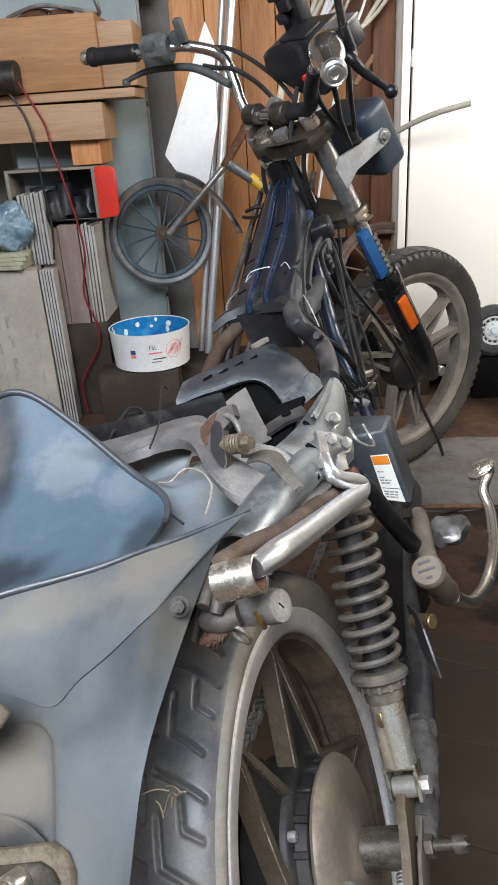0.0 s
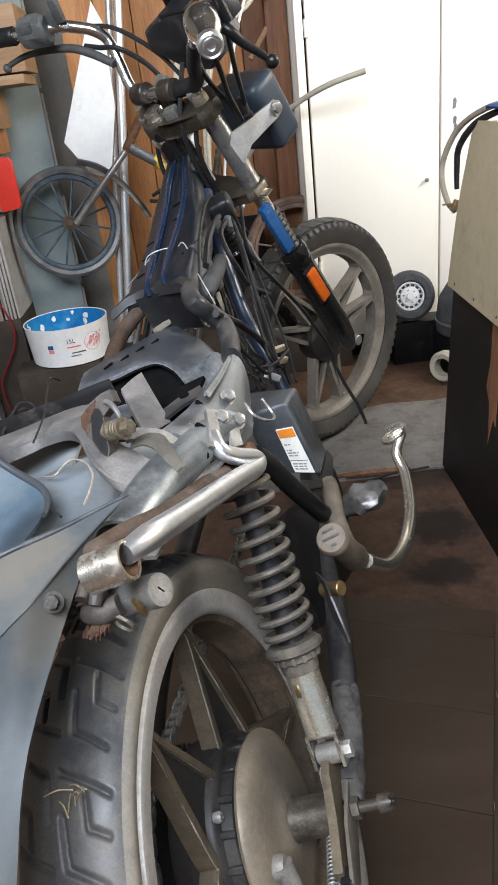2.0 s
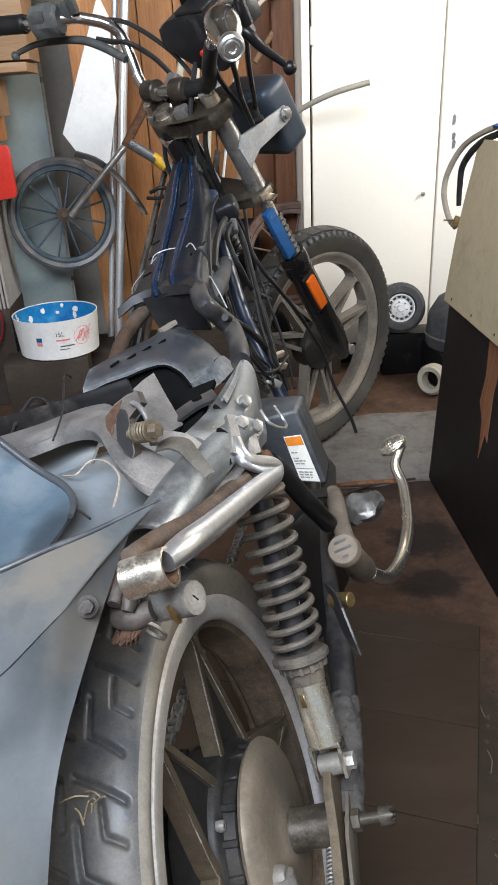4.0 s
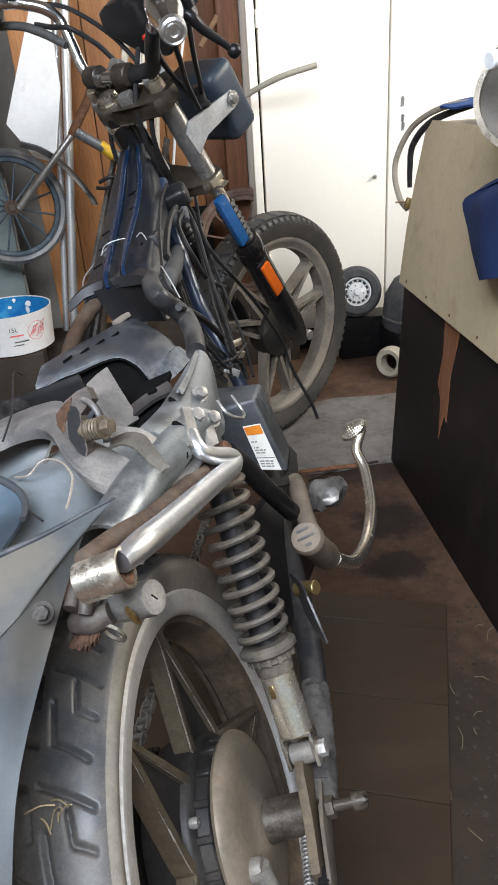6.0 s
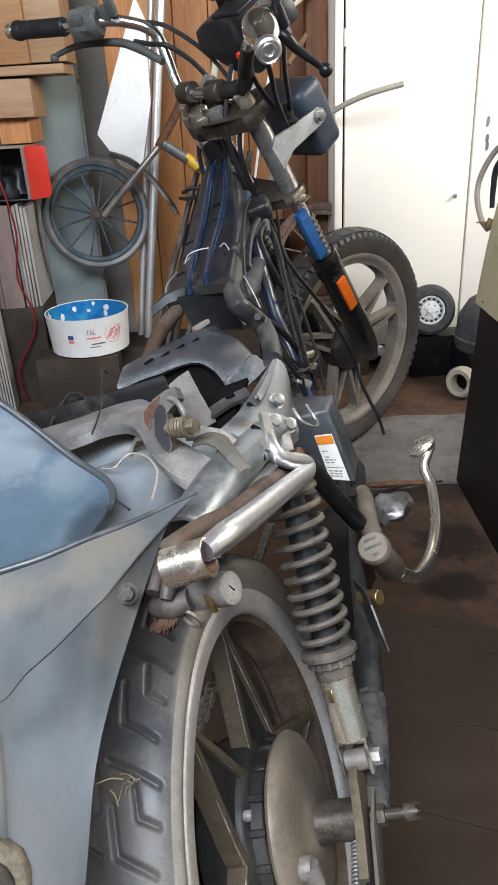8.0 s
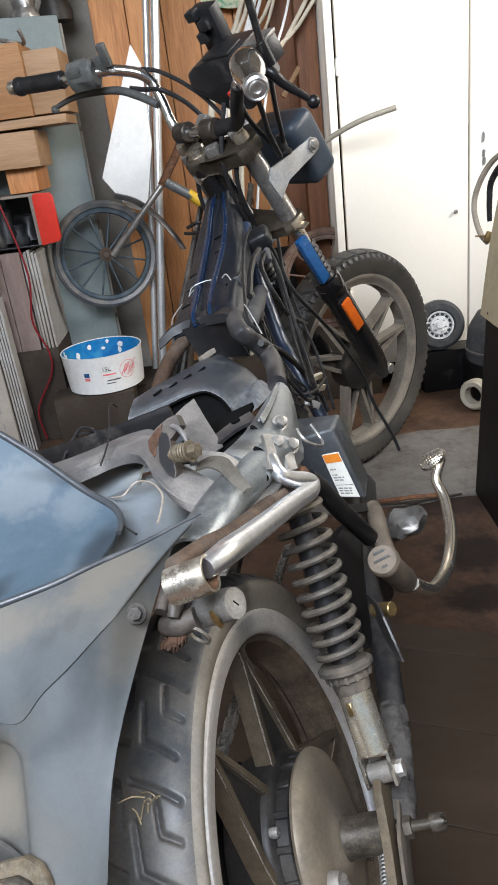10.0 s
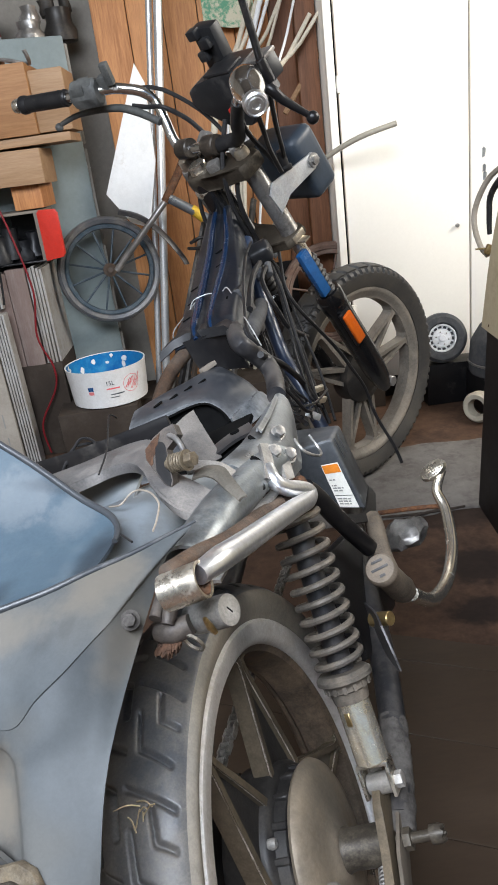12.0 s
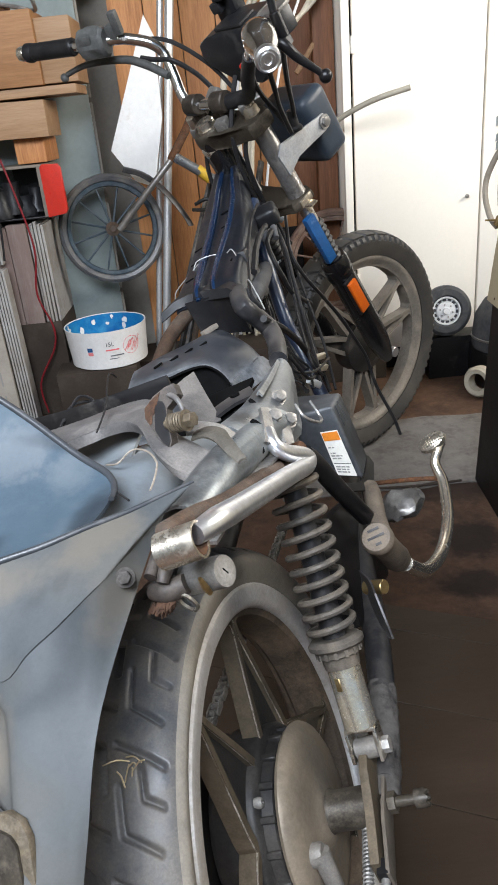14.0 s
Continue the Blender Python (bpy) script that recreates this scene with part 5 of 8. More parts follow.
plate(bm, [(-0.022, 0.102), (-0.012, 0.128), (0.020, 0.138), (0.075, 0.148), (0.150, 0.146), (0.158, 0.060), (0.115, 0.030), (0.050, 0.038), (-0.010, 0.080)], 0.085, Matrix.Translation((0, 0.130, 0)) @ Matrix.Rotation(math.pi / 2, 4, "X"), bevel=0.012)
cluster = spart("instrument_housing", bm, "plastic_black", bike, "dusty black instrument housing")
bm = B()
box(bm, (0.078, 0.046, 0.008), Matrix.Translation((0.095, 0.112, 0.148)), bevel=0.004)
spart("housing_lid", bm, "rubber_black", cluster)
bm = B()
cyl(bm, (0.090, 0.088, 0.075), (0.090, 0.080, 0.075), 0.006, 10)
spart("warning_lamp", bm, "red", cluster, "small red warning lamp")
bm = B()
box(bm, (0.140, 0.080, 0.152), Matrix.Translation((0.052, 0.184, -0.131)), bevel=0.022, seg=4)
spart("headlight_shell", bm, "shell_blue", bike, "dark blue-grey square headlight shell")
bm = B()
box(bm, (0.105, 0.012, 0.115), Matrix.Translation((0.050, 0.225, -0.131)), bevel=0.005)
spart("headlight_glass", bm, "chrome", bike, "headlight lens")
# battered black part wedged behind the instruments
bm = B()
box(bm, (0.06, 0.03, 0.10), Matrix.Translation((0.040, 0.165, 0.165)) @ Matrix.Rotation(0.12, 4, "Y"), bevel=0.008)
for k in range(3):
    box(bm, (0.026, 0.02, 0.02), Matrix.Translation((0.028 + 0.022 * (k % 2), 0.146, 0.165 + 0.022 * k)), bevel=0.004)
spart("lamp_holder", bm, "plastic_black", cluster, "battered black plastic holder")

# cables from the bars down the neck
CABLES = [
    [(0.20, 0.02, 0.12), (0.17, 0.03, 0.06), (0.15, 0.06, -0.02), (0.14, 0.075, -0.06)],
    [(0.27, 0.0, 0.15), (0.23, 0.02, 0.07), (0.19, 0.04, 0.01), (0.16, 0.06, -0.06)],
    [(0.30, 0.02, 0.14), (0.22, 0.06, 0.05), (0.16, 0.09, -0.03), (0.135, 0.10, -0.06)],
    [(0.06, 0.08, 0.06), (0.075, 0.0, 0.0), (0.07, -0.03, -0.10), (0.05, -0.02, -0.28)],
    [(0.0, 0.08, 0.03), (-0.03, 0.03, 0.0), (-0.05, -0.03, -0.10), (-0.02, -0.05, -0.25)],
    [(0.10, 0.06, 0.02), (0.09, -0.01, -0.05), (0.07, -0.02, -0.16), (0.06, -0.01, -0.30)],
]
for c in CABLES:
    bm = B()
    tube(bm, c, 0.0050, 8, n=8)
    spart("control_cable", bm, "rubber_black", bike)
bm = B()
lathe(bm, [(0, 0), (0.016, 0), (0.016, 0.006), (0.011, 0.010), (0.009, 0.040), (0, 0.042)], along((0.134, 0.092, -0.078), (0.08, 0.2, 0.9)), 18)
spart("cable_boot", bm, "rubber_black", bike, "rubber cable boot")
for x, y, z, s in ((0.085, 0.075, 0.012, 1.0), (0.10, 0.04, 0.022, 0.8), (-0.02, 0.07, 0.03, 0.9), (0.055, 0.0, 0.012, 0.7)):
    bm = B()
    box(bm, (0.040 * s, 0.034 * s, 0.030 * s), Matrix.Translation((x, y, z)) @ Matrix.Rotation(x * 9, 4, "Z") @ Matrix.Rotation(y * 7, 4, "X"), bevel=0.007 * s)
    spart("cable_clip", bm, "steel_dark", bike)


# ---- frame and rear body ----
bm = B()
BONE = ((1.135, 0.630, -0.028, 0.019, 0.05, -0.40, 0.70), (1.10, 0.612, -0.030, 0.022, 0.05, -0.45, 0.70), (1.03, 0.582, -0.028, 0.025, 0.055, -0.75, 0.62), (0.94, 0.547, -0.022, 0.028, 0.06, -0.95, 0.50), (0.82, 0.510, -0.015, 0.030, 0.06, -1.12, 0.22), (0.70, 0.482, -0.009, 0.031, 0.055, -1.10, 0.02), (0.60, 0.462, -0.005, 0.032, 0.05, -0.90, 0.08), (0.572, 0.446, -0.004, 0.032, 0.045, -0.88, 0.10))
rows = []
for y, z, c, w, h, kl, kr in BONE:
    wide = min(2.35, 1.55 + (1.12 - y) * 4.0)
    rows.append([(c + u * w, y, z + v) for u, v in ((-wide, -0.030), (0.1 - wide, -0.004), (0.3 - wide, 0.001), (kl - 0.38, 0.002), (kl - 0.16, 0.008), (kl + 0.12, 0.008), (kl + 0.34, -0.001), ((kl + kr) / 2, -0.004), (kr - 0.34, -0.001), (kr - 0.14, 0.008), (kr + 0.16, 0.008), (kr + 0.50, 0.001), (1.10, -0.006), (1.25, -0.018), (1.30, -h))])
sheet(bm, rows, 0.003, n=4)
backbone = part("backbone", bm, "frame_blue", bike, "pressed dark blue frame backbone")
# ribs bluer than the backbone: its blue sheen put into their colour
for side in (5, 6):
    bm = B()
    tube(bm, [(r[2] + r[3] * r[side], r[0], r[1] + 0.0026) for r in BONE], [0.0040, 0.0056, 0.0066, 0.0074, 0.0080, 0.0080, 0.0068, 0.0040], 20)
    part("pressed_rib", bm, "rib_sheen_blue", backbone, "pressed rib with its blue sheen painted in")
bm = B()
tube(bm, [(-0.0245, 1.087, 0.690), (-0.0245, 1.110, 0.640), (-0.0245, 1.155, 0.545)], [0.029, 0.034, 0.034], 28)
part("steering_head", bm, "gloss_black", bike)
for y, z, x in ((0.93, 0.5440, -0.030), (0.87, 0.5230, -0.026), (0.80, 0.5055, -0.070), (0.735, 0.4900, -0.066), (0.66, 0.4750, -0.062)):
    bm = B()
    box(bm, (0.016, 0.006, 0.0018), Matrix.Translation((x, y, z + (0.0005 if x < -0.05 else -0.0030))) @ Matrix.Rotation(0.27, 4, "X") @ Matrix.Rotation(0.30, 4, "Z"))
    part("slot", bm, "hole_shade", backbone)
for x, y, z in ((0.0100, 0.84, 0.5125), (0.0130, 0.75, 0.4900), (0.0150, 0.67, 0.4740)):
    bm = B()
    box(bm, (0.003, 0.018, 0.0018), Matrix.Translation((x, y, z)) @ Matrix.Rotation(0.25, 4, "X") @ Matrix.Rotation(0.25, 4, "Y"))
    part("slot", bm, "hole_shade", backbone)
# forked bracket at the end of the backbone, over a dark hollow
bm = B()
sheet(bm, [[(-0.088, 0.592, 0.462), (-0.068, 0.606, 0.467), (-0.046, 0.608, 0.467), (-0.015, 0.606, 0.462), (0.020, 0.592, 0.456), (0.034, 0.572, 0.450)], [(-0.094, 0.560, 0.458), (-0.072, 0.580, 0.464), (-0.048, 0.584, 0.464), (-0.015, 0.578, 0.458), (0.024, 0.556, 0.451), (0.046, 0.520, 0.440)], [(-0.096, 0.552, 0.446), (-0.072, 0.572, 0.452), (-0.048, 0.576, 0.450), (-0.015, 0.570, 0.444), (0.024, 0.546, 0.438), (0.050, 0.508, 0.426)]], 0.004, n=1)
fork_br = part("seat_bracket", bm, "plastic_black", bike, "dusty pressed bracket at the end of the backbone", angle=25)
# black plate stands in for the shade in the hollow
bm = B()
sheet(bm, [[(-0.055, 0.575, 0.455), (-0.01, 0.575, 0.447), (0.03, 0.555, 0.437)], [(-0.050, 0.570, 0.39), (-0.01, 0.570, 0.385), (0.03, 0.555, 0.375)]], 0.004, n=3)
part("hollow_shade_plate", bm, "black", fork_br, "black plate painted as the shade in the hollow")
bm = B()
tube(bm, [(0.030, 0.575, 0.436), (0.050, 0.500, 0.425), (0.058, 0.515, 0.397), (0.066, 0.520, 0.372), (0.076, 0.480, 0.356), (0.090, 0.405, 0.352)], [0.0135, 0.014, 0.014, 0.014, 0.0135, 0.013], 18)
part("rear_tube", bm, "tube_dusty", bike, "dusty dark bent frame tube")
bm = B()
tube(bm, [(-0.055, 0.600, 0.440), (-0.080, 0.545, 0.428), (-0.092, 0.490, 0.412), (-0.098, 0.42, 0.385)], 0.0115, 18)
part("rear_tube", bm, "rust_dull", bike, "rusty bent frame tube")
bm = B()
box(bm, (0.030, 0.045, 0.090), Matrix.Translation((0.02, 0.72, 0.435)), bevel=0.008)
part("regulator", bm, "plastic_black", bike, "dark finned regulator under the frame")
bm = B()
tube(bm, [(0.0, 1.06, 0.53), (0.0, 0.965, 0.457), (0.0, 0.920, 0.385), (0.0, 0.876, 0.305), (0.01, 0.84, 0.25), (0.02, 0.80, 0.10)], 0.0135, 18)
part("down_tube", bm, "tube_navy", bike, "dark blue down tube")
bm = B()
tube(bm, [(0.02, 0.80, 0.10), (0.04, 0.72, -0.03), (0.06, 0.50, -0.05), (0.07, 0.42, 0.06)], 0.014, 12)
part("cradle_tube", bm, "black", bike)
bm = B()
tube(bm, [(0.044, 0.585, 0.410), (0.042, 0.60, 0.414), (0.032, 0.71, 0.416), (0.020, 0.83, 0.420)], [0.004, 0.014, 0.0155, 0.0145], 20)
part("intake_hose", bm, "rubber_grey", bike, "dusty rubber intake hose")
bm = B()
box(bm, (0.05, 0.044, 0.038), Matrix.Translation((0.03, 0.985, 0.497)) @ Matrix.Rotation(0.5, 4, "X"), bevel=0.012, seg=3)
coil = part("ignition_coil", bm, "plastic_black", bike, "black moulded ignition coil")
for k, (x, y, z) in enumerate(((0.018, 0.962, 0.474), (0.040, 0.958, 0.474))):
    bm = B()
    cyl(bm, (x, y, z), (x, y - 0.025, z - 0.020), 0.007, 12)
    part("coil_terminal", bm, "rubber_grey", coil)

# wiring and control cables along the frame
for pts, r in (
    ([(0.030, 0.961, 0.526), (0.035, 0.851, 0.513), (0.050, 0.692, 0.487), (0.066, 0.556, 0.458), (0.074, 0.486, 0.435), (0.080, 0.484, 0.412)], 0.0028),
    ([(0.040, 0.90, 0.486), (0.043, 0.823, 0.482), (0.047, 0.724, 0.468), (0.050, 0.639, 0.445)], 0.0055),
    ([(0.038, 0.945, 0.470), (0.040, 0.853, 0.460), (0.045, 0.818, 0.427), (0.045, 0.826, 0.396), (0.040, 0.863, 0.354), (0.040, 0.973, 0.300)], 0.0048),
    ([(0.030, 1.237, 0.505), (0.040, 1.066, 0.447), (0.045, 0.980, 0.410), (0.050, 0.977, 0.361), (0.055, 1.034, 0.296), (0.060, 1.099, 0.223), (0.060, 1.152, 0.152), (0.060, 1.19, 0.083), (0.052, 1.20, 0.0), (0.06, 1.190, -0.085), (0.06, 1.178, -0.134)], 0.0042),
    ([(0.020, 1.102, 0.480), (0.020, 1.075, 0.455), (0.030, 0.971, 0.377), (0.030, 0.924, 0.295), (0.030, 0.870, 0.233), (0.03, 0.83, 0.15)], 0.0045),
    ([(0.030, 1.012, 0.429), (0.040, 0.886, 0.370), (0.040, 0.819, 0.305), (0.040, 0.777, 0.262), (0.04, 0.75, 0.20)], 0.0035),
    ([(0.070, 0.50, 0.395), (0.070, 0.553, 0.367), (0.070, 0.597, 0.339), (0.060, 0.678, 0.288), (0.06, 0.70, 0.24)], 0.0055),
    ([(0.02, 1.05, 0.50), (0.05, 0.93, 0.44), (0.05, 0.86, 0.36), (0.05, 0.80, 0.29), (0.06, 0.70, 0.23)], 0.0040),
    ([(0.01, 1.09, 0.52), (0.035, 1.04, 0.45), (0.04, 0.96, 0.33), (0.05, 0.88, 0.24), (0.05, 0.80, 0.16)], 0.0030),
    ([(0.050, 0.631, 0.310), (0.060, 0.559, 0.292), (0.070, 0.599, 0.267), (0.065, 0.70, 0.240), (0.060, 0.821, 0.218)], 0.0022),
    ([(0.06, 0.60, 0.33), (0.07, 0.58, 0.30), (0.07, 0.61, 0.27), (0.07, 0.58, 0.245)], 0.0022),
    ([(0.07, 0.50, 0.36), (0.078, 0.52, 0.31), (0.075, 0.56, 0.27), (0.06, 0.66, 0.24)], 0.0030),
    ([(0.05, 0.78, 0.33), (0.06, 0.70, 0.29), (0.065, 0.66, 0.26), (0.06, 0.72, 0.22)], 0.0025),
):
    bm = B()
    tube(bm, pts, r, 8, n=7)
    part("cable", bm, "rubber_black", bike)
rnd = random.Random(31)
for k in range(5):
    u = rnd.uniform(-1, 1)
    pts = [Vector((0.0 + 0.02 * rnd.random(), 1.06 + 0.05 * rnd.uniform(-1, 1), 0.50 + 0.03 * rnd.uniform(-1, 1))),
           Vector((-0.022 + 0.02 * rnd.random(), 0.95 + 0.05 * rnd.uniform(-1, 1), 0.44 + 0.035 * u)),
           Vector((-0.020 + 0.02 * rnd.random(), 0.84 + 0.05 * rnd.uniform(-1, 1), 0.37 + 0.04 * u)),
           Vector((-0.010 + 0.02 * rnd.random(), 0.72 + 0.05 * rnd.uniform(-1, 1), 0.30 + 0.04 * u)),
           Vector((0.055 + 0.015 * rnd.random(), 0.60 + 0.06 * rnd.uniform(-1, 1), 0.25 + 0.03 * rnd.uniform(-1, 1)))]
    bm = B()
    tube(bm, pts, rnd.choice((0.0020, 0.0026, 0.0034, 0.0042)), 8, n=7)
    part("cable", bm, ("rubber_black", "gloss_black")[k % 2], bike)
for pts, mm in (([(0.050, 0.709, 0.258), (0.040, 0.918, 0.200)], "cane"), ([(0.052, 0.69, 0.245), (0.045, 0.86, 0.190)], "cane"), ([(0.060, 0.593, 0.264), (0.060, 0.684, 0.209)], "wheel_white")):
    bm = B()
    p, q = Vector(pts[0]), Vector(pts[1])
    box(bm, (0.012, 0.008, (q - p).length * 0.55), along(p.lerp(q, 0.5), q - p), bevel=0.002)
    part("connector", bm, mm, bike, "pale plastic wire connector")
# twisted tie wires
for pts in (
    [(-0.070, 0.70, 0.470), (-0.055, 0.71, 0.494), (-0.026, 0.712, 0.494), (0.0, 0.708, 0.486), (0.016, 0.70, 0.488), (0.024, 0.69, 0.46), (0.030, 0.74, 0.44)],
    [(-0.075, 0.66, 0.44), (-0.085, 0.70, 0.47), (-0.06, 0.80, 0.50), (-0.05, 0.86, 0.53)],
    [(-0.08, 0.60, 0.44), (-0.088, 0.64, 0.468), (-0.07, 0.70, 0.482), (-0.055, 0.72, 0.49)],
    [(0.05, 0.565, 0.43), (0.075, 0.50, 0.455), (0.09, 0.455, 0.44), (0.092, 0.45, 0.415)],
):
    bm = B()
    tube(bm, pts, 0.0010, 6, n=6)
    part("tie_wire", bm, "alu", bike, "bright tie wire")

# gusset channel with bolts above the shock
bm = B()
sheet(bm, [[(0.088, 0.385, 0.350), (0.092, 0.25, 0.362), (0.098, 0.15, 0.376), (0.104, 0.085, 0.390)], [(0.097, 0.385, 0.360), (0.104, 0.245, 0.374), (0.109, 0.152, 0.385), (0.112, 0.078, 0.399)], [(0.108, 0.375, 0.357), (0.121, 0.235, 0.363), (0.129, 0.140, 0.375), (0.131, 0.070, 0.386)], [(0.111, 0.372, 0.343), (0.127, 0.262, 0.342), (0.136, 0.175, 0.345), (0.136, 0.060, 0.373)], [(0.108, 0.365, 0.322), (0.125, 0.270, 0.318), (0.136, 0.205, 0.316), (0.134, 0.110, 0.338)]], 0.004, n=2)
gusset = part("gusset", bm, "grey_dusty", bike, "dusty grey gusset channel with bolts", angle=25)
bm = B()
sheet(bm, [[(0.101, 0.36, 0.362), (0.110, 0.27, 0.371), (0.116, 0.19, 0.380)], [(0.103, 0.36, 0.366), (0.113, 0.27, 0.374), (0.120, 0.19, 0.383)], [(0.106, 0.355, 0.362), (0.116, 0.265, 0.369), (0.124, 0.185, 0.378)]], 0.002, n=4)
part("ridge", bm, "grey_dusty", gusset)
for x, y, z in ((0.127, 0.216, 0.360), (0.138, 0.139, 0.367), (0.143, 0.162, 0.350)):
    bm = B()
    ax = Vector((0.75, -0.5, 0.42))
    lathe(bm, [(0, 0), (0.0088, 0), (0.0088, 0.0025), (0, 0.0025)], along((x, y, z), ax), 18)
    hexagon(bm, Vector((x, y, z)) + ax.normalized() * 0.002, ax, 0.0066, 0.0075)
    part("bolt", bm, "steel", gusset)
for row in (((0.135, 0.131, 0.384), (0.1375, 0.145, 0.376), (0.142, 0.100, 0.377), (0.145, 0.112, 0.368), (0.146, 0.070, 0.371), (0.148, 0.082, 0.361)), ((0.139, 0.156, 0.367), (0.143, 0.176, 0.355), (0.144, 0.135, 0.357), (0.146, 0.153, 0.347), (0.148, 0.110, 0.346), (0.149, 0.132, 0.337))):
    bm = B()
    sheet(bm, [[Vector(p) for p in row[0:2]], [Vector(p) for p in row[2:4]], [Vector(p) for p in row[4:6]]], 0.004, n=3)
    part("strap", bm, "steel", gusset, "flat bolted steel strap")
for (x, y, z), s in (((0.136, 0.098, 0.375), 1.0), ((0.138, 0.066, 0.372), 0.9), ((0.116, 0.17, 0.378), 0.6)):
    bm = B()
    plate(bm, [(0.0045 * s * math.cos(a), 0.011 * s * math.sin(a)) for a in [2 * math.pi * k / 14 for k in range(14)]], 0.003, along((x, y, z), (0.7, -0.5, 0.5), (0.5, 0.7, 0)))
    part("slot", bm, "hole_shade", gusset)
bm = B()
tube(bm, [(0.140, 0.22, 0.345), (0.146, 0.21, 0.332), (0.149, 0.235, 0.312), (0.144, 0.275, 0.300), (0.138, 0.285, 0.322)], 0.0018, 6)
part("clip_wire", bm, "steel", gusset)
bm = B()
sheet(bm, [[(0.094, 0.060, 0.418), (0.108, 0.062, 0.411), (0.120, 0.064, 0.402), (0.128, 0.062, 0.391)], [(0.095, 0.044, 0.414), (0.110, 0.046, 0.408), (0.122, 0.048, 0.400), (0.130, 0.048, 0.390)]], 0.004, n=4)
part("tie_bracket", bm, "steel", bike, "pressed steel bracket across the seat rail")

# chromed grab rail with a sawn end
bm = B()
tube(bm, [(0.143, 0.097, 0.370), (0.147, 0.083, 0.360), (0.150, 0.094, 0.345), (0.153, 0.122, 0.326), (0.154, 0.130, 0.317), (0.1545, 0.112, 0.318), (0.156, 0.060, 0.337), (0.160, -0.066, 0.381), (0.1600, -0.112, 0.3975), (0.1535, -0.134, 0.4030)], [0.0060, 0.0072, 0.0080, 0.0086, 0.0088, 0.0088, 0.0088, 0.0088, 0.0088, 0.0070], 22, n=7)
rail = part("grab_rail", bm, "chrome_satin", bike, "chromed grab rail with a sawn-off end")
bm = B()
tube(bm, [(0.1575, -0.1382, 0.4012), (0.143, -0.1388, 0.4014), (0.1295, -0.1398, 0.4018)], 0.0121, 36, n=2, hollow=0.845)
sleeve = part("cross_sleeve", bm, "chrome_old", rail, "short open chromed sleeve, rusty inside")
bm = B()
tube(bm, [(0.1568, -0.1382, 0.4012), (0.151, -0.1385, 0.4013), (0.1462, -0.1387, 0.4014)], 0.0101, 30, n=2, cap=False)
part("rusty_bore", bm, "rust", sleeve, "rusty inside of the sleeve")
bm = B()
cyl(bm, (0.1462, -0.1387, 0.4014), (0.1466, -0.1387, 0.4014), 0.0101, 24)
part("bore_end", bm, "rust", sleeve)
bm = B()
tube(bm, [(0.1315, -0.128, 0.4085), (0.136, -0.090, 0.3965), (0.141, -0.045, 0.379), (0.141, 0.023, 0.358), (0.139, 0.085, 0.337)], 0.0068, 14)
part("inner_rail", bm, "rust_dull", rail, "rusty inner rail")
bm = B()
tube(bm, [(0.137, 0.10, 0.330), (0.126, 0.12, 0.320), (0.108, 0.13, 0.31)], [0.010, 0.013, 0.013], 12)
part("rail_stub", bm, "rust_dull", rail)

# lock barrel and rusty catch under it
bm = B()
LK0, LK1 = Vector((0.116, -0.108, 0.361)), Vector((0.150, -0.118, 0.364))
lathe(bm, [(0, 0), (0.0105, 0), (0.0112, 0.002), (0.0112, 0.033), (0.0105, 0.0355), (0.0, 0.0358)], along(LK0, LK1 - LK0), 28)
lock = part("helmet_lock", bm, "steel", bike, "chromed lock barrel")
bm = B()
box(bm, (0.0012, 0.006, 0.0015), along(LK1 - (LK1 - LK0).normalized() * 0.0005, LK1 - LK0, (0, 1, 0.3)))
part("key_slot", bm, "hole_shade", lock)
bm = B()
tube(bm, [(0.096, -0.120, 0.367), (0.108, -0.124, 0.366), (0.122, -0.122, 0.366)], [0.0065, 0.0085, 0.0070], 14)
part("catch", bm, "hook_dark", lock, "dull seat catch")
bm = B()
bmesh.ops.create_icosphere(bm, subdivisions=5, radius=0.008, matrix=Matrix.Translation((0.101, -0.129, 0.358)) @ Matrix.Diagonal((1.25, 0.7, 0.62, 1)))
for v in bm.verts:
    v.co += Vector((1, 0.4, 0.8)) * 0.003 * noise.noise(v.co * 260) + Vector((0.2, 1, 0.6)) * 0.0028 * noise.noise(v.co * 700)
part("rust_crust", bm, "rust_flake", lock, "flaking rust")
bm = B()
lathe(bm, [(0.0068, -0.001), (0.0086, -0.001), (0.0086, 0.001), (0.0068, 0.001), (0.0068, -0.001)], along((0.119, -0.127, 0.355), (0.5, 1, 0.2)), 24)
part("ring", bm, "chrome_old", lock)
bm = B()
tube(bm, [(0.139, -0.132, 0.372), (0.138, -0.130, 0.364), (0.138, -0.128, 0.357)], [0.0014, 0.0026, 0.0018], 8)
part("clip", bm, "brass", lock)
bm = B()
tube(bm, [(0.109, -0.103, 0.390), (0.104, -0.127, 0.381)], 0.0045, 10, n=1)
part("pin", bm, "hook_dark", lock)
bm = B()
tube(bm, [(0.117, -0.115, 0.383), (0.114, -0.122, 0.380), (0.111, -0.129, 0.375)], [0.0046, 0.0053, 0.0042], 10, n=3)
part("pin", bm, "hook_dark", lock)

# grey inner mudguard over the rear wheel
bm = B()
rows = []
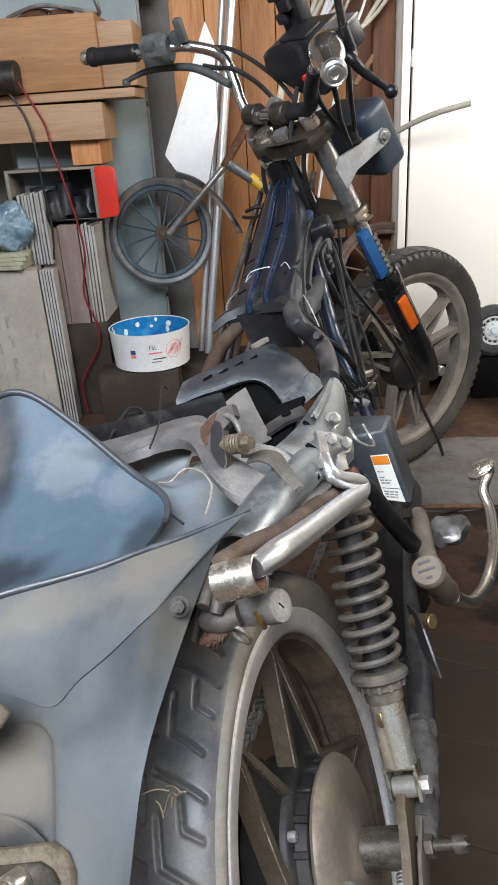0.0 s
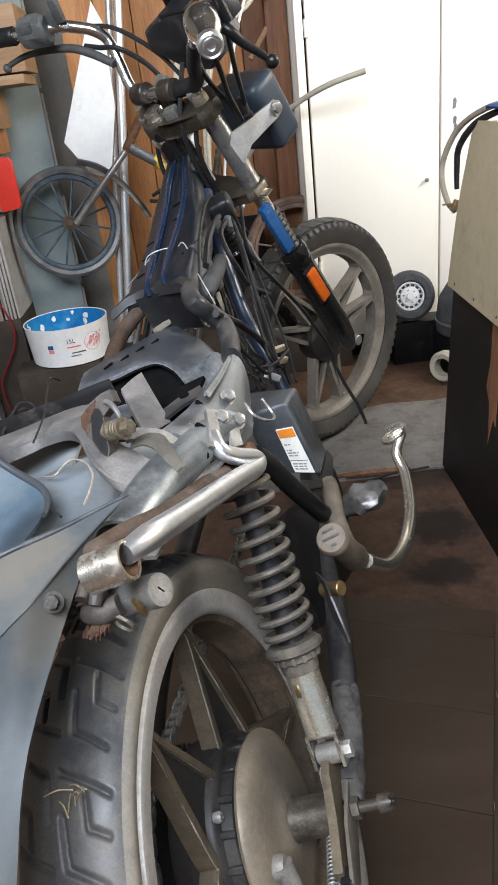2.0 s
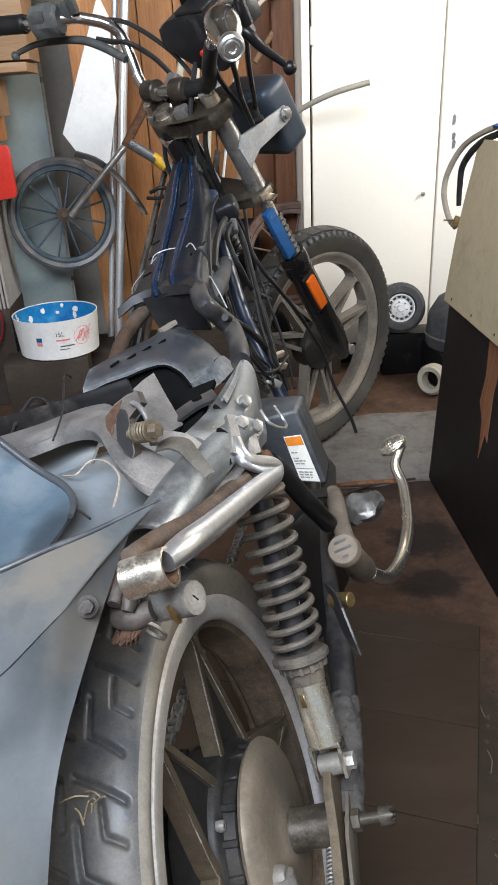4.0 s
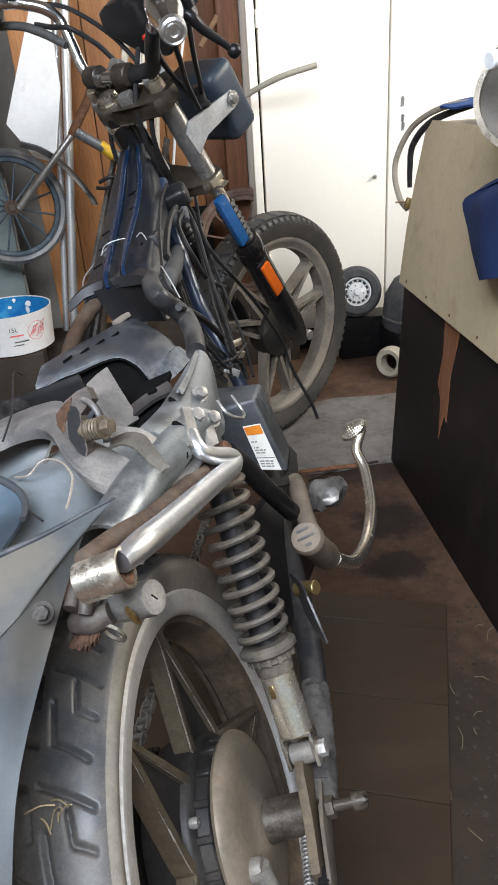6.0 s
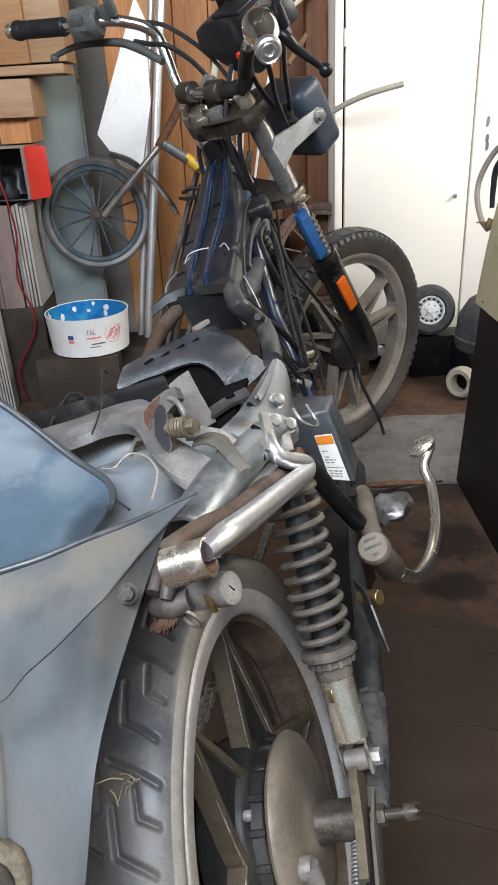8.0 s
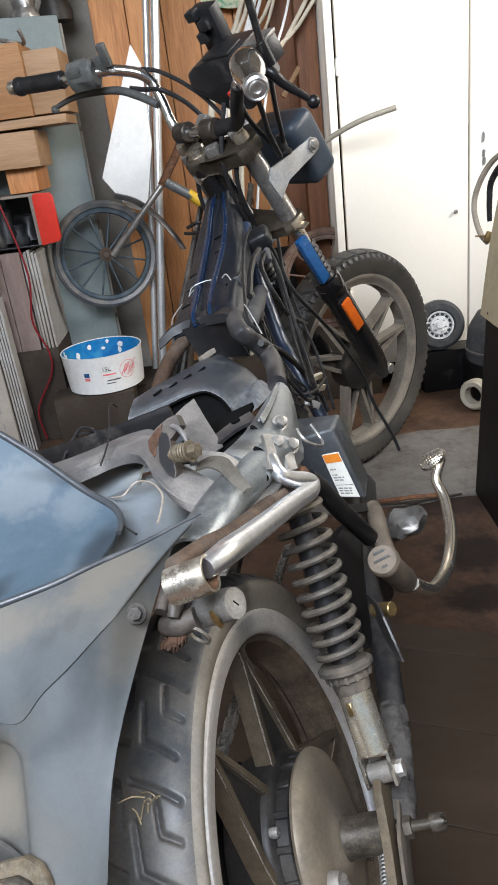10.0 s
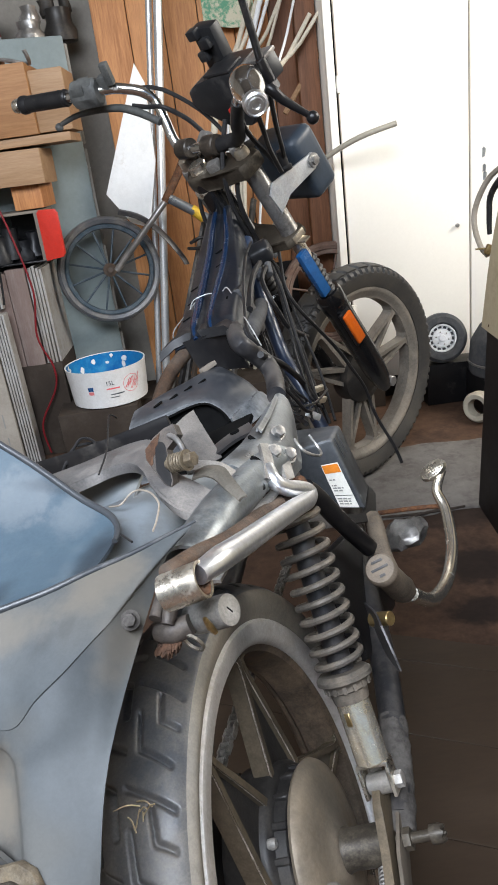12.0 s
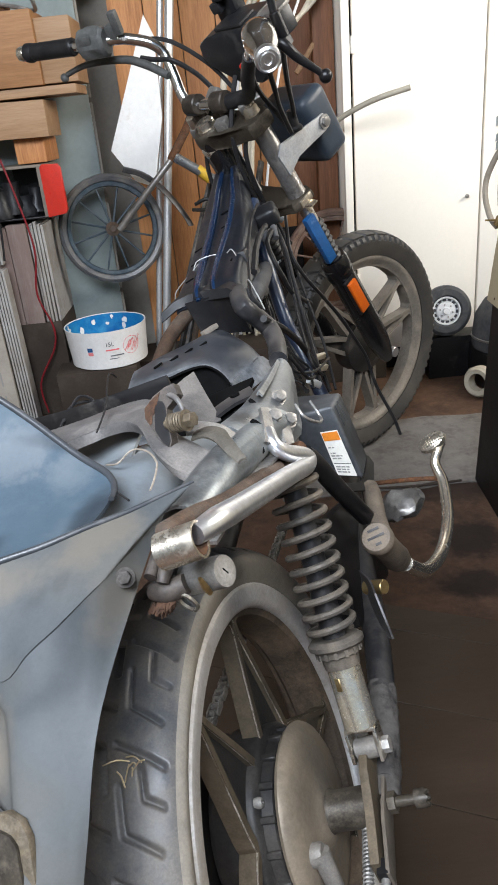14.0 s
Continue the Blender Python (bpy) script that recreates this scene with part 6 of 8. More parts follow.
for a, w in ((30, 0.052), (44, 0.056), (58, 0.060), (70, 0.062), (82, 0.062), (92, 0.058), (100, 0.050), (106, 0.044)):
    ca, sa = math.cos(radians(a)), math.sin(radians(a))
    R = 0.402
    D_ = 0.060 if a < 90 else 0.030
    rows.append([(-w - 0.070, (R - D_ * 0.5) * ca, (R - D_ * 0.5) * sa), (-w - 0.030, (R - D_ * 0.2) * ca, (R - D_ * 0.2) * sa), (-w, R * ca * 0.975, R * sa * 0.975), (-w * 0.5, R * 1.02 * ca, R * 1.02 * sa), (0, R * 1.028 * ca, R * 1.028 * sa), (w * 0.5, R * 1.02 * ca, R * 1.02 * sa), (w, R * ca * 0.975, R * sa * 0.975), (w + 0.012, (R - D_) * ca, (R - D_) * sa)])
sheet(bm, rows, 0.003, n=4)
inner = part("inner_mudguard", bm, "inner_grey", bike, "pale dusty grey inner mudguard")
bm = B()
tube(bm, [(0.015, 0.036, 0.4155), (0.034, 0.023, 0.417), (0.041, 0.034, 0.419), (0.050, 0.035, 0.419), (0.069, 0.017, 0.418), (0.085, -0.008, 0.416), (0.089, -0.021, 0.414), (0.092, -0.039, 0.412), (0.095, -0.055, 0.412)], 0.0009, 6)
part("loose_wire", bm, "copper_wire", inner, "pale bare wire")
bm = B()
tube(bm, [(0.032, -0.003, 0.416), (0.059, -0.040, 0.416), (0.081, -0.065, 0.414)], 0.0010, 6)
part("loose_wire", bm, "rubber_black", inner)
bm = B()
tube(bm, [(-0.056, 0.262, 0.446), (-0.030, 0.205, 0.462), (-0.009, 0.151, 0.460), (0.006, 0.100, 0.450), (0.012, 0.055, 0.442)], 0.0010, 6)
part("loose_wire", bm, "rubber_black", inner)

# raised front lip of the inner mudguard, under the latch arm
top_ = [(-0.15, 0.172, 0.414), (-0.10, 0.166, 0.419), (-0.05, 0.152, 0.421), (-0.02, 0.148, 0.422), (0.005, 0.138, 0.421), (0.026, 0.114, 0.417)]
bm = B()
sheet(bm, [top_, [(x, y - 0.035, z - 0.006) for x, y, z in top_], [(x, y - 0.075, z - 0.016 - 0.5 * max(0, -x - 0.05)) for x, y, z in top_]], 0.003, n=4)
part("front_lip", bm, "inner_grey", inner, "dusty grey raised lip of the inner mudguard")

# broad seat rail: a round-topped pressed channel
RAIL = [(0.128, 0.165, 0.350), (0.1260, 0.105, 0.364), (0.1245, 0.055, 0.374), (0.1205, 0.010, 0.380), (0.1150, -0.030, 0.381), (0.1090, -0.068, 0.381)]
bm = B()
rows = []
for deg in (222, 196, 168, 140, 112, 88, 62, 34, 4, -30, -58):
    ca, sa = math.cos(radians(deg)), math.sin(radians(deg))
    rows.append([(x + 0.0185 * ca, y + 0.003 * ca, z + 0.0185 * sa - 0.1 * 0.0185 * ca) for x, y, z in RAIL])
sheet(bm, rows, 0.003, n=4)
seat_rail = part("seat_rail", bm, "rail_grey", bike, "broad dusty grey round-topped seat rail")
bm = B()
sheet(bm, [[(x + 0.0105, y, z - 0.0165) for x, y, z in RAIL[1:]], [(x + 0.0195, y, z - 0.0195) for x, y, z in RAIL[1:]]], 0.003, n=4)
part("flange", bm, "steel", seat_rail, "folded bright edge")
bm = B()
tube(bm, [(-0.118, -0.12, 0.40), (-0.112, 0.02, 0.388), (-0.105, 0.24, 0.37)], [0.018, 0.018, 0.018], 14)
part("seat_rail", bm, "rail_grey", bike)

# latch plate: a pressed plate with a turned-down lip, its hook, spring and strap
L_UP = [(-0.120, 0.118, 0.452), (-0.037, 0.110, 0.447), (-0.012, 0.131, 0.441), (0.008, 0.148, 0.435), (0.028, 0.146, 0.430), (0.052, 0.108, 0.423), (0.080, 0.058, 0.413), (0.102, 0.036, 0.404), (0.118, 0.028, 0.388)]
L_LOW = [(-0.120, 0.058, 0.446), (-0.018, 0.070, 0.440), (0.003, 0.078, 0.438), (0.025, 0.076, 0.436), (0.040, 0.068, 0.433), (0.055, 0.050, 0.428), (0.074, 0.016, 0.418), (0.094, -0.006, 0.404), (0.112, -0.008, 0.386)]
L_MID = [((a[0] + b[0]) / 2, (a[1] + b[1]) / 2, (a[2] + b[2]) / 2 + 0.003) for a, b in zip(L_UP, L_LOW)]
L_EDGE = [(a[0], a[1] * 0.94 + b[1] * 0.06, a[2] + 0.0015) for a, b in zip(L_LOW, L_UP)]
L_LIP = [(a[0] + 0.001, a[1] - 0.0015, a[2] - 0.009) for a in L_LOW]
bm = B()
sheet(bm, [L_UP, L_MID, L_EDGE, L_LOW, L_LIP], 0.0025, n=4)
latch = part("latch_plate", bm, "latch_grey", bike, "dusty pressed latch plate with a turned lip")
def upright(pts, lift=0.0):
    """Points of the latch hook's slanting face from their x and z."""
    return [Vector((x, 0.050 + 0.8 * (z - 0.45) - lift, z)) for x, z in pts]


def slab(pts, thick, lift=0.0):
    bm = B()
    front = [bm.verts.new(v) for v in upright(pts, lift)]
    back = [bm.verts.new(v + Vector((0.0, thick, -0.6 * thick))) for v in upright(pts, lift)]
    bm.faces.new(front)
    bm.faces.new(back[::-1])
    for k in range(len(pts)):
        bm.faces.new((front[k - 1], back[k - 1], back[k], front[k]))
    bmesh.ops.recalc_face_normals(bm, faces=bm.faces)
    return bm


hook = part("latch_hook", slab([(0.0699, 0.4466), (0.0807, 0.4522), (0.0927, 0.4551), (0.1022, 0.4553), (0.1041, 0.4468), (0.0984, 0.4435), (0.0910, 0.4399), (0.0901, 0.4302), (0.0899, 0.4171), (0.0862, 0.4126), (0.0808, 0.4177), (0.0742, 0.4295), (0.0685, 0.4391)], 0.009), "hook_dark", latch, "worn upright latch hook")
part("rust_patch", slab([(0.0694, 0.4400), (0.0703, 0.4462), (0.0760, 0.4493), (0.0815, 0.4515), (0.0880, 0.4532), (0.0850, 0.4490), (0.0835, 0.4460), (0.0800, 0.4440), (0.0790, 0.4405), (0.0762, 0.4390), (0.0750, 0.4345), (0.0725, 0.4335)], 0.0006, 0.0006), "rust_flake", hook, "rusted face of the hook")
part("dark_lower_face", slab([(0.0810, 0.4455), (0.0850, 0.4478), (0.0890, 0.4462), (0.0905, 0.4420), (0.0890, 0.4300), (0.0886, 0.4180), (0.0858, 0.4145), (0.0815, 0.4185), (0.0765, 0.4285), (0.0785, 0.4380)], 0.0006, 0.0006), "black", hook, "near-black lower face of the hook")
bm = B()
tube(bm, [(0.0765, 0.064, 0.442), (0.0854, 0.0589, 0.446), (0.0966, 0.0489, 0.448), (0.1050, 0.0385, 0.446), (0.1085, 0.0330, 0.440), (0.1085, 0.0300, 0.432)], [0.0021, 0.0023, 0.0024, 0.0024, 0.0022, 0.0018], 10)
part("latch_loop", bm, "latch_grey", latch)
bm = B()
p0, ax = Vector((0.0950, 0.0290, 0.4300)), Vector((0.80, -0.25, -0.06)).normalized()
o1 = ax.orthogonal().normalized()
o2 = ax.cross(o1)
tube(bm, [p0 + ax * (0.015 * k / 130) + (o1 * math.cos(k * 0.26) + o2 * math.sin(k * 0.26)) * 0.0072 for k in range(131)], 0.0013, 6, n=1)
part("latch_spring", bm, "brass_dull", latch, "dusty yellowed coil spring on the latch bolt")
bm = B()
cyl(bm, p0 - ax * 0.006, p0 + ax * 0.018, 0.0042, 14)
lathe(bm, [(0, 0), (0.0092, 0), (0.0092, 0.0016), (0, 0.0016)], along(p0 + ax * 0.0155, ax), 24)
hexagon(bm, p0 + ax * 0.0170, ax, 0.0064, 0.0075)
part("latch_bolt", bm, "brass_dull", latch, "yellowed hex bolt")
bm = B()
sheet(bm, [[(0.106, 0.041, 0.413), (0.116, 0.045, 0.411), (0.130, 0.038, 0.4065), (0.140, 0.020, 0.401), (0.155, -0.008, 0.392)], [(0.106, 0.033, 0.4135), (0.116, 0.036, 0.4120), (0.127, 0.030, 0.4070), (0.137, 0.014, 0.4015), (0.151, -0.009, 0.3925)], [(0.105, 0.025, 0.412), (0.115, 0.027, 0.410), (0.124, 0.022, 0.4055), (0.133, 0.009, 0.400), (0.147, -0.010, 0.391)]], 0.0022, n=4)
part("latch_strap", bm, "strap_pale", latch, "pale yellowed steel strap over the rail")

# air box between the rails: an angular roof with slots and an arched dark mouth
AIR = [[(-0.12, 0.385, 0.395), (-0.085, 0.392, 0.396), (-0.058, 0.398, 0.393), (-0.034, 0.408, 0.391), (-0.012, 0.422, 0.383), (0.006, 0.416, 0.366), (0.016, 0.402, 0.350)],
       [(-0.12, 0.390, 0.402), (-0.085, 0.398, 0.403), (-0.058, 0.406, 0.400), (-0.034, 0.418, 0.397), (-0.010, 0.434, 0.388), (0.010, 0.430, 0.370), (0.022, 0.420, 0.351)],
       [(-0.12, 0.420, 0.411), (-0.088, 0.440, 0.411), (-0.060, 0.470, 0.406), (-0.034, 0.510, 0.401), (-0.006, 0.500, 0.391), (0.018, 0.475, 0.371), (0.032, 0.455, 0.349)],
       [(-0.12, 0.440, 0.413), (-0.090, 0.470, 0.412), (-0.060, 0.520, 0.405), (-0.030, 0.579, 0.397), (-0.002, 0.548, 0.385), (0.022, 0.525, 0.364), (0.036, 0.500, 0.346)],
       [(-0.12, 0.450, 0.395), (-0.090, 0.482, 0.396), (-0.060, 0.535, 0.388), (-0.030, 0.592, 0.380), (0.000, 0.560, 0.370), (0.026, 0.535, 0.348), (0.040, 0.508, 0.330)]]
bm = B()
sheet(bm, AIR, 0.003, n=3)
airbox = part("air_box", bm, "plastic_grey", bike, "dusty dark grey air box with vent slots", angle=30)
# near-black sheet in place of the shade inside the mouth
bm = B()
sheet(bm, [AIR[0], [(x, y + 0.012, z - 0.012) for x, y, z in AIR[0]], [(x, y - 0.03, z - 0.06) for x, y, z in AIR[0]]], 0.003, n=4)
part("mouth_shade_sheet", bm, "hole_shade", airbox, "near-black sheet painted as the shade inside the mouth")
bm = B()
sheet(bm, [[(0.018, 0.404, 0.351), (0.034, 0.455, 0.350), (0.038, 0.500, 0.346), (0.040, 0.515, 0.340)], [(0.022, 0.385, 0.330), (0.042, 0.445, 0.325), (0.048, 0.500, 0.320), (0.048, 0.525, 0.315)]], 0.003, n=4)
part("side_wall", bm, "plastic_grey", airbox)
bm = B()
sheet(bm, [[(-0.11, 0.355, 0.372), (-0.05, 0.352, 0.368), (0.0, 0.345, 0.360), (0.03, 0.375, 0.348)], [(-0.11, 0.33, 0.368), (-0.05, 0.325, 0.362), (0.01, 0.318, 0.352), (0.045, 0.360, 0.338)], [(-0.11, 0.32, 0.34), (-0.05, 0.315, 0.335), (0.01, 0.31, 0.325), (0.05, 0.35, 0.315)]], 0.003, n=4)
part("mouth_sill", bm, "plastic_grey", airbox)
for k, (x, y, z) in enumerate(((-0.078, 0.425, 0.410), (-0.060, 0.445, 0.4062), (-0.044, 0.468, 0.4035), (-0.028, 0.490, 0.400))):
    bm = B()
    box(bm, (0.005, 0.015, 0.003), Matrix.Translation((x, y, z - 0.0008)) @ Matrix.Rotation(-0.12, 4, "Y") @ Matrix.Rotation(-0.95, 4, "Z"), bevel=0.001, seg=1)
    part("vent_slot", bm, "hole_shade", airbox)
bm = B()
box(bm, (0.030, 0.012, 0.008), Matrix.Translation((-0.034, 0.560, 0.4035)) @ Matrix.Rotation(0.9, 4, "Z"), bevel=0.002)
part("foam_piece", bm, "cardboard", airbox)
bm = B()
sheet(bm, [[(0.006, 0.258, 0.408), (0.014, 0.276, 0.409), (0.022, 0.294, 0.408)], [(0.024, 0.218, 0.390), (0.030, 0.240, 0.389), (0.036, 0.262, 0.384)], [(0.044, 0.176, 0.368), (0.048, 0.202, 0.364), (0.051, 0.230, 0.357)]], 0.005, n=1)
part("cover_plate", bm, "latch_grey", bike, "pale dusty cover plate")
bm = B()
sheet(bm, [[(-0.150, 0.196, 0.452), (-0.060, 0.172, 0.446), (0.050, 0.164, 0.440)], [(-0.150, 0.192, 0.454), (-0.060, 0.168, 0.448), (0.050, 0.160, 0.442)], [(-0.150, 0.186, 0.430), (-0.060, 0.162, 0.424), (0.050, 0.154, 0.418)]], 0.004, n=3)
part("cross_bar", bm, "black", bike, "black seat-tray edge across the frame")
# tray in near-black: the well's shade put into its colour
bm = B()
box(bm, (0.10, 0.20, 0.006), Matrix.Translation((0.02, 0.24, 0.352)) @ Matrix.Rotation(radians(4), 4, "X"), bevel=0.001)
part("battery_tray", bm, "hole_shade", bike)
bm = B()
sheet(bm, [[(0.030, 0.2535, 0.365), (0.054, 0.273, 0.367), (0.0775, 0.292, 0.365)], [(0.038, 0.241, 0.366), (0.061, 0.260, 0.368), (0.084, 0.277, 0.365)], [(0.045, 0.227, 0.363), (0.068, 0.246, 0.365), (0.0905, 0.261, 0.362)]], 0.004, n=3)
stay = part("battery_stay", bm, "tube_dusty", bike, "dusty dark grey stay across the battery well")
bm = B()
plate(bm, [(0.006 * math.cos(a), 0.0045 * math.sin(a)) for a in [2 * math.pi * k / 14 for k in range(14)]], 0.003, Matrix.Translation((0.066, 0.264, 0.3690)))
part("bolt_hole", bm, "hole_shade", stay)
for pts in ([(-0.09, 0.17, 0.44), (-0.07, 0.19, 0.455), (-0.05, 0.18, 0.445), (-0.06, 0.165, 0.43), (-0.085, 0.175, 0.437)], [(-0.10, 0.16, 0.43), (-0.08, 0.185, 0.45), (-0.055, 0.20, 0.44)]):
    bm = B()
    tube(bm, pts, 0.0016, 6)
    part("loose_wire", bm, "rubber_black", bike)

# side case: its rear face carries the caution label
def case_point(u, v, lift=0.0):
    """A point of the case's rear face: u across from its inner edge, v down from its top, both 0 to 1."""
    x = (0.1115 + 0.0365 * u) * (1 - v) + (0.104 + 0.041 * u) * v
    z = (0.2945 - 0.0035 * u) * (1 - v) + (0.203 - 0.019 * u) * v
    return Vector((x, 0.330 - lift, z))


bm = B()
rear_ = [case_point(-0.5, 0), case_point(1, 0), case_point(1, 1), case_point(-0.5, 1)]
fore_ = [Vector((0.060, 0.452, 0.288)), Vector((0.1395, 0.440, 0.268)), Vector((0.1385, 0.425, 0.168)), Vector((0.060, 0.440, 0.190))]
lo, hi = [bm.verts.new(p) for p in rear_], [bm.verts.new(p) for p in fore_]
bm.faces.new(lo)
bm.faces.new(hi[::-1])
for k in range(4):
    bm.faces.new((lo[k], hi[k], hi[(k + 1) % 4], lo[(k + 1) % 4]))
bmesh.ops.recalc_face_normals(bm, faces=bm.faces[:])
bmesh.ops.bevel(bm, geom=bm.edges[:], offset=0.006, segments=3, affect="EDGES", profile=0.6)
case = part("tool_case", bm, "case_grey", bike, "dark grey plastic side case")
for x0, y0, z0 in ((0.1462, 0.350, 0.2905), (0.1440, 0.382, 0.2840)):
    bm = B()
    box(bm, (0.0012, 0.0016, 0.030), Matrix.Translation((x0 + 0.0008, y0, z0 - 0.022)))
    part("moulded_ridge", bm, "lip_grey", case)


def label_quad(name, u0, u1, v0, v1, lift, material, parent):
    """A thin patch on the case's rear face, within the label."""
    bm = B()
    V = [case_point(0.28 + 0.56 * u, 0.31 + 0.66 * v, lift) for u, v in ((u0, v0), (u1, v0), (u1, v1), (u0, v1))]
    lo = [bm.verts.new(p) for p in V]
    hi = [bm.verts.new(p - Vector((0, 0.0005, 0))) for p in V]
    bm.faces.new(lo[::-1])
    bm.faces.new(hi)
    for k in range(4):
        bm.faces.new((lo[k], lo[(k + 1) % 4], hi[(k + 1) % 4], hi[k]))
    return part(name, bm, material, parent)


sticker = label_quad("caution_label", 0, 1, 0, 1, 0.0006, "label", case)
label_quad("label_head", 0.04, 0.96, 0.02, 0.20, 0.0013, "label_orange", sticker)
rnd = random.Random(4)
for v, words in ((0.34, (0.16, 0.12)), (0.47, (0.06, 0.16)), (0.53, (0.20, 0.18, 0.10)), (0.59, (0.22, 0.20)), (0.78, (0.24, 0.20, 0.16)), (0.84, (0.20, 0.22, 0.12)), (0.90, (0.18, 0.24, 0.1))):
    u = 0.10
    for w_ in words:
        label_quad("text_bar", u, u + w_, v, v + 0.028, 0.0013, "ink_faint", sticker)
        u += w_ + 0.05
label_quad("label_rule", 0.04, 0.96, 0.715, 0.722, 0.0013, "ink", sticker)

# foot peg, kick starter and brackets on the right side
bm = B()
PEG0, PEG1 = Vector((0.183, 0.123, 0.216)), Vector((0.178, 0.205, 0.112))
d = (PEG1 - PEG0).normalized()
lathe(bm, [(0, 0), (0.0145, 0), (0.0165, 0.003), (0.0165, 0.010), (0.0140, 0.013), (0.0145, 0.070), (0.0150, 0.074), (0.0135, 0.084), (0, 0.086)], along(PEG0, d), 28)
peg = part("foot_peg", bm, "peg_rubber", bike, "folded grey rubber foot peg")
for k, w in enumerate((0.006, 0.018, 0.012)):
    bm = B()
    box(bm, (w, 0.0025, 0.001), along(PEG0 - d * 0.0004, -d, (1, 0.2, 0)) @ Matrix.Translation((0.0, (0.008, 0.0, -0.008)[k] * -1, 0)))
    part("text_bar", bm, "tube_dusty", peg)
bm = B()
tube(bm, [(0.170, 0.235, 0.105), (0.174, 0.30, 0.045), (0.186, 0.385, 0.012), (0.200, 0.46, 0.016), (0.206, 0.520, 0.042), (0.203, 0.545, 0.066), (0.214, 0.556, 0.082), (0.222, 0.566, 0.088)], [0.009, 0.0095, 0.0095, 0.009, 0.0085, 0.008, 0.0075, 0.007], 14, n=6)
kick = part("kick_starter", bm, "chrome_kick", bike, "curved chromed kick starter lever")
bm = B()
pm = along((0.210, 0.566, 0.092), (-0.2, -0.5, 0.85), (1, 0.1, 0.2))
lathe(bm, [(0, -0.006), (0.016, -0.005), (0.019, 0.0), (0.0175, 0.006), (0.010, 0.010), (0, 0.011)], pm @ Matrix.Diagonal((1.25, 0.8, 1, 1)), 24)
for i in range(-5, 6):
    for j in range(-3, 4):
        if (i / 5.5) ** 2 + (j / 3.6) ** 2 < 1:
            h = 0.0105 - 0.005 * ((i / 5.5) ** 2 + (j / 3.6) ** 2)
            box(bm, (0.0028, 0.0028, 0.0025), pm @ Matrix.Translation((i * 0.0040, j * 0.0038, h)) @ Matrix.Rotation(0.78, 4, "Z"))
part("pedal_pad", bm, "chrome_old", kick, "knurled metal pedal pad")
bm = B()
tube(bm, [(0.146, 0.335, 0.168), (0.150, 0.31, 0.164), (0.158, 0.25, 0.158), (0.166, 0.21, 0.13)], [0.010, 0.0115, 0.011, 0.010], 10)
part("peg_bracket", bm, "peg_rubber", bike, "scratched grey peg bracket")
bm = B()
tube(bm, [(0.138, 0.175, 0.305), (0.140, 0.190, 0.284), (0.142, 0.217, 0.234), (0.145, 0.256, 0.170)], 0.0108, 16)
part("peg_stay", bm, "black", bike, "black stay tube")
bm = B()
sheet(bm, [[(0.122, 0.282, 0.218), (0.132, 0.290, 0.205), (0.140, 0.340, 0.178), (0.135, 0.446, 0.163)], [(0.128, 0.275, 0.205), (0.138, 0.290, 0.190), (0.147, 0.345, 0.162), (0.142, 0.43, 0.155)]], 0.003, n=4)
part("case_flap", bm, "rubber_black", bike, "black rubber flap")
bm = B()
cyl(bm, (0.152, 0.115, 0.168), (0.174, 0.104, 0.170), 0.0075, 16)
part("peg_bush", bm, "brass", bike, "brassy bush")
bm = B()
sheet(bm, [[(0.150, 0.13, 0.18), (0.165, 0.10, 0.185), (0.172, 0.075, 0.185)], [(0.158, 0.09, 0.150), (0.170, 0.07, 0.160), (0.176, 0.055, 0.165)], [(0.175, 0.043, 0.155), (0.178, 0.040, 0.156), (0.180, 0.038, 0.158)]], 0.002, n=4)
part("heat_shield", bm, "tube_dusty", bike, "bent bright metal tab")
bm = B()
box(bm, (0.02, 0.22, 0.13), Matrix.Translation((0.095, 0.30, 0.10)) @ Matrix.Rotation(radians(-20), 4, "X"), bevel=0.006)
part("pivot_plate", bm, "black", bike, "dark swing arm pivot plate")

# engine mount lump and rods low down
bm = B()
bmesh.ops.create_icosphere(bm, subdivisions=3, radius=0.030, matrix=Matrix.Translation((0.130, 0.515, 0.030)) @ Matrix.Diagonal((1.25, 1.1, 0.8, 1)))
for v in bm.verts:
    n_ = (v.co - Vector((0.130, 0.515, 0.030))).normalized()
    v.co += n_ * (0.012 * noise.noise(v.co * 45) + 0.006 * noise.noise(v.co * 140))
part("mount_lump", bm, "steel_dark", bike, "crusted grey engine mount casting")
bm = B()
tube(bm, [(0.10, 0.56, 0.06), (0.16, 0.55, 0.05), (0.205, 0.55, 0.035)], 0.004, 8)
part("shaft", bm, "rust", bike)

# rear mudguard: a deep channel whose flap hangs behind the tyre
far = [(-0.11, 0.028, 0.532), (-0.08, 0.033, 0.537), (-0.055, 0.034, 0.525), (-0.02, 0.021, 0.488), (0.020, -0.002, 0.445), (0.045, -0.018, 0.427), (0.055, -0.030, 0.419)]
deep = [(-0.11, -0.10, 0.43), (-0.08, -0.10, 0.43), (-0.04, -0.10, 0.43), (0.0, -0.10, 0.425), (0.030, -0.10, 0.42), (0.050, -0.095, 0.417), (0.060, -0.090, 0.416)]
mid_ = [(-0.11, -0.02, 0.475), (-0.08, -0.02, 0.48), (-0.05, -0.02, 0.472), (-0.015, -0.030, 0.447), (0.022, -0.042, 0.426), (0.048, -0.052, 0.418), (0.0605, -0.060, 0.416)]
bm = B()
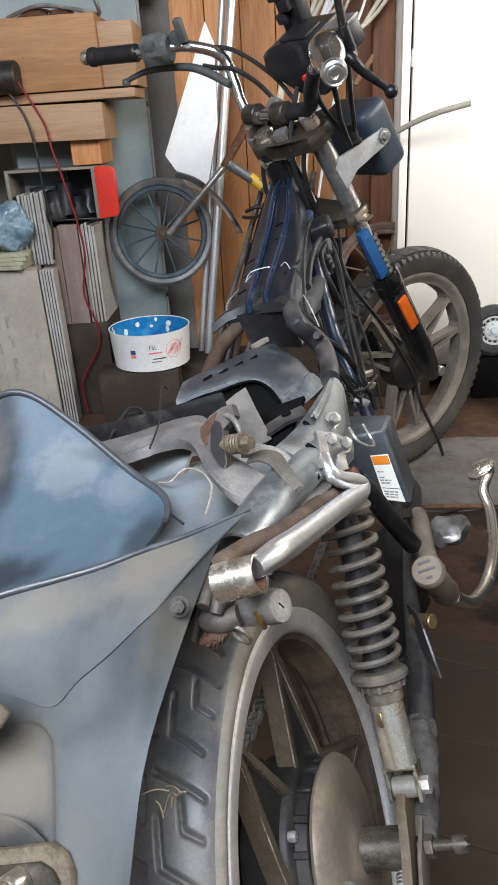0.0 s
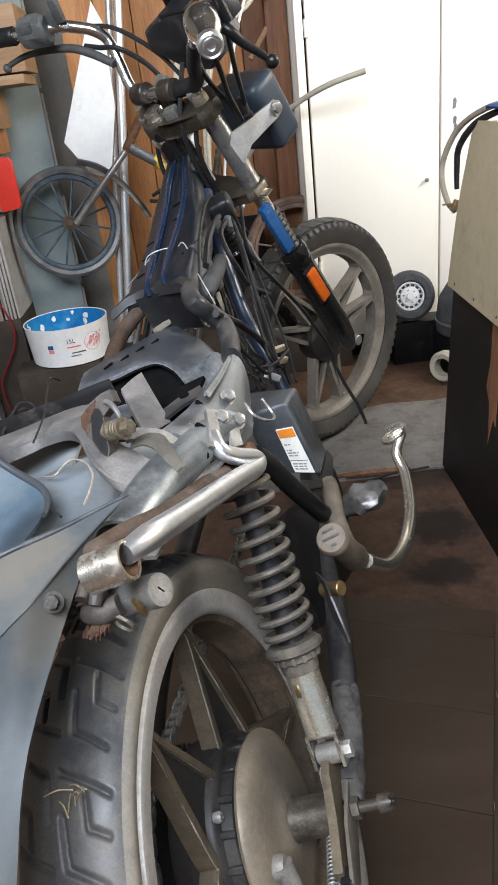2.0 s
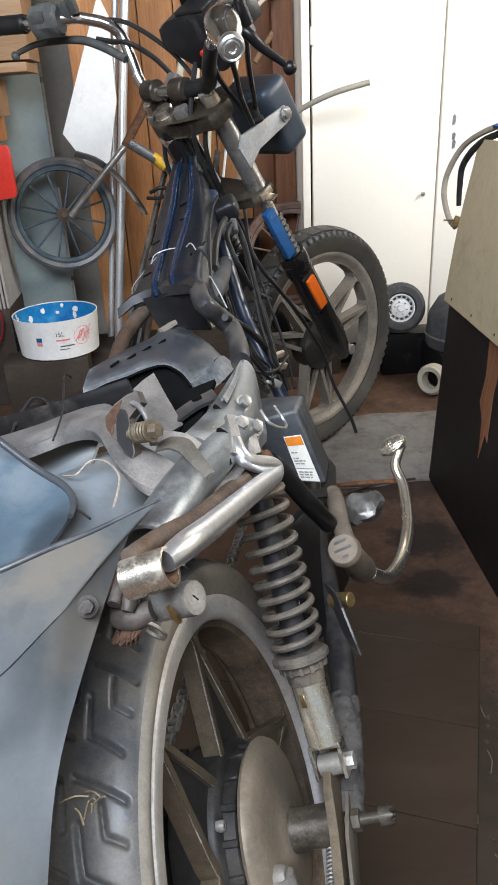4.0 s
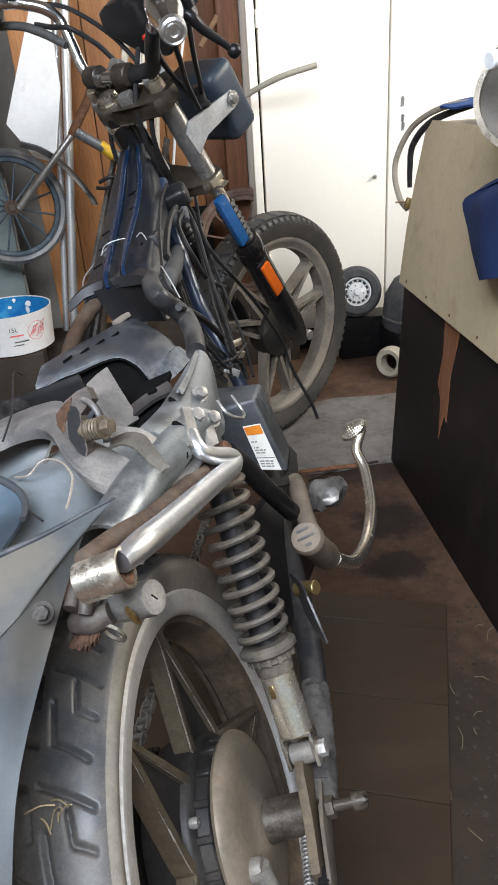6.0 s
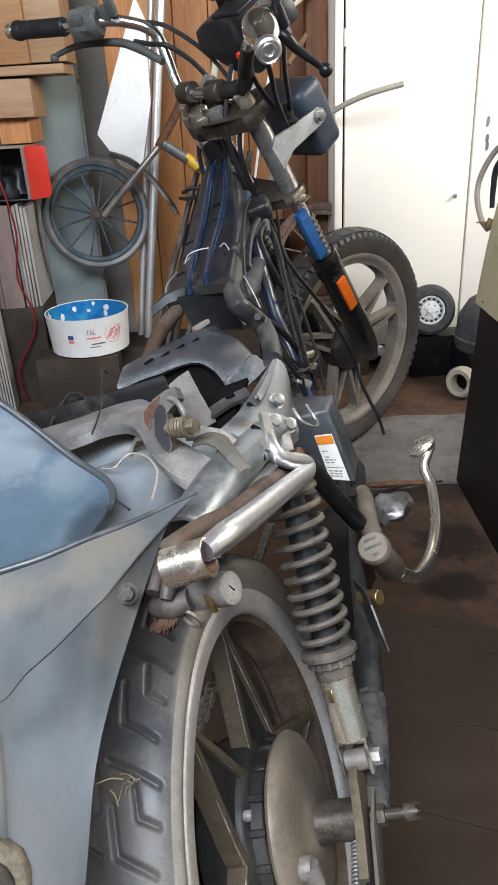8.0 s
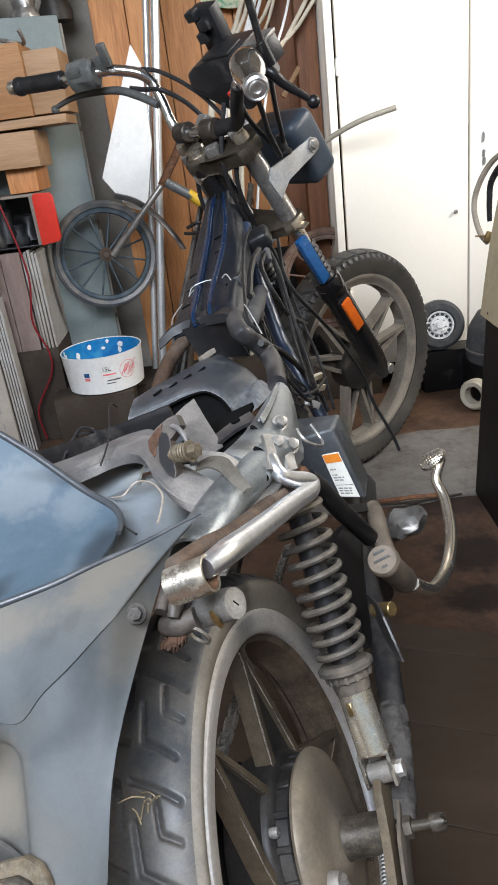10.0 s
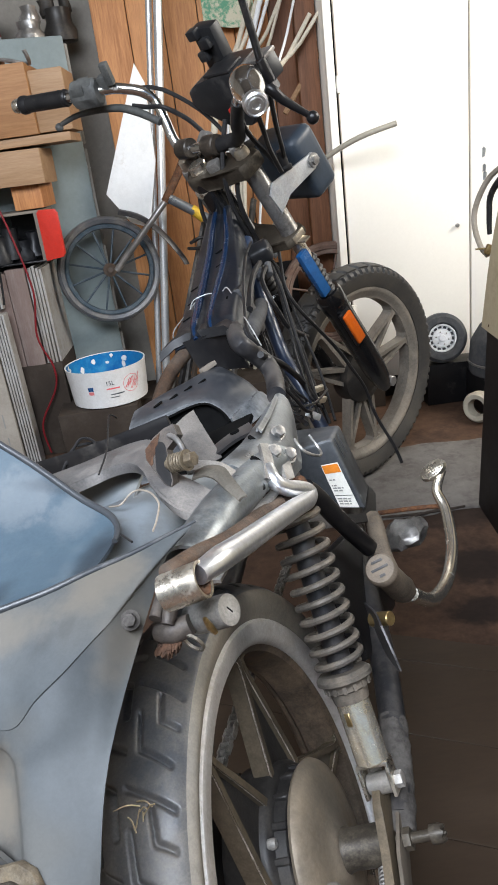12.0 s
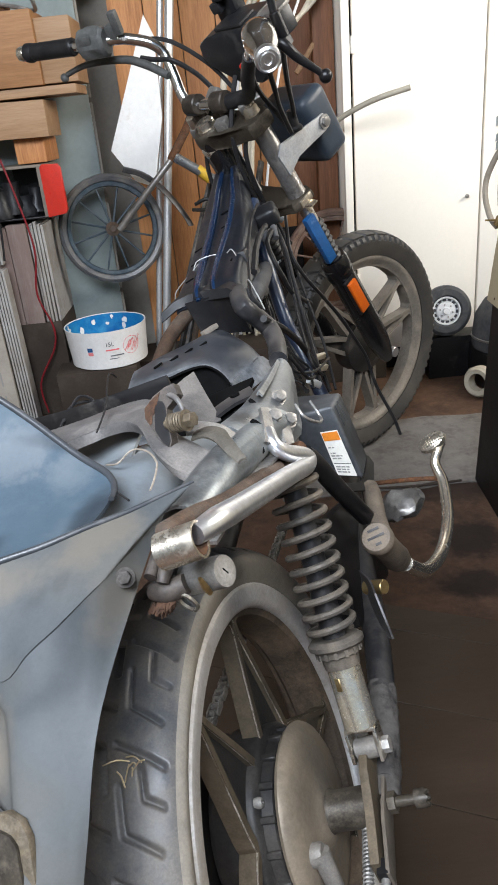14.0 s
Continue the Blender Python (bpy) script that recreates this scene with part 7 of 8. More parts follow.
near = [(-0.06, -0.180, 0.4505), (-0.03, -0.167, 0.4450), (0.0, -0.153, 0.4395), (0.022, -0.143, 0.4345), (0.0487, -0.130, 0.4288), (0.072, -0.112, 0.4235), (0.095, -0.091, 0.416), (0.117, -0.071, 0.411), (0.131, -0.058, 0.4075)]
front_ = [(-0.06, -0.172, 0.446), (-0.03, -0.160, 0.440), (0.0, -0.148, 0.434), (0.022, -0.136, 0.430), (0.045, -0.123, 0.426), (0.060, -0.111, 0.423), (0.072, -0.098, 0.420)]
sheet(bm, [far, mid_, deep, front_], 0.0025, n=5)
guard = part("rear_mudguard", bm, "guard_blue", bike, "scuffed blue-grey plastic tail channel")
bm = B()
tube(bm, [(p[0], p[1], p[2] + 0.001) for p in far] + [(0.0605, -0.045, 0.417), (0.062, -0.055, 0.4165)], [0.0030] * 6 + [0.0028, 0.0026, 0.0022], 12)
part("channel_lip", bm, "lip_grey", guard, "rolled dark grey lip")
crease = [(-0.060, -0.188, 0.4080), (-0.0162, -0.195, 0.4007), (0.0087, -0.200, 0.3925), (0.0332, -0.205, 0.3870), (0.0528, -0.198, 0.3958), (0.0695, -0.185, 0.3995), (0.0826, -0.165, 0.4016), (0.0939, -0.140, 0.4019), (0.1103, -0.075, 0.4015)]
upper = [tuple(0.5 * (a + b) for a, b in zip(p, q)) for p, q in zip(crease, ((-0.060, -0.219, 0.375), (-0.025, -0.212, 0.374), (0.020, -0.213, 0.369), (0.033, -0.2255, 0.362), (0.047, -0.2225, 0.3605), (0.058, -0.217, 0.357), (0.070, -0.207, 0.356), (0.080, -0.190, 0.362), (0.092, -0.160, 0.374)))]
middle = [(-0.060, -0.219, 0.375), (-0.025, -0.212, 0.374), (0.020, -0.213, 0.369), (0.033, -0.2255, 0.362), (0.047, -0.2225, 0.3605), (0.058, -0.217, 0.357), (0.067, -0.2125, 0.353), (0.074, -0.209, 0.350), (0.0795, -0.2055, 0.348)]
low = [(-0.060, -0.263, 0.331), (-0.025, -0.254, 0.329), (0.021, -0.254, 0.325), (0.034, -0.267, 0.320), (0.045, -0.265, 0.317), (0.053, -0.262, 0.313), (0.058, -0.260, 0.309), (0.062, -0.258, 0.306), (0.065, -0.2555, 0.303)]
low2 = [(p[0] * 2 - q[0], p[1] * 2 - q[1] + 0.004, p[2] * 2 - q[2]) for p, q in zip(low, middle)]
bulge = [((a[0] + b[0]) / 2 + 0.001, (a[1] + b[1]) / 2 - 0.004, (a[2] + b[2]) / 2) for a, b in zip(near, crease)]
bm = B()
sheet(bm, [near, bulge, [(x + 0.0003, y - 0.0010, z) for x, y, z in crease]], 0.0025, n=5)
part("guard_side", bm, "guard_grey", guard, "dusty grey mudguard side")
bm = B()
tube(bm, near, [0.0028, 0.0028, 0.0027, 0.0026, 0.0025, 0.0023, 0.0020, 0.0016, 0.0010], 12)
part("side_lip", bm, "lip_grey", guard, "rolled blue-grey edge")
bm = B()
sheet(bm, [crease, upper, middle, low, low2], 0.0025, n=5)
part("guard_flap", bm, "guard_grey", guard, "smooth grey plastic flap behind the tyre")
bm = B()
lathe(bm, [(0, 0), (0.0066, 0), (0.0066, 0.0012), (0.0042, 0.0016), (0.0040, 0.0035), (0, 0.0045)], along((0.098, -0.141, 0.3936), (0.35, -0.75, 0.45)), 20)
hexagon(bm, Vector((0.098, -0.141, 0.3936)) + Vector((0.35, -0.75, 0.45)) * 0.0016, (0.35, -0.75, 0.45), 0.0044, 0.0040)
part("guard_bolt", bm, "crust_grey", guard, "crusted guard bolt on its washer")
PLATE = along((0.008, -0.2665, 0.322), (0.05, -0.86, 0.50), (1, 0, 0))
bm = B()
plate(bm, [(-0.07, -0.03), (0.034, -0.03), (0.037, 0.004), (0.034, 0.014), (0.026, 0.020), (-0.07, 0.020)], 0.006, PLATE, bevel=0.0015)
plate_ob = part("lamp_plate", bm, "brass_dull", guard, "dull brassy tail lamp plate")
bm = B()
plate(bm, [(-0.07, -0.03), (0.028, -0.03), (0.030, 0.002), (0.027, 0.008), (0.020, 0.0125), (-0.07, 0.0125)], 0.003, PLATE @ Matrix.Translation((0, 0, 0.0040)), bevel=0.001)
part("plate_panel", bm, "spacer_grease", plate_ob)
bm = B()
lathe(bm, [(0.0, 0.006), (0.0040, 0.006), (0.0042, 0.0125), (0.0062, 0.0135), (0.0078, 0.0115), (0.0080, 0.0), (0, 0)], PLATE @ Matrix.Translation((0.006, 0.004, 0.005)), 24)
part("socket_screw", bm, "chrome_old", plate_ob, "socket-headed steel screw")
bm = B()
box(bm, (0.070, 0.014, 0.030), Matrix.Translation((-0.017, -0.226, 0.400)) @ Matrix.Rotation(-0.35, 4, "Y"), bevel=0.004, seg=3)
part("lamp_bracket", bm, "brass_dull", guard, "bright worn bracket end")
bm = B()
sheet(bm, [[(-0.03, -0.246, 0.355), (-0.002, -0.248, 0.352), (0.014, -0.250, 0.346), (0.024, -0.254, 0.335)], [(-0.03, -0.252, 0.336), (-0.004, -0.252, 0.335), (0.010, -0.253, 0.333), (0.022, -0.254, 0.331)]], 0.003, n=3)
part("guard_tab", bm, "guard_grey", guard)
for k in range(7):
    bm = B()
    a = 2.08 + 0.012 * ((k * 37) % 7)
    p = Vector((0.012 + 0.003 * (k % 3), 0.289 * math.cos(a), 0.289 * math.sin(a)))
    q = p + Vector((0.02 - 0.008 * (k % 5), -0.012 + 0.006 * (k % 4), 0.004 + 0.002 * k))
    tube(bm, [p, p.lerp(q, 0.5) + Vector((0.002, 0, 0.003)), q], 0.0006, 4, n=3)
    wheel_part("dry_straw", bm, "grass", rear_wheel)


# ---- far end of the garage ----
YD = 2.50
ward = base("wardrobe", Matrix.Translation((0.98, YD, 0)), "tall white painted wardrobe with narrow doors and a dark plinth", "wardrobe")


def wpart(name, size, centre, material, bevel=0.003, parent=None, label=""):
    bm = B()
    box(bm, size, Matrix.Translation((centre[0] - 0.98, centre[1] - YD, centre[2])), bevel=bevel)
    return part(name, bm, material, parent or ward, label)


wpart("carcass", (0.90, 0.42, 1.92), (0.945, YD + 0.235, 1.05), "door_white")
wpart("plinth", (0.90, 0.40, 0.085), (0.945, YD + 0.235, 0.043), "black")
wpart("stile", (0.026, 0.03, 1.92), (0.504, YD + 0.006, 1.05), "door_white")
# black strip painted as the shade in the open gap
wpart("shadow_gap", (0.008, 0.004, 1.90), (0.5225, YD + 0.022, 1.04), "hole_shade", bevel=0.0)
for x0, x1 in ((0.527, 0.950), (0.957, 1.385)):
    dd = wpart("door", (x1 - x0, 0.022, 1.90), ((x0 + x1) / 2, YD + 0.010, 1.04), "door_white", label="white painted door leaf")
    if x0 < 0.6:
        for z in (1.09, 0.35):
            bm = B()
            cyl(bm, (x0 - 0.986 + 0.004, -0.006, z - 0.025), (x0 - 0.986 + 0.004, -0.006, z + 0.025), 0.006, 10)
            box(bm, (0.014, 0.003, 0.045), Matrix.Translation((x0 - 0.974 - 0.002, -0.003, z)))
            part("hinge", bm, "door_white", dd)
        bm = B()
        lathe(bm, [(0, 0), (0.004, 0), (0.004, 0.006), (0.007, 0.009), (0.007, 0.014), (0, 0.016)], along((0.904 - 0.98, -0.001, 0.604), (0, -1, 0)), 14)
        part("knob", bm, "steel", dd)
    else:
        for k, (z, h) in enumerate(((0.83, 0.035), (0.78, 0.025), (0.755, 0.03))):
            bm = B()
            plate(bm, [(-0.006, -h / 2), (0.004, -h / 2.5), (0.007, h / 4), (0.001, h / 2), (-0.005, h / 3)], 0.0012, Matrix.Translation((1.0 - 0.98 + 0.002 * k, -0.0015, z)) @ Matrix.Rotation(math.pi / 2, 4, "X"))
            part("paint_chip", bm, "grey_dusty", dd)

# brown board wall
for i in range(7):
    x0 = -0.26 + 0.125 * i
    bm = B()
    box(bm, (0.122, 0.02, 2.3), Matrix.Translation((x0 + 0.06, YW + 0.12 + 0.003 * (i % 2), 1.15)), bevel=0.003)
    thing("wall_board", bm, "wood_wall" if i < 5 else "wood_dark", "upright brown wooden wall board", "board", group="boards of the far wall", kind="structure")
bm = B()
box(bm, (0.07, 0.06, 2.3), Matrix.Translation((0.455, 2.66, 1.15)), bevel=0.004)
thing("wood_post", bm, "wood_dark", "dark brown wooden post beside the wardrobe", "post", kind="structure")

# grey filing cabinet, seen on its corner
fc = base("filing_cabinet", Matrix.Translation((-0.345, 2.70, 0)) @ Matrix.Rotation(radians(20), 4, "Z"), "pale grey-green steel filing cabinet with dented drawers", "cabinet")
bm = B()
box(bm, (0.46, 0.40, 1.36), Matrix.Translation((-0.23, 0.20, 0.68)), bevel=0.008)
body = part("body", bm, "cabinet", fc)
for k in range(4):
    bm = B()
    box(bm, (0.012, 0.37, 0.315), Matrix.Translation((0.006, 0.20, 0.19 + 0.33 * k)), bevel=0.003)
    dr = part("drawer", bm, "plaster", fc, "beige drawer front")
    bm = B()
    tube(bm, [(0.012, 0.14, 0.29 + 0.33 * k), (0.035, 0.15, 0.285 + 0.33 * k), (0.035, 0.24, 0.285 + 0.33 * k), (0.012, 0.25, 0.29 + 0.33 * k)], 0.005, 8)
    part("handle", bm, "steel", dr)

# machine parts on top of the cabinet
TOPZ = 1.36


def lump(name, loc, sizes, material, label, category, seed=0, jag=0.15):
    bm = B()
    for k, (dx, dy, dz, r, h) in enumerate(sizes):
        lathe(bm, [(0, 0), (r, 0), (r * 1.05, h * 0.3), (r * 0.8, h * 0.6), (r * 0.85, h), (r * 0.6, h * 1.02), (0, h * 1.02)], Matrix.Translation((dx, dy, dz)), 16)
    for v in bm.verts:
        v.co += Vector((noise.noise(v.co * 30 + Vector((seed, 0, 0))), noise.noise(v.co * 30 + Vector((0, seed, 5))), 0)) * 0.01 * jag * 6
    return thing(name, bm, material, label, category, m=Matrix.Translation(loc))


lump("pump_housing", (-0.46, 2.76, TOPZ), ((0, 0, 0, 0.045, 0.06), (0.01, 0, 0.055, 0.03, 0.05)), "steel", "grey cast pump housing on the filing cabinet", "machine part", 2)
lump("carburettor", (-0.37, 2.84, TOPZ), ((0, 0, 0, 0.055, 0.10), (0.03, 0.01, 0.09, 0.02, 0.06), (-0.03, 0, 0.08, 0.03, 0.05)), "alloy_dark", "dark dirty carburettor on the filing cabinet", "machine part", 7)
bm = B()
lathe(bm, [(0, 0), (0.034, 0), (0.036, 0.003), (0.036, 0.11), (0.030, 0.12), (0.016, 0.125), (0.016, 0.135), (0, 0.135)], None, 24)
can = thing("spray_can", bm, "wheel_white", "white spray can with a dark band standing on the cabinet", "can", m=Matrix.Translation((-0.60, 2.78, TOPZ)))
bm = B()
lathe(bm, [(0.0363, 0.03), (0.0367, 0.032), (0.0367, 0.06), (0.0363, 0.062)], None, 24)
part("label_band", bm, "cable_red", can)

bm = B()
rows = []
for i in range(7):
    x = 0.13 + 0.03 * i
    rows.append([(x, 2.872 - 0.006 * j + 0.010 * noise.noise(Vector((x * 14, j * 0.8, 2))), 1.56 - 0.045 * j - 0.02 * noise.noise(Vector((x * 9, 4, j)))) for j in range(6)])
sheet(bm, rows, 0.004, n=3)
thing("floral_cloth", bm, "green_cloth", "green floral cloth hanging on the board wall", "cloth")

# added dark sheet in place of the darkness behind the laths
bm = B()
box(bm, (0.40, 0.016, 0.52), Matrix.Translation((0.16, 2.69, 0.27)) @ Matrix.Rotation(radians(-7), 4, "X"), bevel=0.002)
thing("dark_backing", bm, "black_ply", "added dark sheet that gives the darkness behind the laths", "board")

# canes and laths leaning in the corner
rnd = random.Random(5)
for k, (xa, za, xb, zb, thick) in enumerate(((0.218, 1.231, 0.249, 1.302, 0.011), (0.238, 1.235, 0.272, 1.305, 0.009), (0.262, 1.222, 0.292, 1.299, 0.012), (0.313, 1.252, 0.340, 1.297, 0.008), (0.335, 1.24, 0.360, 1.297, 0.007), (0.394, 1.228, 0.418, 1.292, 0.0055), (0.409, 1.214, 0.465, 1.289, 0.009), (0.413, 1.199, 0.488, 1.288, 0.008), (0.280, 1.23, 0.312, 1.30, 0.008))):
    pa, pb = Vector((xa, 2.76, za)), Vector((xb, 2.785, zb))
    if 5 <= k <= 7:
        pa, pb = (Vector((v.x * 0.93, v.y * 0.93, 0.925 + (v.z - 0.925) * 0.93)) for v in (pa, pb))
    foot = Vector((0.05 + 0.016 * k, 2.64 + 0.012 * (k % 3), 0.012))
    bm = B()
    way = (pb - pa).normalized()
    tip = pb + way * rnd.uniform(0.06, 0.16)
    tube(bm, [foot, pa - way * 0.30, tip - way * 0.15, tip], thick * 0.8, 10)
    thing("cane", bm, ("cane", "white_board")[k % 3 == 2], "long pale cane leaning against the board wall", "cane", group="canes leaning in the corner")
for k in range(9):
    pb = Vector((-0.22 + 0.030 * k, 2.36 + rnd.uniform(-0.02, 0.05), 0.012))
    pt_ = Vector((0.02 + 0.026 * k + rnd.uniform(-0.02, 0.02), 2.62 + rnd.uniform(-0.02, 0.03), 0.64 + rnd.uniform(0, 0.16)))
    q = along(pb, pt_ - pb, (0.6, 1, 0))
    bm = B()
    box(bm, (rnd.uniform(0.018, 0.034), 0.012, (pt_ - pb).length), q @ Matrix.Translation((0, 0, (pt_ - pb).length / 2)), bevel=0.002)
    thing("metal_lath", bm, ("lath_grey", "black", "lath_grey", "cardboard_dark")[k % 4], "dusty dark lath leaning behind the motorcycle", "lath", group="laths leaning behind the motorcycle")
bm = B()
tube(bm, [(0.36, 2.62, 1.03), (0.43, 2.64, 1.12), (0.515, 2.66, 1.225)], 0.009, 8)
thing("wooden_rod", bm, "pine_pale", "short pinkish wooden rod leaning on the canes", "rod")
bm = B()
tube(bm, [(0.16, 2.72, 0.02), (0.20, 2.70, 0.35), (0.28, 2.62, 0.66), (0.36, 2.52, 0.80), (0.45, 2.42, 0.875), (0.55, 2.34, 0.925), (0.66, 2.30, 0.952)], 0.0085, 12)
thing("garden_hose", bm, "hose", "stiff bent piece of beige hose", "hose")

# white board, aluminium tubes
bm = B()
plate(bm, [(-0.085, 0.40), (-0.255, 0.01), (-0.185, -0.095), (-0.12, -0.12), (-0.065, 0.10), (-0.060, 0.34)], 0.012, Matrix.Translation((-0.035, 2.62, 0.84)) @ Matrix.Rotation(radians(90), 4, "X") @ Matrix.Rotation(radians(-4), 4, "Y"), bevel=0.001)
thing("white_panel", bm, "white_board", "broken white laminated panel leaning upright", "panel")
for x0, x1, r, y in ((-0.170, -0.030, 0.0145, 2.57), (-0.200, -0.062, 0.011, 2.60)):
    bm = B()
    s = (x1 - x0) / 1.0
    tube(bm, [(x0 - s * 0.30, y, 0.0), (x1 + s * 0.45, y + 0.12, 1.75)], r, 16, n=1, hollow=0.85)
    thing("aluminium_tube", bm, "alu", "long bright aluminium tube leaning upright", "tube", group="aluminium tubes")

# child's bicycle on the crate
kid = base("kids_bicycle", Matrix.Translation((-0.32, 2.58, 0.60)), "small old child's bicycle with plastic spoked wheels", "bicycle")


def kid_wheel(c, facing, tone="wheel_blue", tread="rubber"):
    m = along(c, facing)
    bm = B()
    lathe(bm, [(0.158, 0.009), (0.154, 0.012), (0.143, 0.011), (0.141, 0.0), (0.143, -0.011), (0.154, -0.012), (0.158, -0.009), (0.158, 0.009)], m, 56)
    w = part("wheel", bm, tone, kid, "plastic spoked wheel")
    bm = B()
    lathe(bm, [(0.156, 0.008), (0.160, 0.016), (0.172, 0.019), (0.181, 0.012), (0.184, 0.0), (0.181, -0.012), (0.172, -0.019), (0.160, -0.016), (0.156, -0.008)], m, 72)
    part("tyre", bm, tread, w)
    for k in range(12):
        bm = B()
        a = math.pi / 6 * k
        q = m @ Matrix.Rotation(a, 4, "Z")
        pts = [q @ Vector((0.018, 0, 0.004)), q @ Vector((0.147, 0, 0.0))]
        tube(bm, pts, [0.0042, 0.0034], 7, n=1)
        part("spoke", bm, tone, w)
    bm = B()
    lathe(bm, [(0, 0.022), (0.010, 0.022), (0.014, 0.016), (0.024, 0.012), (0.024, -0.012), (0, -0.014)], m, 24)
    part("hub", bm, "rust_dull", w)
    return w


kid_wheel((0, 0, 0), (0.25, -0.95, 0.12))
kid_wheel((0.775, -0.02, -0.185), (0.1, -0.98, 0.1), "rust_pale", "rust_pale")
for pts, r, mm, nm in (
    ([(0.03, -0.04, 0.0), (0.12, -0.05, 0.09), (0.19, -0.05, 0.16), (0.235, -0.04, 0.205)], 0.011, "steel", "fork"),
    ([(0.235, -0.04, 0.205), (0.30, -0.03, 0.30), (0.32, -0.03, 0.34)], 0.014, "rust", "head_tube"),
    ([(0.25, -0.04, 0.215), (0.36, -0.03, 0.14), (0.60, -0.03, -0.02)], 0.016, "grey_dusty", "frame_tube"),
    ([(0.32, -0.03, 0.17), (0.36, -0.03, 0.135)], 0.0175, "yellow", "yellow_band"),
):
    bm = B()
    tube(bm, pts, r, 12)
    part(nm, bm, mm, kid)
bm = B()
rows = []
for x, z in ((0.075, 0.200), (0.135, 0.178), (0.190, 0.135), (0.235, 0.080), (0.272, 0.020), (0.285, -0.012)):
    c = Vector((x, -0.02, z))
    inw = Vector((-x, 0, -z + 0.02)).normalized()
    rows.append([c + Vector((0, -0.028, 0)) + inw * 0.016, c + Vector((0, -0.016, 0)) + inw * 0.003, c, c + Vector((0, 0.016, 0)) + inw * 0.003, c + Vector((0, 0.028, 0)) + inw * 0.016])
sheet(bm, rows, 0.002, n=3)
part("mudguard", bm, "tube_dusty", kid, "bent dark mudguard")
bm = B()
tube(bm, [(0.30, -0.06, 0.06), (0.34, -0.07, 0.075), (0.38, -0.06, 0.06), (0.33, -0.05, 0.04), (0.29, -0.07, 0.045)], 0.006, 8)
part("brake_cable", bm, "rubber_black", kid)

# low crate behind the motorcycle on which the bicycle stands
bm = B()
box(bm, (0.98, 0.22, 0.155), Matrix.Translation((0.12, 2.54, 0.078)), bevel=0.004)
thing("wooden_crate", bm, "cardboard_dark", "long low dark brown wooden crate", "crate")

# cut-down paint pail on a brown carton
bm = B()
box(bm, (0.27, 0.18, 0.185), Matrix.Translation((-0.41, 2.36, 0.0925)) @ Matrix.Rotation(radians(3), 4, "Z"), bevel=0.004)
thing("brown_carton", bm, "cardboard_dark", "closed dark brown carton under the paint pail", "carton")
pail = base("paint_pail", Matrix.Translation((-0.372, 2.40, 0.186)), "cut-down white paint pail with dried blue paint inside", "pail")
bm = B()
lathe(bm, [(0, 0), (0.122, 0), (0.130, 0.004), (0.139, 0.128), (0.140, 0.131), (0.136, 0.131), (0.1355, 0.128)], None, 56)
shell = part("shell", bm, "pail", pail, "white printed pail wall")
bm = B()
lathe(bm, [(0.1352, 0.129), (0.1275, 0.03), (0.12, 0.026), (0, 0.026)], None, 56)
part("dried_paint", bm, "paint_blue", pail, "dried blue paint lining")


def on_pail(name, a0, a1, z0, z1, material):
    """A flat print that follows the pail's wall, between two angles from its front, in degrees to the right."""
    bm = B()
    n = 8
    V = []
    for i in range(n + 1):
        a = radians(-90 + a0 + (a1 - a0) * i / n)
        V.append([bm.verts.new(((0.1305 + 0.0685 * z) * math.cos(a), (0.1305 + 0.0685 * z) * math.sin(a), z)) for z in (z0, z1)])
    for a, b in zip(V, V[1:]):
        bm.faces.new((a[0], b[0], b[1], a[1]))
    part(name, bm, material, shell)


on_pail("red_rule", 5, 24, 0.066, 0.071, "print_red")
on_pail("blue_mark", -22, -14, 0.066, 0.080, "fork_blue")
on_pail("red_mark", -22, -14, 0.053, 0.064, "print_red")
on_pail("text_bar", 10, 30, 0.046, 0.050, "grey_dusty")
on_pail("text_bar", 8, 22, 0.036, 0.039, "grey_dusty")


def pail_stroke(name, pts, half, material):
    """A thin painted stroke on the pail's wall through (angle, height) places."""
    bm = B()
    V = []
    for i, (a, z) in enumerate(pts):
        p, q = pts[max(i - 1, 0)], pts[min(i + 1, len(pts) - 1)]
        du, dz = (q[0] - p[0]) * 0.00236, q[1] - p[1]
        n_ = math.hypot(du, dz) or 1
        row = []
        for sg in (-1, 1):
            aa, zz = radians(-90 + a - sg * half * dz / n_ / 0.00236), z + sg * half * du / n_
            r_ = 0.1306 + 0.0685 * zz
            row.append(bm.verts.new((r_ * math.cos(aa), r_ * math.sin(aa), zz)))
        V.append(row)
    for p, q in zip(V, V[1:]):
        bm.faces.new((p[0], q[0], q[1], p[1]))
    part(name, bm, material, shell)


pail_stroke("red_ring", [(43 + 13 * math.cos(k * 0.35), 0.073 + 0.030 * math.sin(k * 0.35)) for k in range(19)], 0.0008, "print_red")
rnd = random.Random(3)
for k in range(11):
    a, z = 32 + 1.9 * k, 0.052 + 0.004 * rnd.uniform(0, 5)
    pail_stroke("red_scribble", [(a, z), (a + 3, z + 0.014), (a + 4.5, z + 0.010), (a + 7, z + 0.030), (a + 8, z + 0.022)], 0.0011, "print_red")
rnd = random.Random(12)
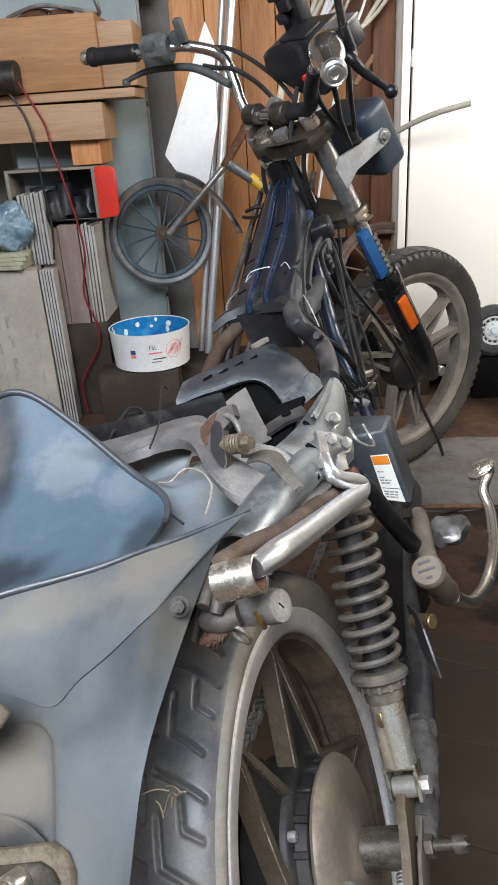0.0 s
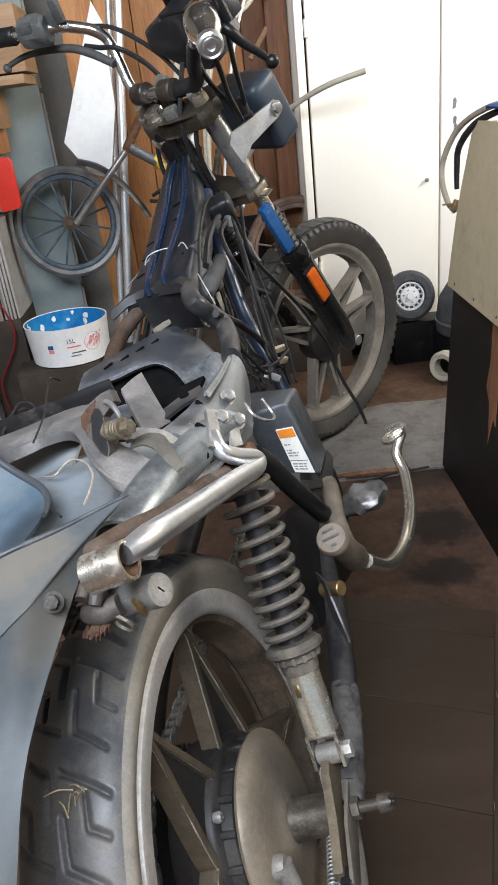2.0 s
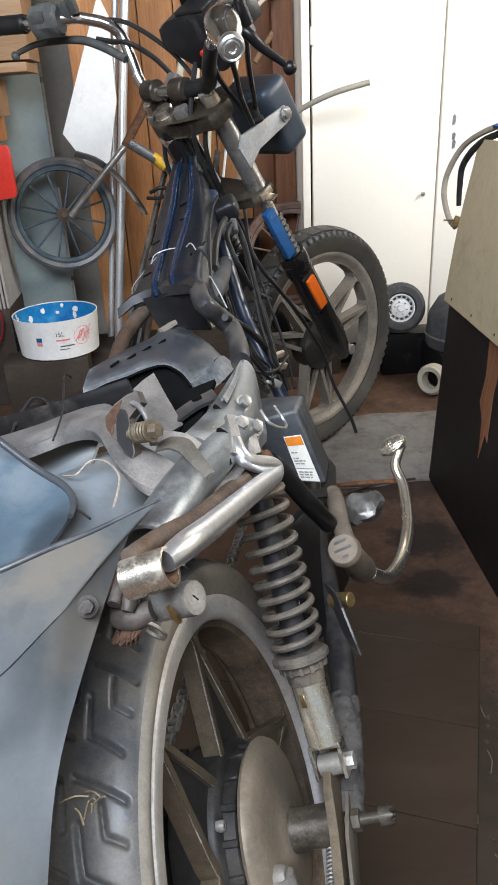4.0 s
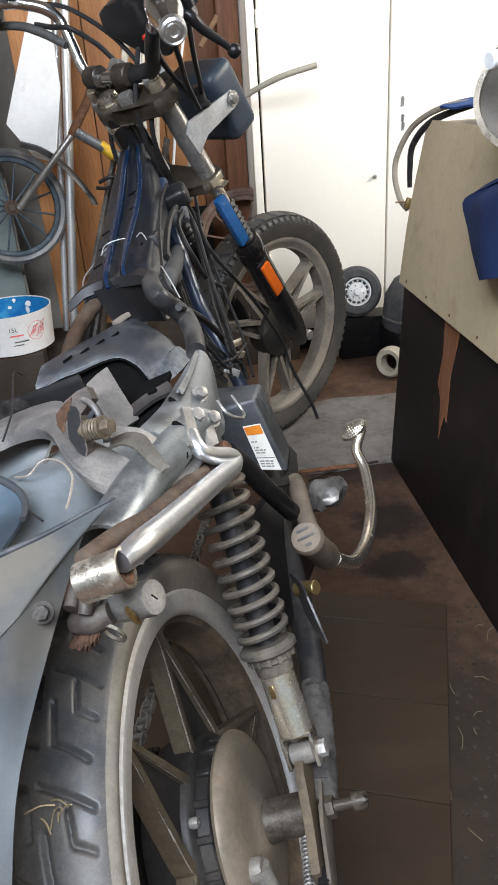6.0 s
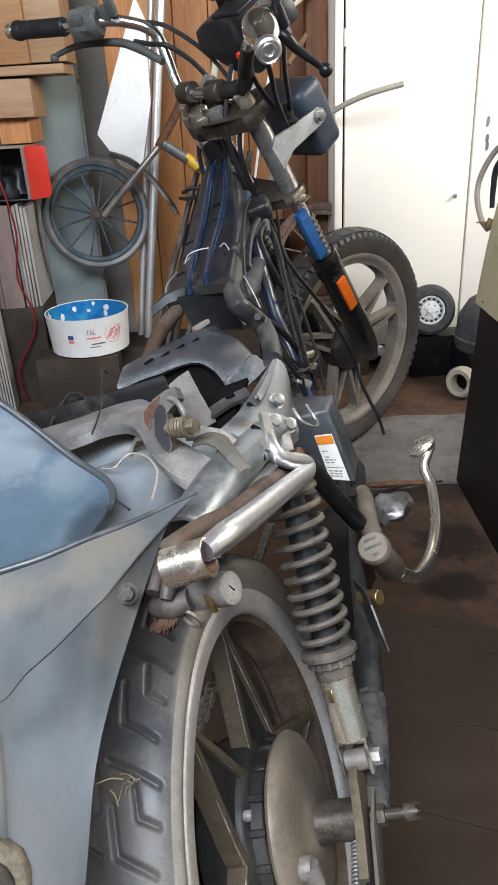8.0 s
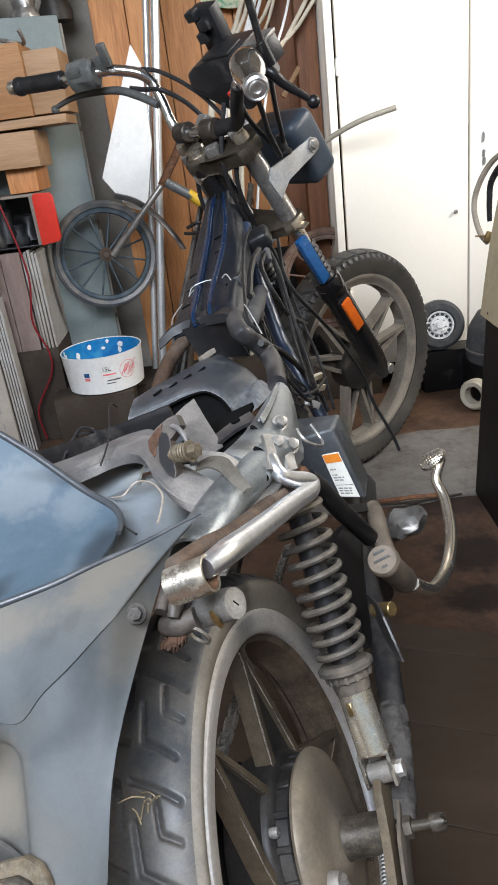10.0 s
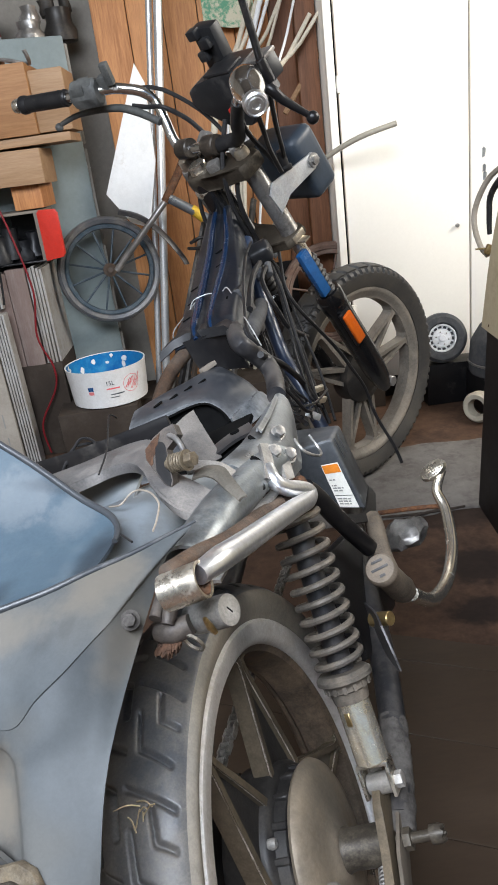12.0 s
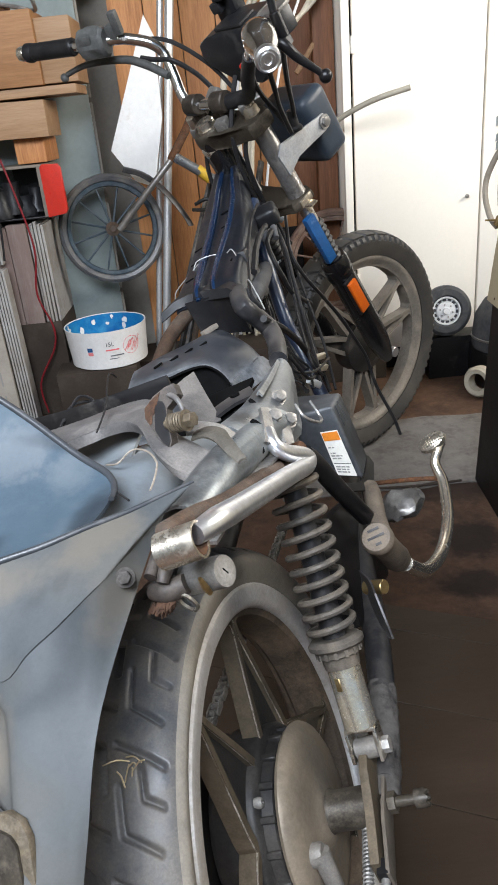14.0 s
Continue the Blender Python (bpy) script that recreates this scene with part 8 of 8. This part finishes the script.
for k in range(30):
    a0, z0 = rnd.uniform(-178, 178), rnd.uniform(0.080, 0.121)
    wa, hz = rnd.uniform(2.5, 6.5), rnd.uniform(0.005, 0.014)
    bm = B()
    V = []
    for j in range(11):
        t = 2 * math.pi * j / 11
        rr = 1 + 0.45 * noise.noise(Vector((math.cos(t) * 1.3, math.sin(t) * 1.3, k * 3.7)))
        a, z = radians(a0 + wa * rr * math.cos(t)), min(z0 + hz * rr * math.sin(t), 0.1288)
        V.append(bm.verts.new(((0.1262 + 0.078 * (z - 0.03)) * math.cos(a), (0.1262 + 0.078 * (z - 0.03)) * math.sin(a), z)))
    bm.faces.new(V)
    part("bare_patch", bm, "pail", shell)
fc_ = bpy.data.curves.new("volume_text", "FONT")
fc_.body, fc_.size, fc_.extrude, fc_.align_x = "15L", 0.020, 0.0002, "CENTER"
vt = new("volume_text", fc_)
vt.data.materials.append(M["ink"])
vt.parent = shell
va = radians(-90 + 11)
vt.matrix_basis = Matrix.Translation((0.1372 * math.cos(va), 0.1372 * math.sin(va), 0.082)) @ Matrix.Rotation(va + math.pi / 2, 4, "Z") @ Matrix.Rotation(math.pi / 2 - 0.07, 4, "X")

# ---- shelf with boards, tiles and scrap on the left ----
YS = 2.40
for nm, x0, x1, z0, z1, y0, mm, lb in (
    ("pine_board", -1.10, -0.43, 1.055, 1.255, YS, "pine", "thick orange-brown pine board on edge"),
    ("pine_board", -0.43, -0.325, 1.06, 1.235, YS + 0.02, "pine_pale", "pale rough-sawn pine block"),
    ("pine_beam", -1.10, -0.438, 0.918, 1.022, YS - 0.01, "pine_pale", "pale pine beam with a knot"),
    ("pine_ledge", -1.10, -0.335, 1.026, 1.052, YS + 0.01, "pine_pale", "pale pine ledge under the boards"),
    ("wood_prop", -0.562, -0.468, 0.842, 0.915, YS + 0.03, "wood_wall", "short brown wooden prop under the beam"),
):
    bm = B()
    box(bm, (x1 - x0, 0.20, z1 - z0), Matrix.Translation(((x0 + x1) / 2, y0 + 0.10, (z0 + z1) / 2)) @ Matrix.Rotation(radians(0.6 if nm == "pine_beam" else -0.4), 4, "Y"), bevel=0.003)
    thing(nm, bm, mm, lb, "timber")
bm = B()
cyl(bm, (-0.80, YS - 0.03, 1.10), (-0.672, YS - 0.03, 1.098), 0.046, 28)
thing("electric_motor", bm, "alloy_dark", "dark blue-grey small electric motor on the beam", "motor")
# things on top of the boards
lump("scrap_coil", (-0.62, YS + 0.08, 1.256), ((0, 0, 0, 0.05, 0.025), (0.08, 0, 0, 0.045, 0.02)), "rust", "heap of dark rusty scrap on the pine board", "scrap", 3)
bm = B()
tube(bm, [(-0.70, YS + 0.05, 1.262), (-0.60, YS + 0.03, 1.285), (-0.50, YS + 0.05, 1.275), (-0.43, YS + 0.06, 1.258), (-0.42, YS + 0.03, 1.27), (-0.425, YS + 0.02, 1.29)], 0.006, 8)
thing("bent_wire", bm, "steel", "bent dark wire lying on the pine board", "wire")

# drawer tray with a red reflector block
tray = base("tool_tray", Matrix.Translation((-0.63, YS, 0.676)), "open dark metal tray full of tools", "tray")
for nm, s, c in (("tray_floor", (0.30, 0.20, 0.006), (0, 0.10, 0.003)), ("tray_back", (0.30, 0.006, 0.155), (0, 0.20, 0.08)), ("tray_top", (0.30, 0.20, 0.008), (0, 0.10, 0.158)), ("tray_side", (0.022, 0.20, 0.155), (0.139, 0.10, 0.08)), ("tray_side", (0.012, 0.20, 0.155), (-0.144, 0.10, 0.08))):
    bm = B()
    box(bm, s, Matrix.Translation(c), bevel=0.002)
    part(nm, bm, "cardboard" if nm in ("tray_top", "tray_side") else "black", tray)
for x_, y_, sz_, seed_ in ((-0.735, 0.03, 1.5, 11), (-0.655, 0.04, 1.7, 17), (-0.575, 0.07, 1.3, 23)):
    lump("black_tool", (x_, YS + y_, 0.683), ((0, 0, 0, 0.030 * sz_, 0.05 * sz_), (0.030 * sz_, 0.01, 0.01, 0.020 * sz_, 0.058 * sz_), (-0.022 * sz_, 0.0, 0.03, 0.018 * sz_, 0.030 * sz_)), "plastic_black", "dusty black power tool in the open tray", "tool", seed_)
bm = B()
plate(bm, [(-0.034, -0.080), (0.026, -0.072), (0.034, -0.060), (0.034, 0.066), (0.026, 0.078), (-0.026, 0.080), (-0.034, 0.07)], 0.014, Matrix.Translation((-0.455, YS - 0.01, 0.758)) @ Matrix.Rotation(math.pi / 2, 4, "X") @ Matrix.Rotation(radians(-12), 4, "Y"), bevel=0.003)
thing("red_reflector", bm, "red", "flat red plastic reflector against the tray", "reflector")

# stacks of tiles on edge and cartons
rnd = random.Random(8)


def tile_stack(x0, x1, z0, z1, y, n, material, label):
    for i in range(n):
        w = (x1 - x0) / n
        bm = B()
        hh = (z1 - z0) * rnd.uniform(0.95, 1.0)
        box(bm, (w * 0.78, 0.26, hh), Matrix.Translation((x0 + w * (i + 0.5), y + 0.13 + rnd.uniform(0, 0.012), z0 + hh / 2)) @ Matrix.Rotation(radians(rnd.uniform(-0.5, 0.5)), 4, "Y"), bevel=0.0015, seg=1)
        thing("tile", bm, material, label, "tile", group="tiles stacked on edge")


for x0, x1, z1 in ((-0.702, -0.640, 0.655), (-0.638, -0.574, 0.664)):
    bm = B()
    box(bm, (x1 - x0, 0.25, z1 - 0.335), Matrix.Translation(((x0 + x1) / 2, YS + 0.127, (z1 + 0.335) / 2)), bevel=0.002)
    thing("tile_pack", bm, "carton_pink", "scuffed pinkish-brown carton of tiles on edge", "carton", group="tile cartons under the tray")
tile_stack(-0.572, -0.518, 0.335, 0.668, YS, 5, "tile_edge", "dusty white ceramic tile standing on edge")
tile_stack(-0.745, -0.662, 0.545, 0.775, YS - 0.03, 8, "tile_edge", "dusty white ceramic tile standing on edge")
bm = B()
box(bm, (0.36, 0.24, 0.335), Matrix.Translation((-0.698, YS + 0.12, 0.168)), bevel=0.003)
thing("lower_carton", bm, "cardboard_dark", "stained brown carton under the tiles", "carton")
# large tile cartons in front
bm = B()
box(bm, (0.36, 0.05, 0.545), Matrix.Translation((-0.878, YS - 0.06, 0.273)) @ Matrix.Rotation(radians(-0.5), 4, "Y"), bevel=0.002)
big = thing("tile_carton", bm, "cardboard", "large pale printed carton of tiles standing on edge", "carton")
for k in range(5):
    bm = B()
    box(bm, (0.007, 0.055, 0.535), Matrix.Translation((-0.690 + 0.0095 * k, YS - 0.055, 0.268)) @ Matrix.Rotation(radians(-0.6), 4, "Y"), bevel=0.001, seg=1)
    thing("tile", bm, "tile_edge", "white ceramic tile standing beside its carton", "tile", group="tiles stacked on edge")
bm = B()
box(bm, (0.20, 0.0014, 0.53), Matrix.Translation((-0.80, YS - 0.0858, 0.273)))
part("front_sheet", bm, "carton_pale", big, "pale printed face of the carton")
rnd = random.Random(17)
for x in (-0.885, -0.868, -0.832, -0.824, -0.738):
    z = 0.10
    while z < 0.47:
        h = rnd.uniform(0.012, 0.045)
        bm = B()
        box(bm, (rnd.choice((0.003, 0.005, 0.008)), 0.0010, h), Matrix.Translation((x, YS - 0.0868, z)))
        part("print_bar", bm, "ink_faint", big)
        z += h + rnd.uniform(0.01, 0.06)
for k in range(4):
    bm = B()
    box(bm, (0.13, 0.12, 0.012), Matrix.Translation((-0.80 + 0.004 * k, YS - 0.05, 0.553 + 0.013 * k)) @ Matrix.Rotation(radians(6 * k - 8), 4, "Z"), bevel=0.001)
    thing("booklet", bm, "cloth_olive", "worn olive booklet in a small pile on the carton", "booklet", group="booklets on the carton")
bm = B()
bmesh.ops.create_icosphere(bm, subdivisions=5, radius=1.0, matrix=Matrix.Translation((-0.79, YS - 0.05, 0.675)) @ Matrix.Diagonal((0.085, 0.06, 0.075, 1)))
for v in bm.verts:
    n_ = noise.noise(v.co * 22) * 0.022 + abs(noise.noise(v.co * 50)) * 0.010
    v.co += (v.co - Vector((-0.79, YS - 0.05, 0.675))).normalized() * n_
thing("plastic_bag", bm, "plastic_bag", "crumpled bluish clear plastic bag", "bag", angle=60)
# battery cables
bm = B()
tube(bm, [(-0.672, YS - 0.05, 1.085), (-0.62, YS - 0.03, 0.975), (-0.604, YS - 0.03, 0.886), (-0.578, YS - 0.03, 0.767), (-0.551, YS - 0.03, 0.59), (-0.573, YS - 0.03, 0.442), (-0.545, YS - 0.02, 0.33), (-0.555, YS - 0.02, 0.25), (-0.625, YS - 0.03, 0.130), (-0.62, YS - 0.03, 0.02)], 0.0034, 8)
thing("red_cable", bm, "cable_red", "thin red cable hanging down from the motor", "cable")
bm = B()
tube(bm, [(-0.71, YS - 0.04, 1.062), (-0.672, YS - 0.035, 0.99), (-0.655, YS - 0.035, 0.90), (-0.652, YS - 0.035, 0.80), (-0.643, YS - 0.035, 0.667), (-0.653, YS - 0.035, 0.56)], 0.0036, 8)
thing("black_cable", bm, "rubber_black", "thin black cable hanging from the motor", "cable")

# ---- right side ----
GROW = Matrix.Translation((0.060, 0.005, 0.926)) @ Matrix.Scale(1.053, 4) @ Matrix.Translation((-0.060, -0.005, -0.926))
CHEST = GROW @ Matrix.Translation((0.628, 1.525, 0)) @ Matrix.Rotation(radians(-3.5), 4, "Z")


def lean(bm):
    """The chest has sagged sideways: its upper parts stand further east than its foot."""
    for v in bm.verts:
        v.co.x += 0.044 * (v.co.z - 0.0465)
    return bm


chest = base("storage_chest", CHEST, "black plywood chest with a beige upper panel", "chest")
bm = B()
box(bm, (0.62, 1.30, 0.4735), Matrix.Translation((0.31, -0.65, 0.28325)), bevel=0.004)
chest_base = part("chest_base", lean(bm), "black_ply", chest, "black plywood lower body")
bm = B()
plate(bm, [(-0.022, 0.0), (0.018, 0.0), (0.014, 0.08), (0.020, 0.14), (0.008, 0.17), (0.004, 0.25), (-0.004, 0.19), (-0.012, 0.20), (-0.010, 0.10), (-0.016, 0.05)], 0.003, Matrix.Translation((0.0005, -0.30, 0.50)) @ Matrix(((0, 0, 1, 0), (2.0, 0, 0, 0), (0, -1, 0, 0), (0, 0, 0, 1))))
part("bare_wood_patch", lean(bm), "wood_raw", chest_base, "splintered bare wood patch")
bm = B()
sheet(bm, [[(-0.012, 0.0, 0.500), (-0.013, -0.6, 0.500), (-0.014, -1.28, 0.500)], [(-0.005, -0.015, 0.66), (-0.005, -0.6, 0.66), (-0.005, -1.28, 0.66)], [(0.012, -0.035, 0.832), (0.012, -0.6, 0.832), (0.012, -1.28, 0.832)]], 0.014, n=4)
box(bm, (0.60, 1.24, 0.30), Matrix.Translation((0.335, -0.665, 0.678)), bevel=0.004)
upper = part("chest_panel", lean(bm), "panel_beige", chest, "beige painted upper panel")
for k in range(7):
    bm = B()
    lathe(bm, [(0, 0), (0.003, 0), (0.003, 0.001), (0, 0.002)], along((-0.0115, -0.05 - 0.13 * k, 0.514), (-1, 0, 0.1)), 10)
    part("nail", lean(bm), "rust", upper)
bm = B()
rows = []
for i in range(9):
    r = []
    for j in range(9):
        x, y = 0.025 + 0.065 * i, -0.085 - 0.075 * j
        r.append((x, y, 0.838 + 0.020 * (1 + noise.noise(Vector((x * 11, y * 11, 1)))) + 0.012 * math.sin(i * 1.2)))
    rows.append(r)
sheet(bm, rows, 0.004, n=3)
thing("blue_cloth", bm, "cloth_bright", "crumpled blue cloth lying on the chest", "cloth", m=Matrix.Translation((0.028, 0, 0)) @ CHEST)
bm = B()
rows = []
for i in range(8):
    u = i / 7
    rows.append([(0.585 + 0.012 * math.sin(u * 8 + v * 3) - 0.012 * v, 1.015 - 0.25 * u + 0.11 * max(1 - abs(v - 0.5) / 0.5, 0) ** 0.8 * (1 - u), 0.80 - 0.14 * v + 0.045 * u - 0.05 * abs(v - 0.45) * (1 - u)) for v in [j / 6 for j in range(7)]])
sheet(bm, rows, 0.005, n=3)
thing("hanging_cloth", bm, "cloth_blue", "dark blue cloth hanging over the chest's edge", "cloth", m=GROW)
bm = B()
tube(bm, [(0.70, 1.36, 0.862), (0.66, 1.44, 0.855), (0.635, 1.53, 0.82), (0.618, 1.57, 0.765), (0.612, 1.57, 0.72), (0.618, 1.55, 0.675), (0.628, 1.53, 0.655)], 0.006, 8)
st = thing("strap", bm, "leather", "worn brown strap looped over the chest", "strap", m=Matrix.Translation((0.026, 0, 0)) @ GROW)
bm = B()
tube(bm, [(0.69, 1.38, 0.858), (0.65, 1.47, 0.83), (0.632, 1.522, 0.785), (0.630, 1.53, 0.74), (0.631, 1.53, 0.70)], [0.006, 0.007, 0.0065, 0.006, 0.005], 8)
thing("black_strap", bm, "rubber_black", "short black strap hanging with a brass buckle", "strap", m=Matrix.Translation((0.026, 0, 0)) @ GROW)
bm = B()
box(bm, (0.018, 0.012, 0.022), Matrix.Translation((0.629, 1.525, 0.668)) @ Matrix.Rotation(0.4, 4, "Y"), bevel=0.003)
tube(bm, [(0.60, 1.53, 0.672), (0.63, 1.525, 0.671)], 0.002, 6, n=1)
thing("buckle", bm, "brass", "tarnished brass buckle on the strap", "buckle", m=Matrix.Translation((0.026, 0, 0)) @ GROW)
# chromed lamp and rubber grip standing on the chest
lamp = base("spare_headlamp", GROW @ Matrix.Translation((0.625, 1.00, 0.912)), "round chromed spare headlamp lying on the cloth", "headlamp")
bm = B()
lm = along((-0.01, 0.0, -0.03), (-0.5, -0.8, 0.25))
lathe(bm, [(0.0, -0.10), (0.03, -0.095), (0.06, -0.05), (0.068, -0.01), (0.074, 0.0), (0.074, 0.008), (0.066, 0.010), (0.064, 0.002)], lm, 40)
part("lamp_shell", bm, "chrome_old", lamp, "chromed lamp shell")
bm = B()
lathe(bm, [(0.0, -0.045), (0.03, -0.036), (0.05, -0.018), (0.065, 0.004)], lm, 40)
part("reflector_bowl", bm, "alloy", lamp, "dull yellowed reflector bowl")
bm = B()
cyl(bm, (0.553, 0.975, 0.930), (0.68, 1.00, 0.952), 0.014, 18)
gr = thing("spare_grip", bm, "rubber_black", "black rubber handlebar grip on the cloth", "grip", m=GROW)
bm = B()
cyl(bm, (0.536, 0.971, 0.927), (0.554, 0.975, 0.930), 0.011, 14)
part("grip_end", bm, "wheel_white", gr)

# small spare wheel on a dark block, pot and coil by the wardrobe
bm = B()
box(bm, (0.36, 0.10, 0.150), Matrix.Translation((0.93, 2.42, 0.075)), bevel=0.004)
thing("dark_block", bm, "black", "long low black block on the floor", "block")
sw = base("trolley_wheel", along((0.812, 2.40, 0.238), (-0.1, -0.97, 0.2)) @ Matrix.Scale(1.1, 4), "small trolley wheel with grey tyre and white hub", "wheel")
bm = B()
lathe(bm, [(0.044, 0.018), (0.050, 0.026), (0.068, 0.026), (0.078, 0.018), (0.080, 0.0), (0.078, -0.018), (0.068, -0.026), (0.050, -0.026), (0.044, -0.018), (0.044, 0.018)], None, 48)
part("tyre", bm, "rubber_grey", sw)
bm = B()
lathe(bm, [(0.046, 0.016), (0.044, 0.022), (0.040, 0.022), (0.038, 0.012), (0.030, 0.012), (0.029, 0.018), (0.012, 0.020), (0.010, 0.026), (0, 0.026)], None, 40)
part("rim", bm, "wheel_white", sw)
# dark blocks on the rim, painted as the shade in its holes
for k in range(14):
    bm = B()
    a = 2 * math.pi * k / 14
    box(bm, (0.007, 0.010, 0.003), Matrix.Rotation(a, 4, "Z") @ Matrix.Translation((0.0345, 0, 0.0135)), bevel=0.0008, seg=1)
    part("rim_hole", bm, "ink", sw)
for k in range(6):
    bm = B()
    a = 2 * math.pi * k / 6
    cyl(bm, (0.020 * math.cos(a), 0.020 * math.sin(a), 0.018), (0.020 * math.cos(a), 0.020 * math.sin(a), 0.022), 0.0025, 8)
    part("wheel_nut", bm, "steel", sw)
pot = base("old_helmet", Matrix.Translation((1.0, 2.28, 0.13)), "dusty dark round helmet beside the chest", "helmet")
bm = B()
lathe(bm, [(0, 0.19), (0.05, 0.185), (0.09, 0.16), (0.118, 0.11), (0.125, 0.05), (0.125, 0.01), (0.120, 0.0), (0.11, 0.0), (0.11, 0.05), (0.08, 0.14), (0, 0.17)], None, 40)
part("helmet_shell", bm, "rubber_grey", pot, "dusty dark helmet shell")
bm = B()
lathe(bm, [(0.124, 0.035), (0.128, 0.037), (0.128, 0.043), (0.124, 0.045)], None, 40)
part("rim_trim", bm, "steel", pot)
bm = B()
box(bm, (0.26, 0.22, 0.13), Matrix.Translation((1.02, 2.27, 0.065)), bevel=0.01)
thing("black_crate", bm, "black", "black crate under the helmet", "crate")
bm = B()
lathe(bm, [(0.030, 0.02), (0.044, 0.022), (0.052, 0.012), (0.052, -0.012), (0.044, -0.022), (0.030, -0.02), (0.026, 0.0), (0.030, 0.02)], along((0.86, 2.16, 0.055), (-0.75, -0.65, 0.1)), 36)
thing("cable_coil", bm, "hose", "coil of beige cable standing on the floor", "coil")

# dark laminate planks lying on the floor, edge to edge
PLANKS = Matrix.Translation((0.558, 1.020, 0)) @ Matrix.Rotation(radians(-22.8), 4, "Z")
for near_, far_ in ((-0.0705, 0.0), (-0.2515, -0.0720), (-0.4315, -0.2530), (-0.6115, -0.4330), (-0.79, -0.6130)):
    bm = B()
    box(bm, (0.56, far_ - near_, 0.008), PLANKS @ Matrix.Translation((-0.28, (near_ + far_) / 2, 0.0042)), bevel=0.0008, seg=1)
    thing("laminate_plank", bm, "plank_dark", "dark brown laminate plank lying on the concrete", "plank", group="laminate planks")

# sweepings on the floor between the planks and the chest: crumbs of earth, straw and leaves
rnd = random.Random(21)
crumbs = B()
for k in range(520):
    u, v = rnd.uniform(0.012, 0.16), rnd.uniform(-0.70, 0.02)
    p = PLANKS @ Vector((u, v, 0))
    r = rnd.choice((0.001, 0.0015, 0.002, 0.003, 0.0045)) * rnd.uniform(0.6, 1.3)
    mm = Matrix.Translation((p.x, p.y, r * 0.3)) @ Matrix.Rotation(rnd.uniform(0, 6.3), 4, "Z") @ Matrix.Rotation(rnd.uniform(-0.4, 0.4), 4, "X") @ Matrix.Diagonal((r, r * rnd.uniform(0.5, 1.2), r * rnd.uniform(0.15, 0.5), 1))
    bmesh.ops.create_icosphere(crumbs, subdivisions=1, radius=1.0, matrix=mm)
thing("floor_sweepings", crumbs, "soil", "dark crumbs of earth and leaf on the floor", "debris", kind="stuff")
straw = B()
for k in range(22):
    u, v = rnd.uniform(0.0, 0.17), rnd.uniform(-0.70, 0.04)
    p = PLANKS @ Vector((u, v, 0.0015))
    a_, l_ = rnd.uniform(0, 6.3), rnd.uniform(0.012, 0.045)
    tube(straw, [p, p + Vector((math.cos(a_) * l_ * 0.5, math.sin(a_) * l_ * 0.5, 0.003)), p + Vector((math.cos(a_ + 0.2) * l_, math.sin(a_ + 0.2) * l_, 0.0))], 0.0007, 4, n=2)
thing("floor_straw", straw, "straw_dirty", "scattered bits of dry straw on the floor", "debris", kind="stuff")
for pts in ([(0.40, 1.60, 0.006), (0.50, 1.585, 0.010), (0.62, 1.598, 0.006)], [(0.42, 1.555, 0.005), (0.49, 1.575, 0.012), (0.57, 1.600, 0.008)]):
    bm = B()
    tube(bm, pts, 0.0035, 7)
    thing("stick", bm, "bark", "thin dark stick lying on the floor", "stick", group="sticks on the floor")
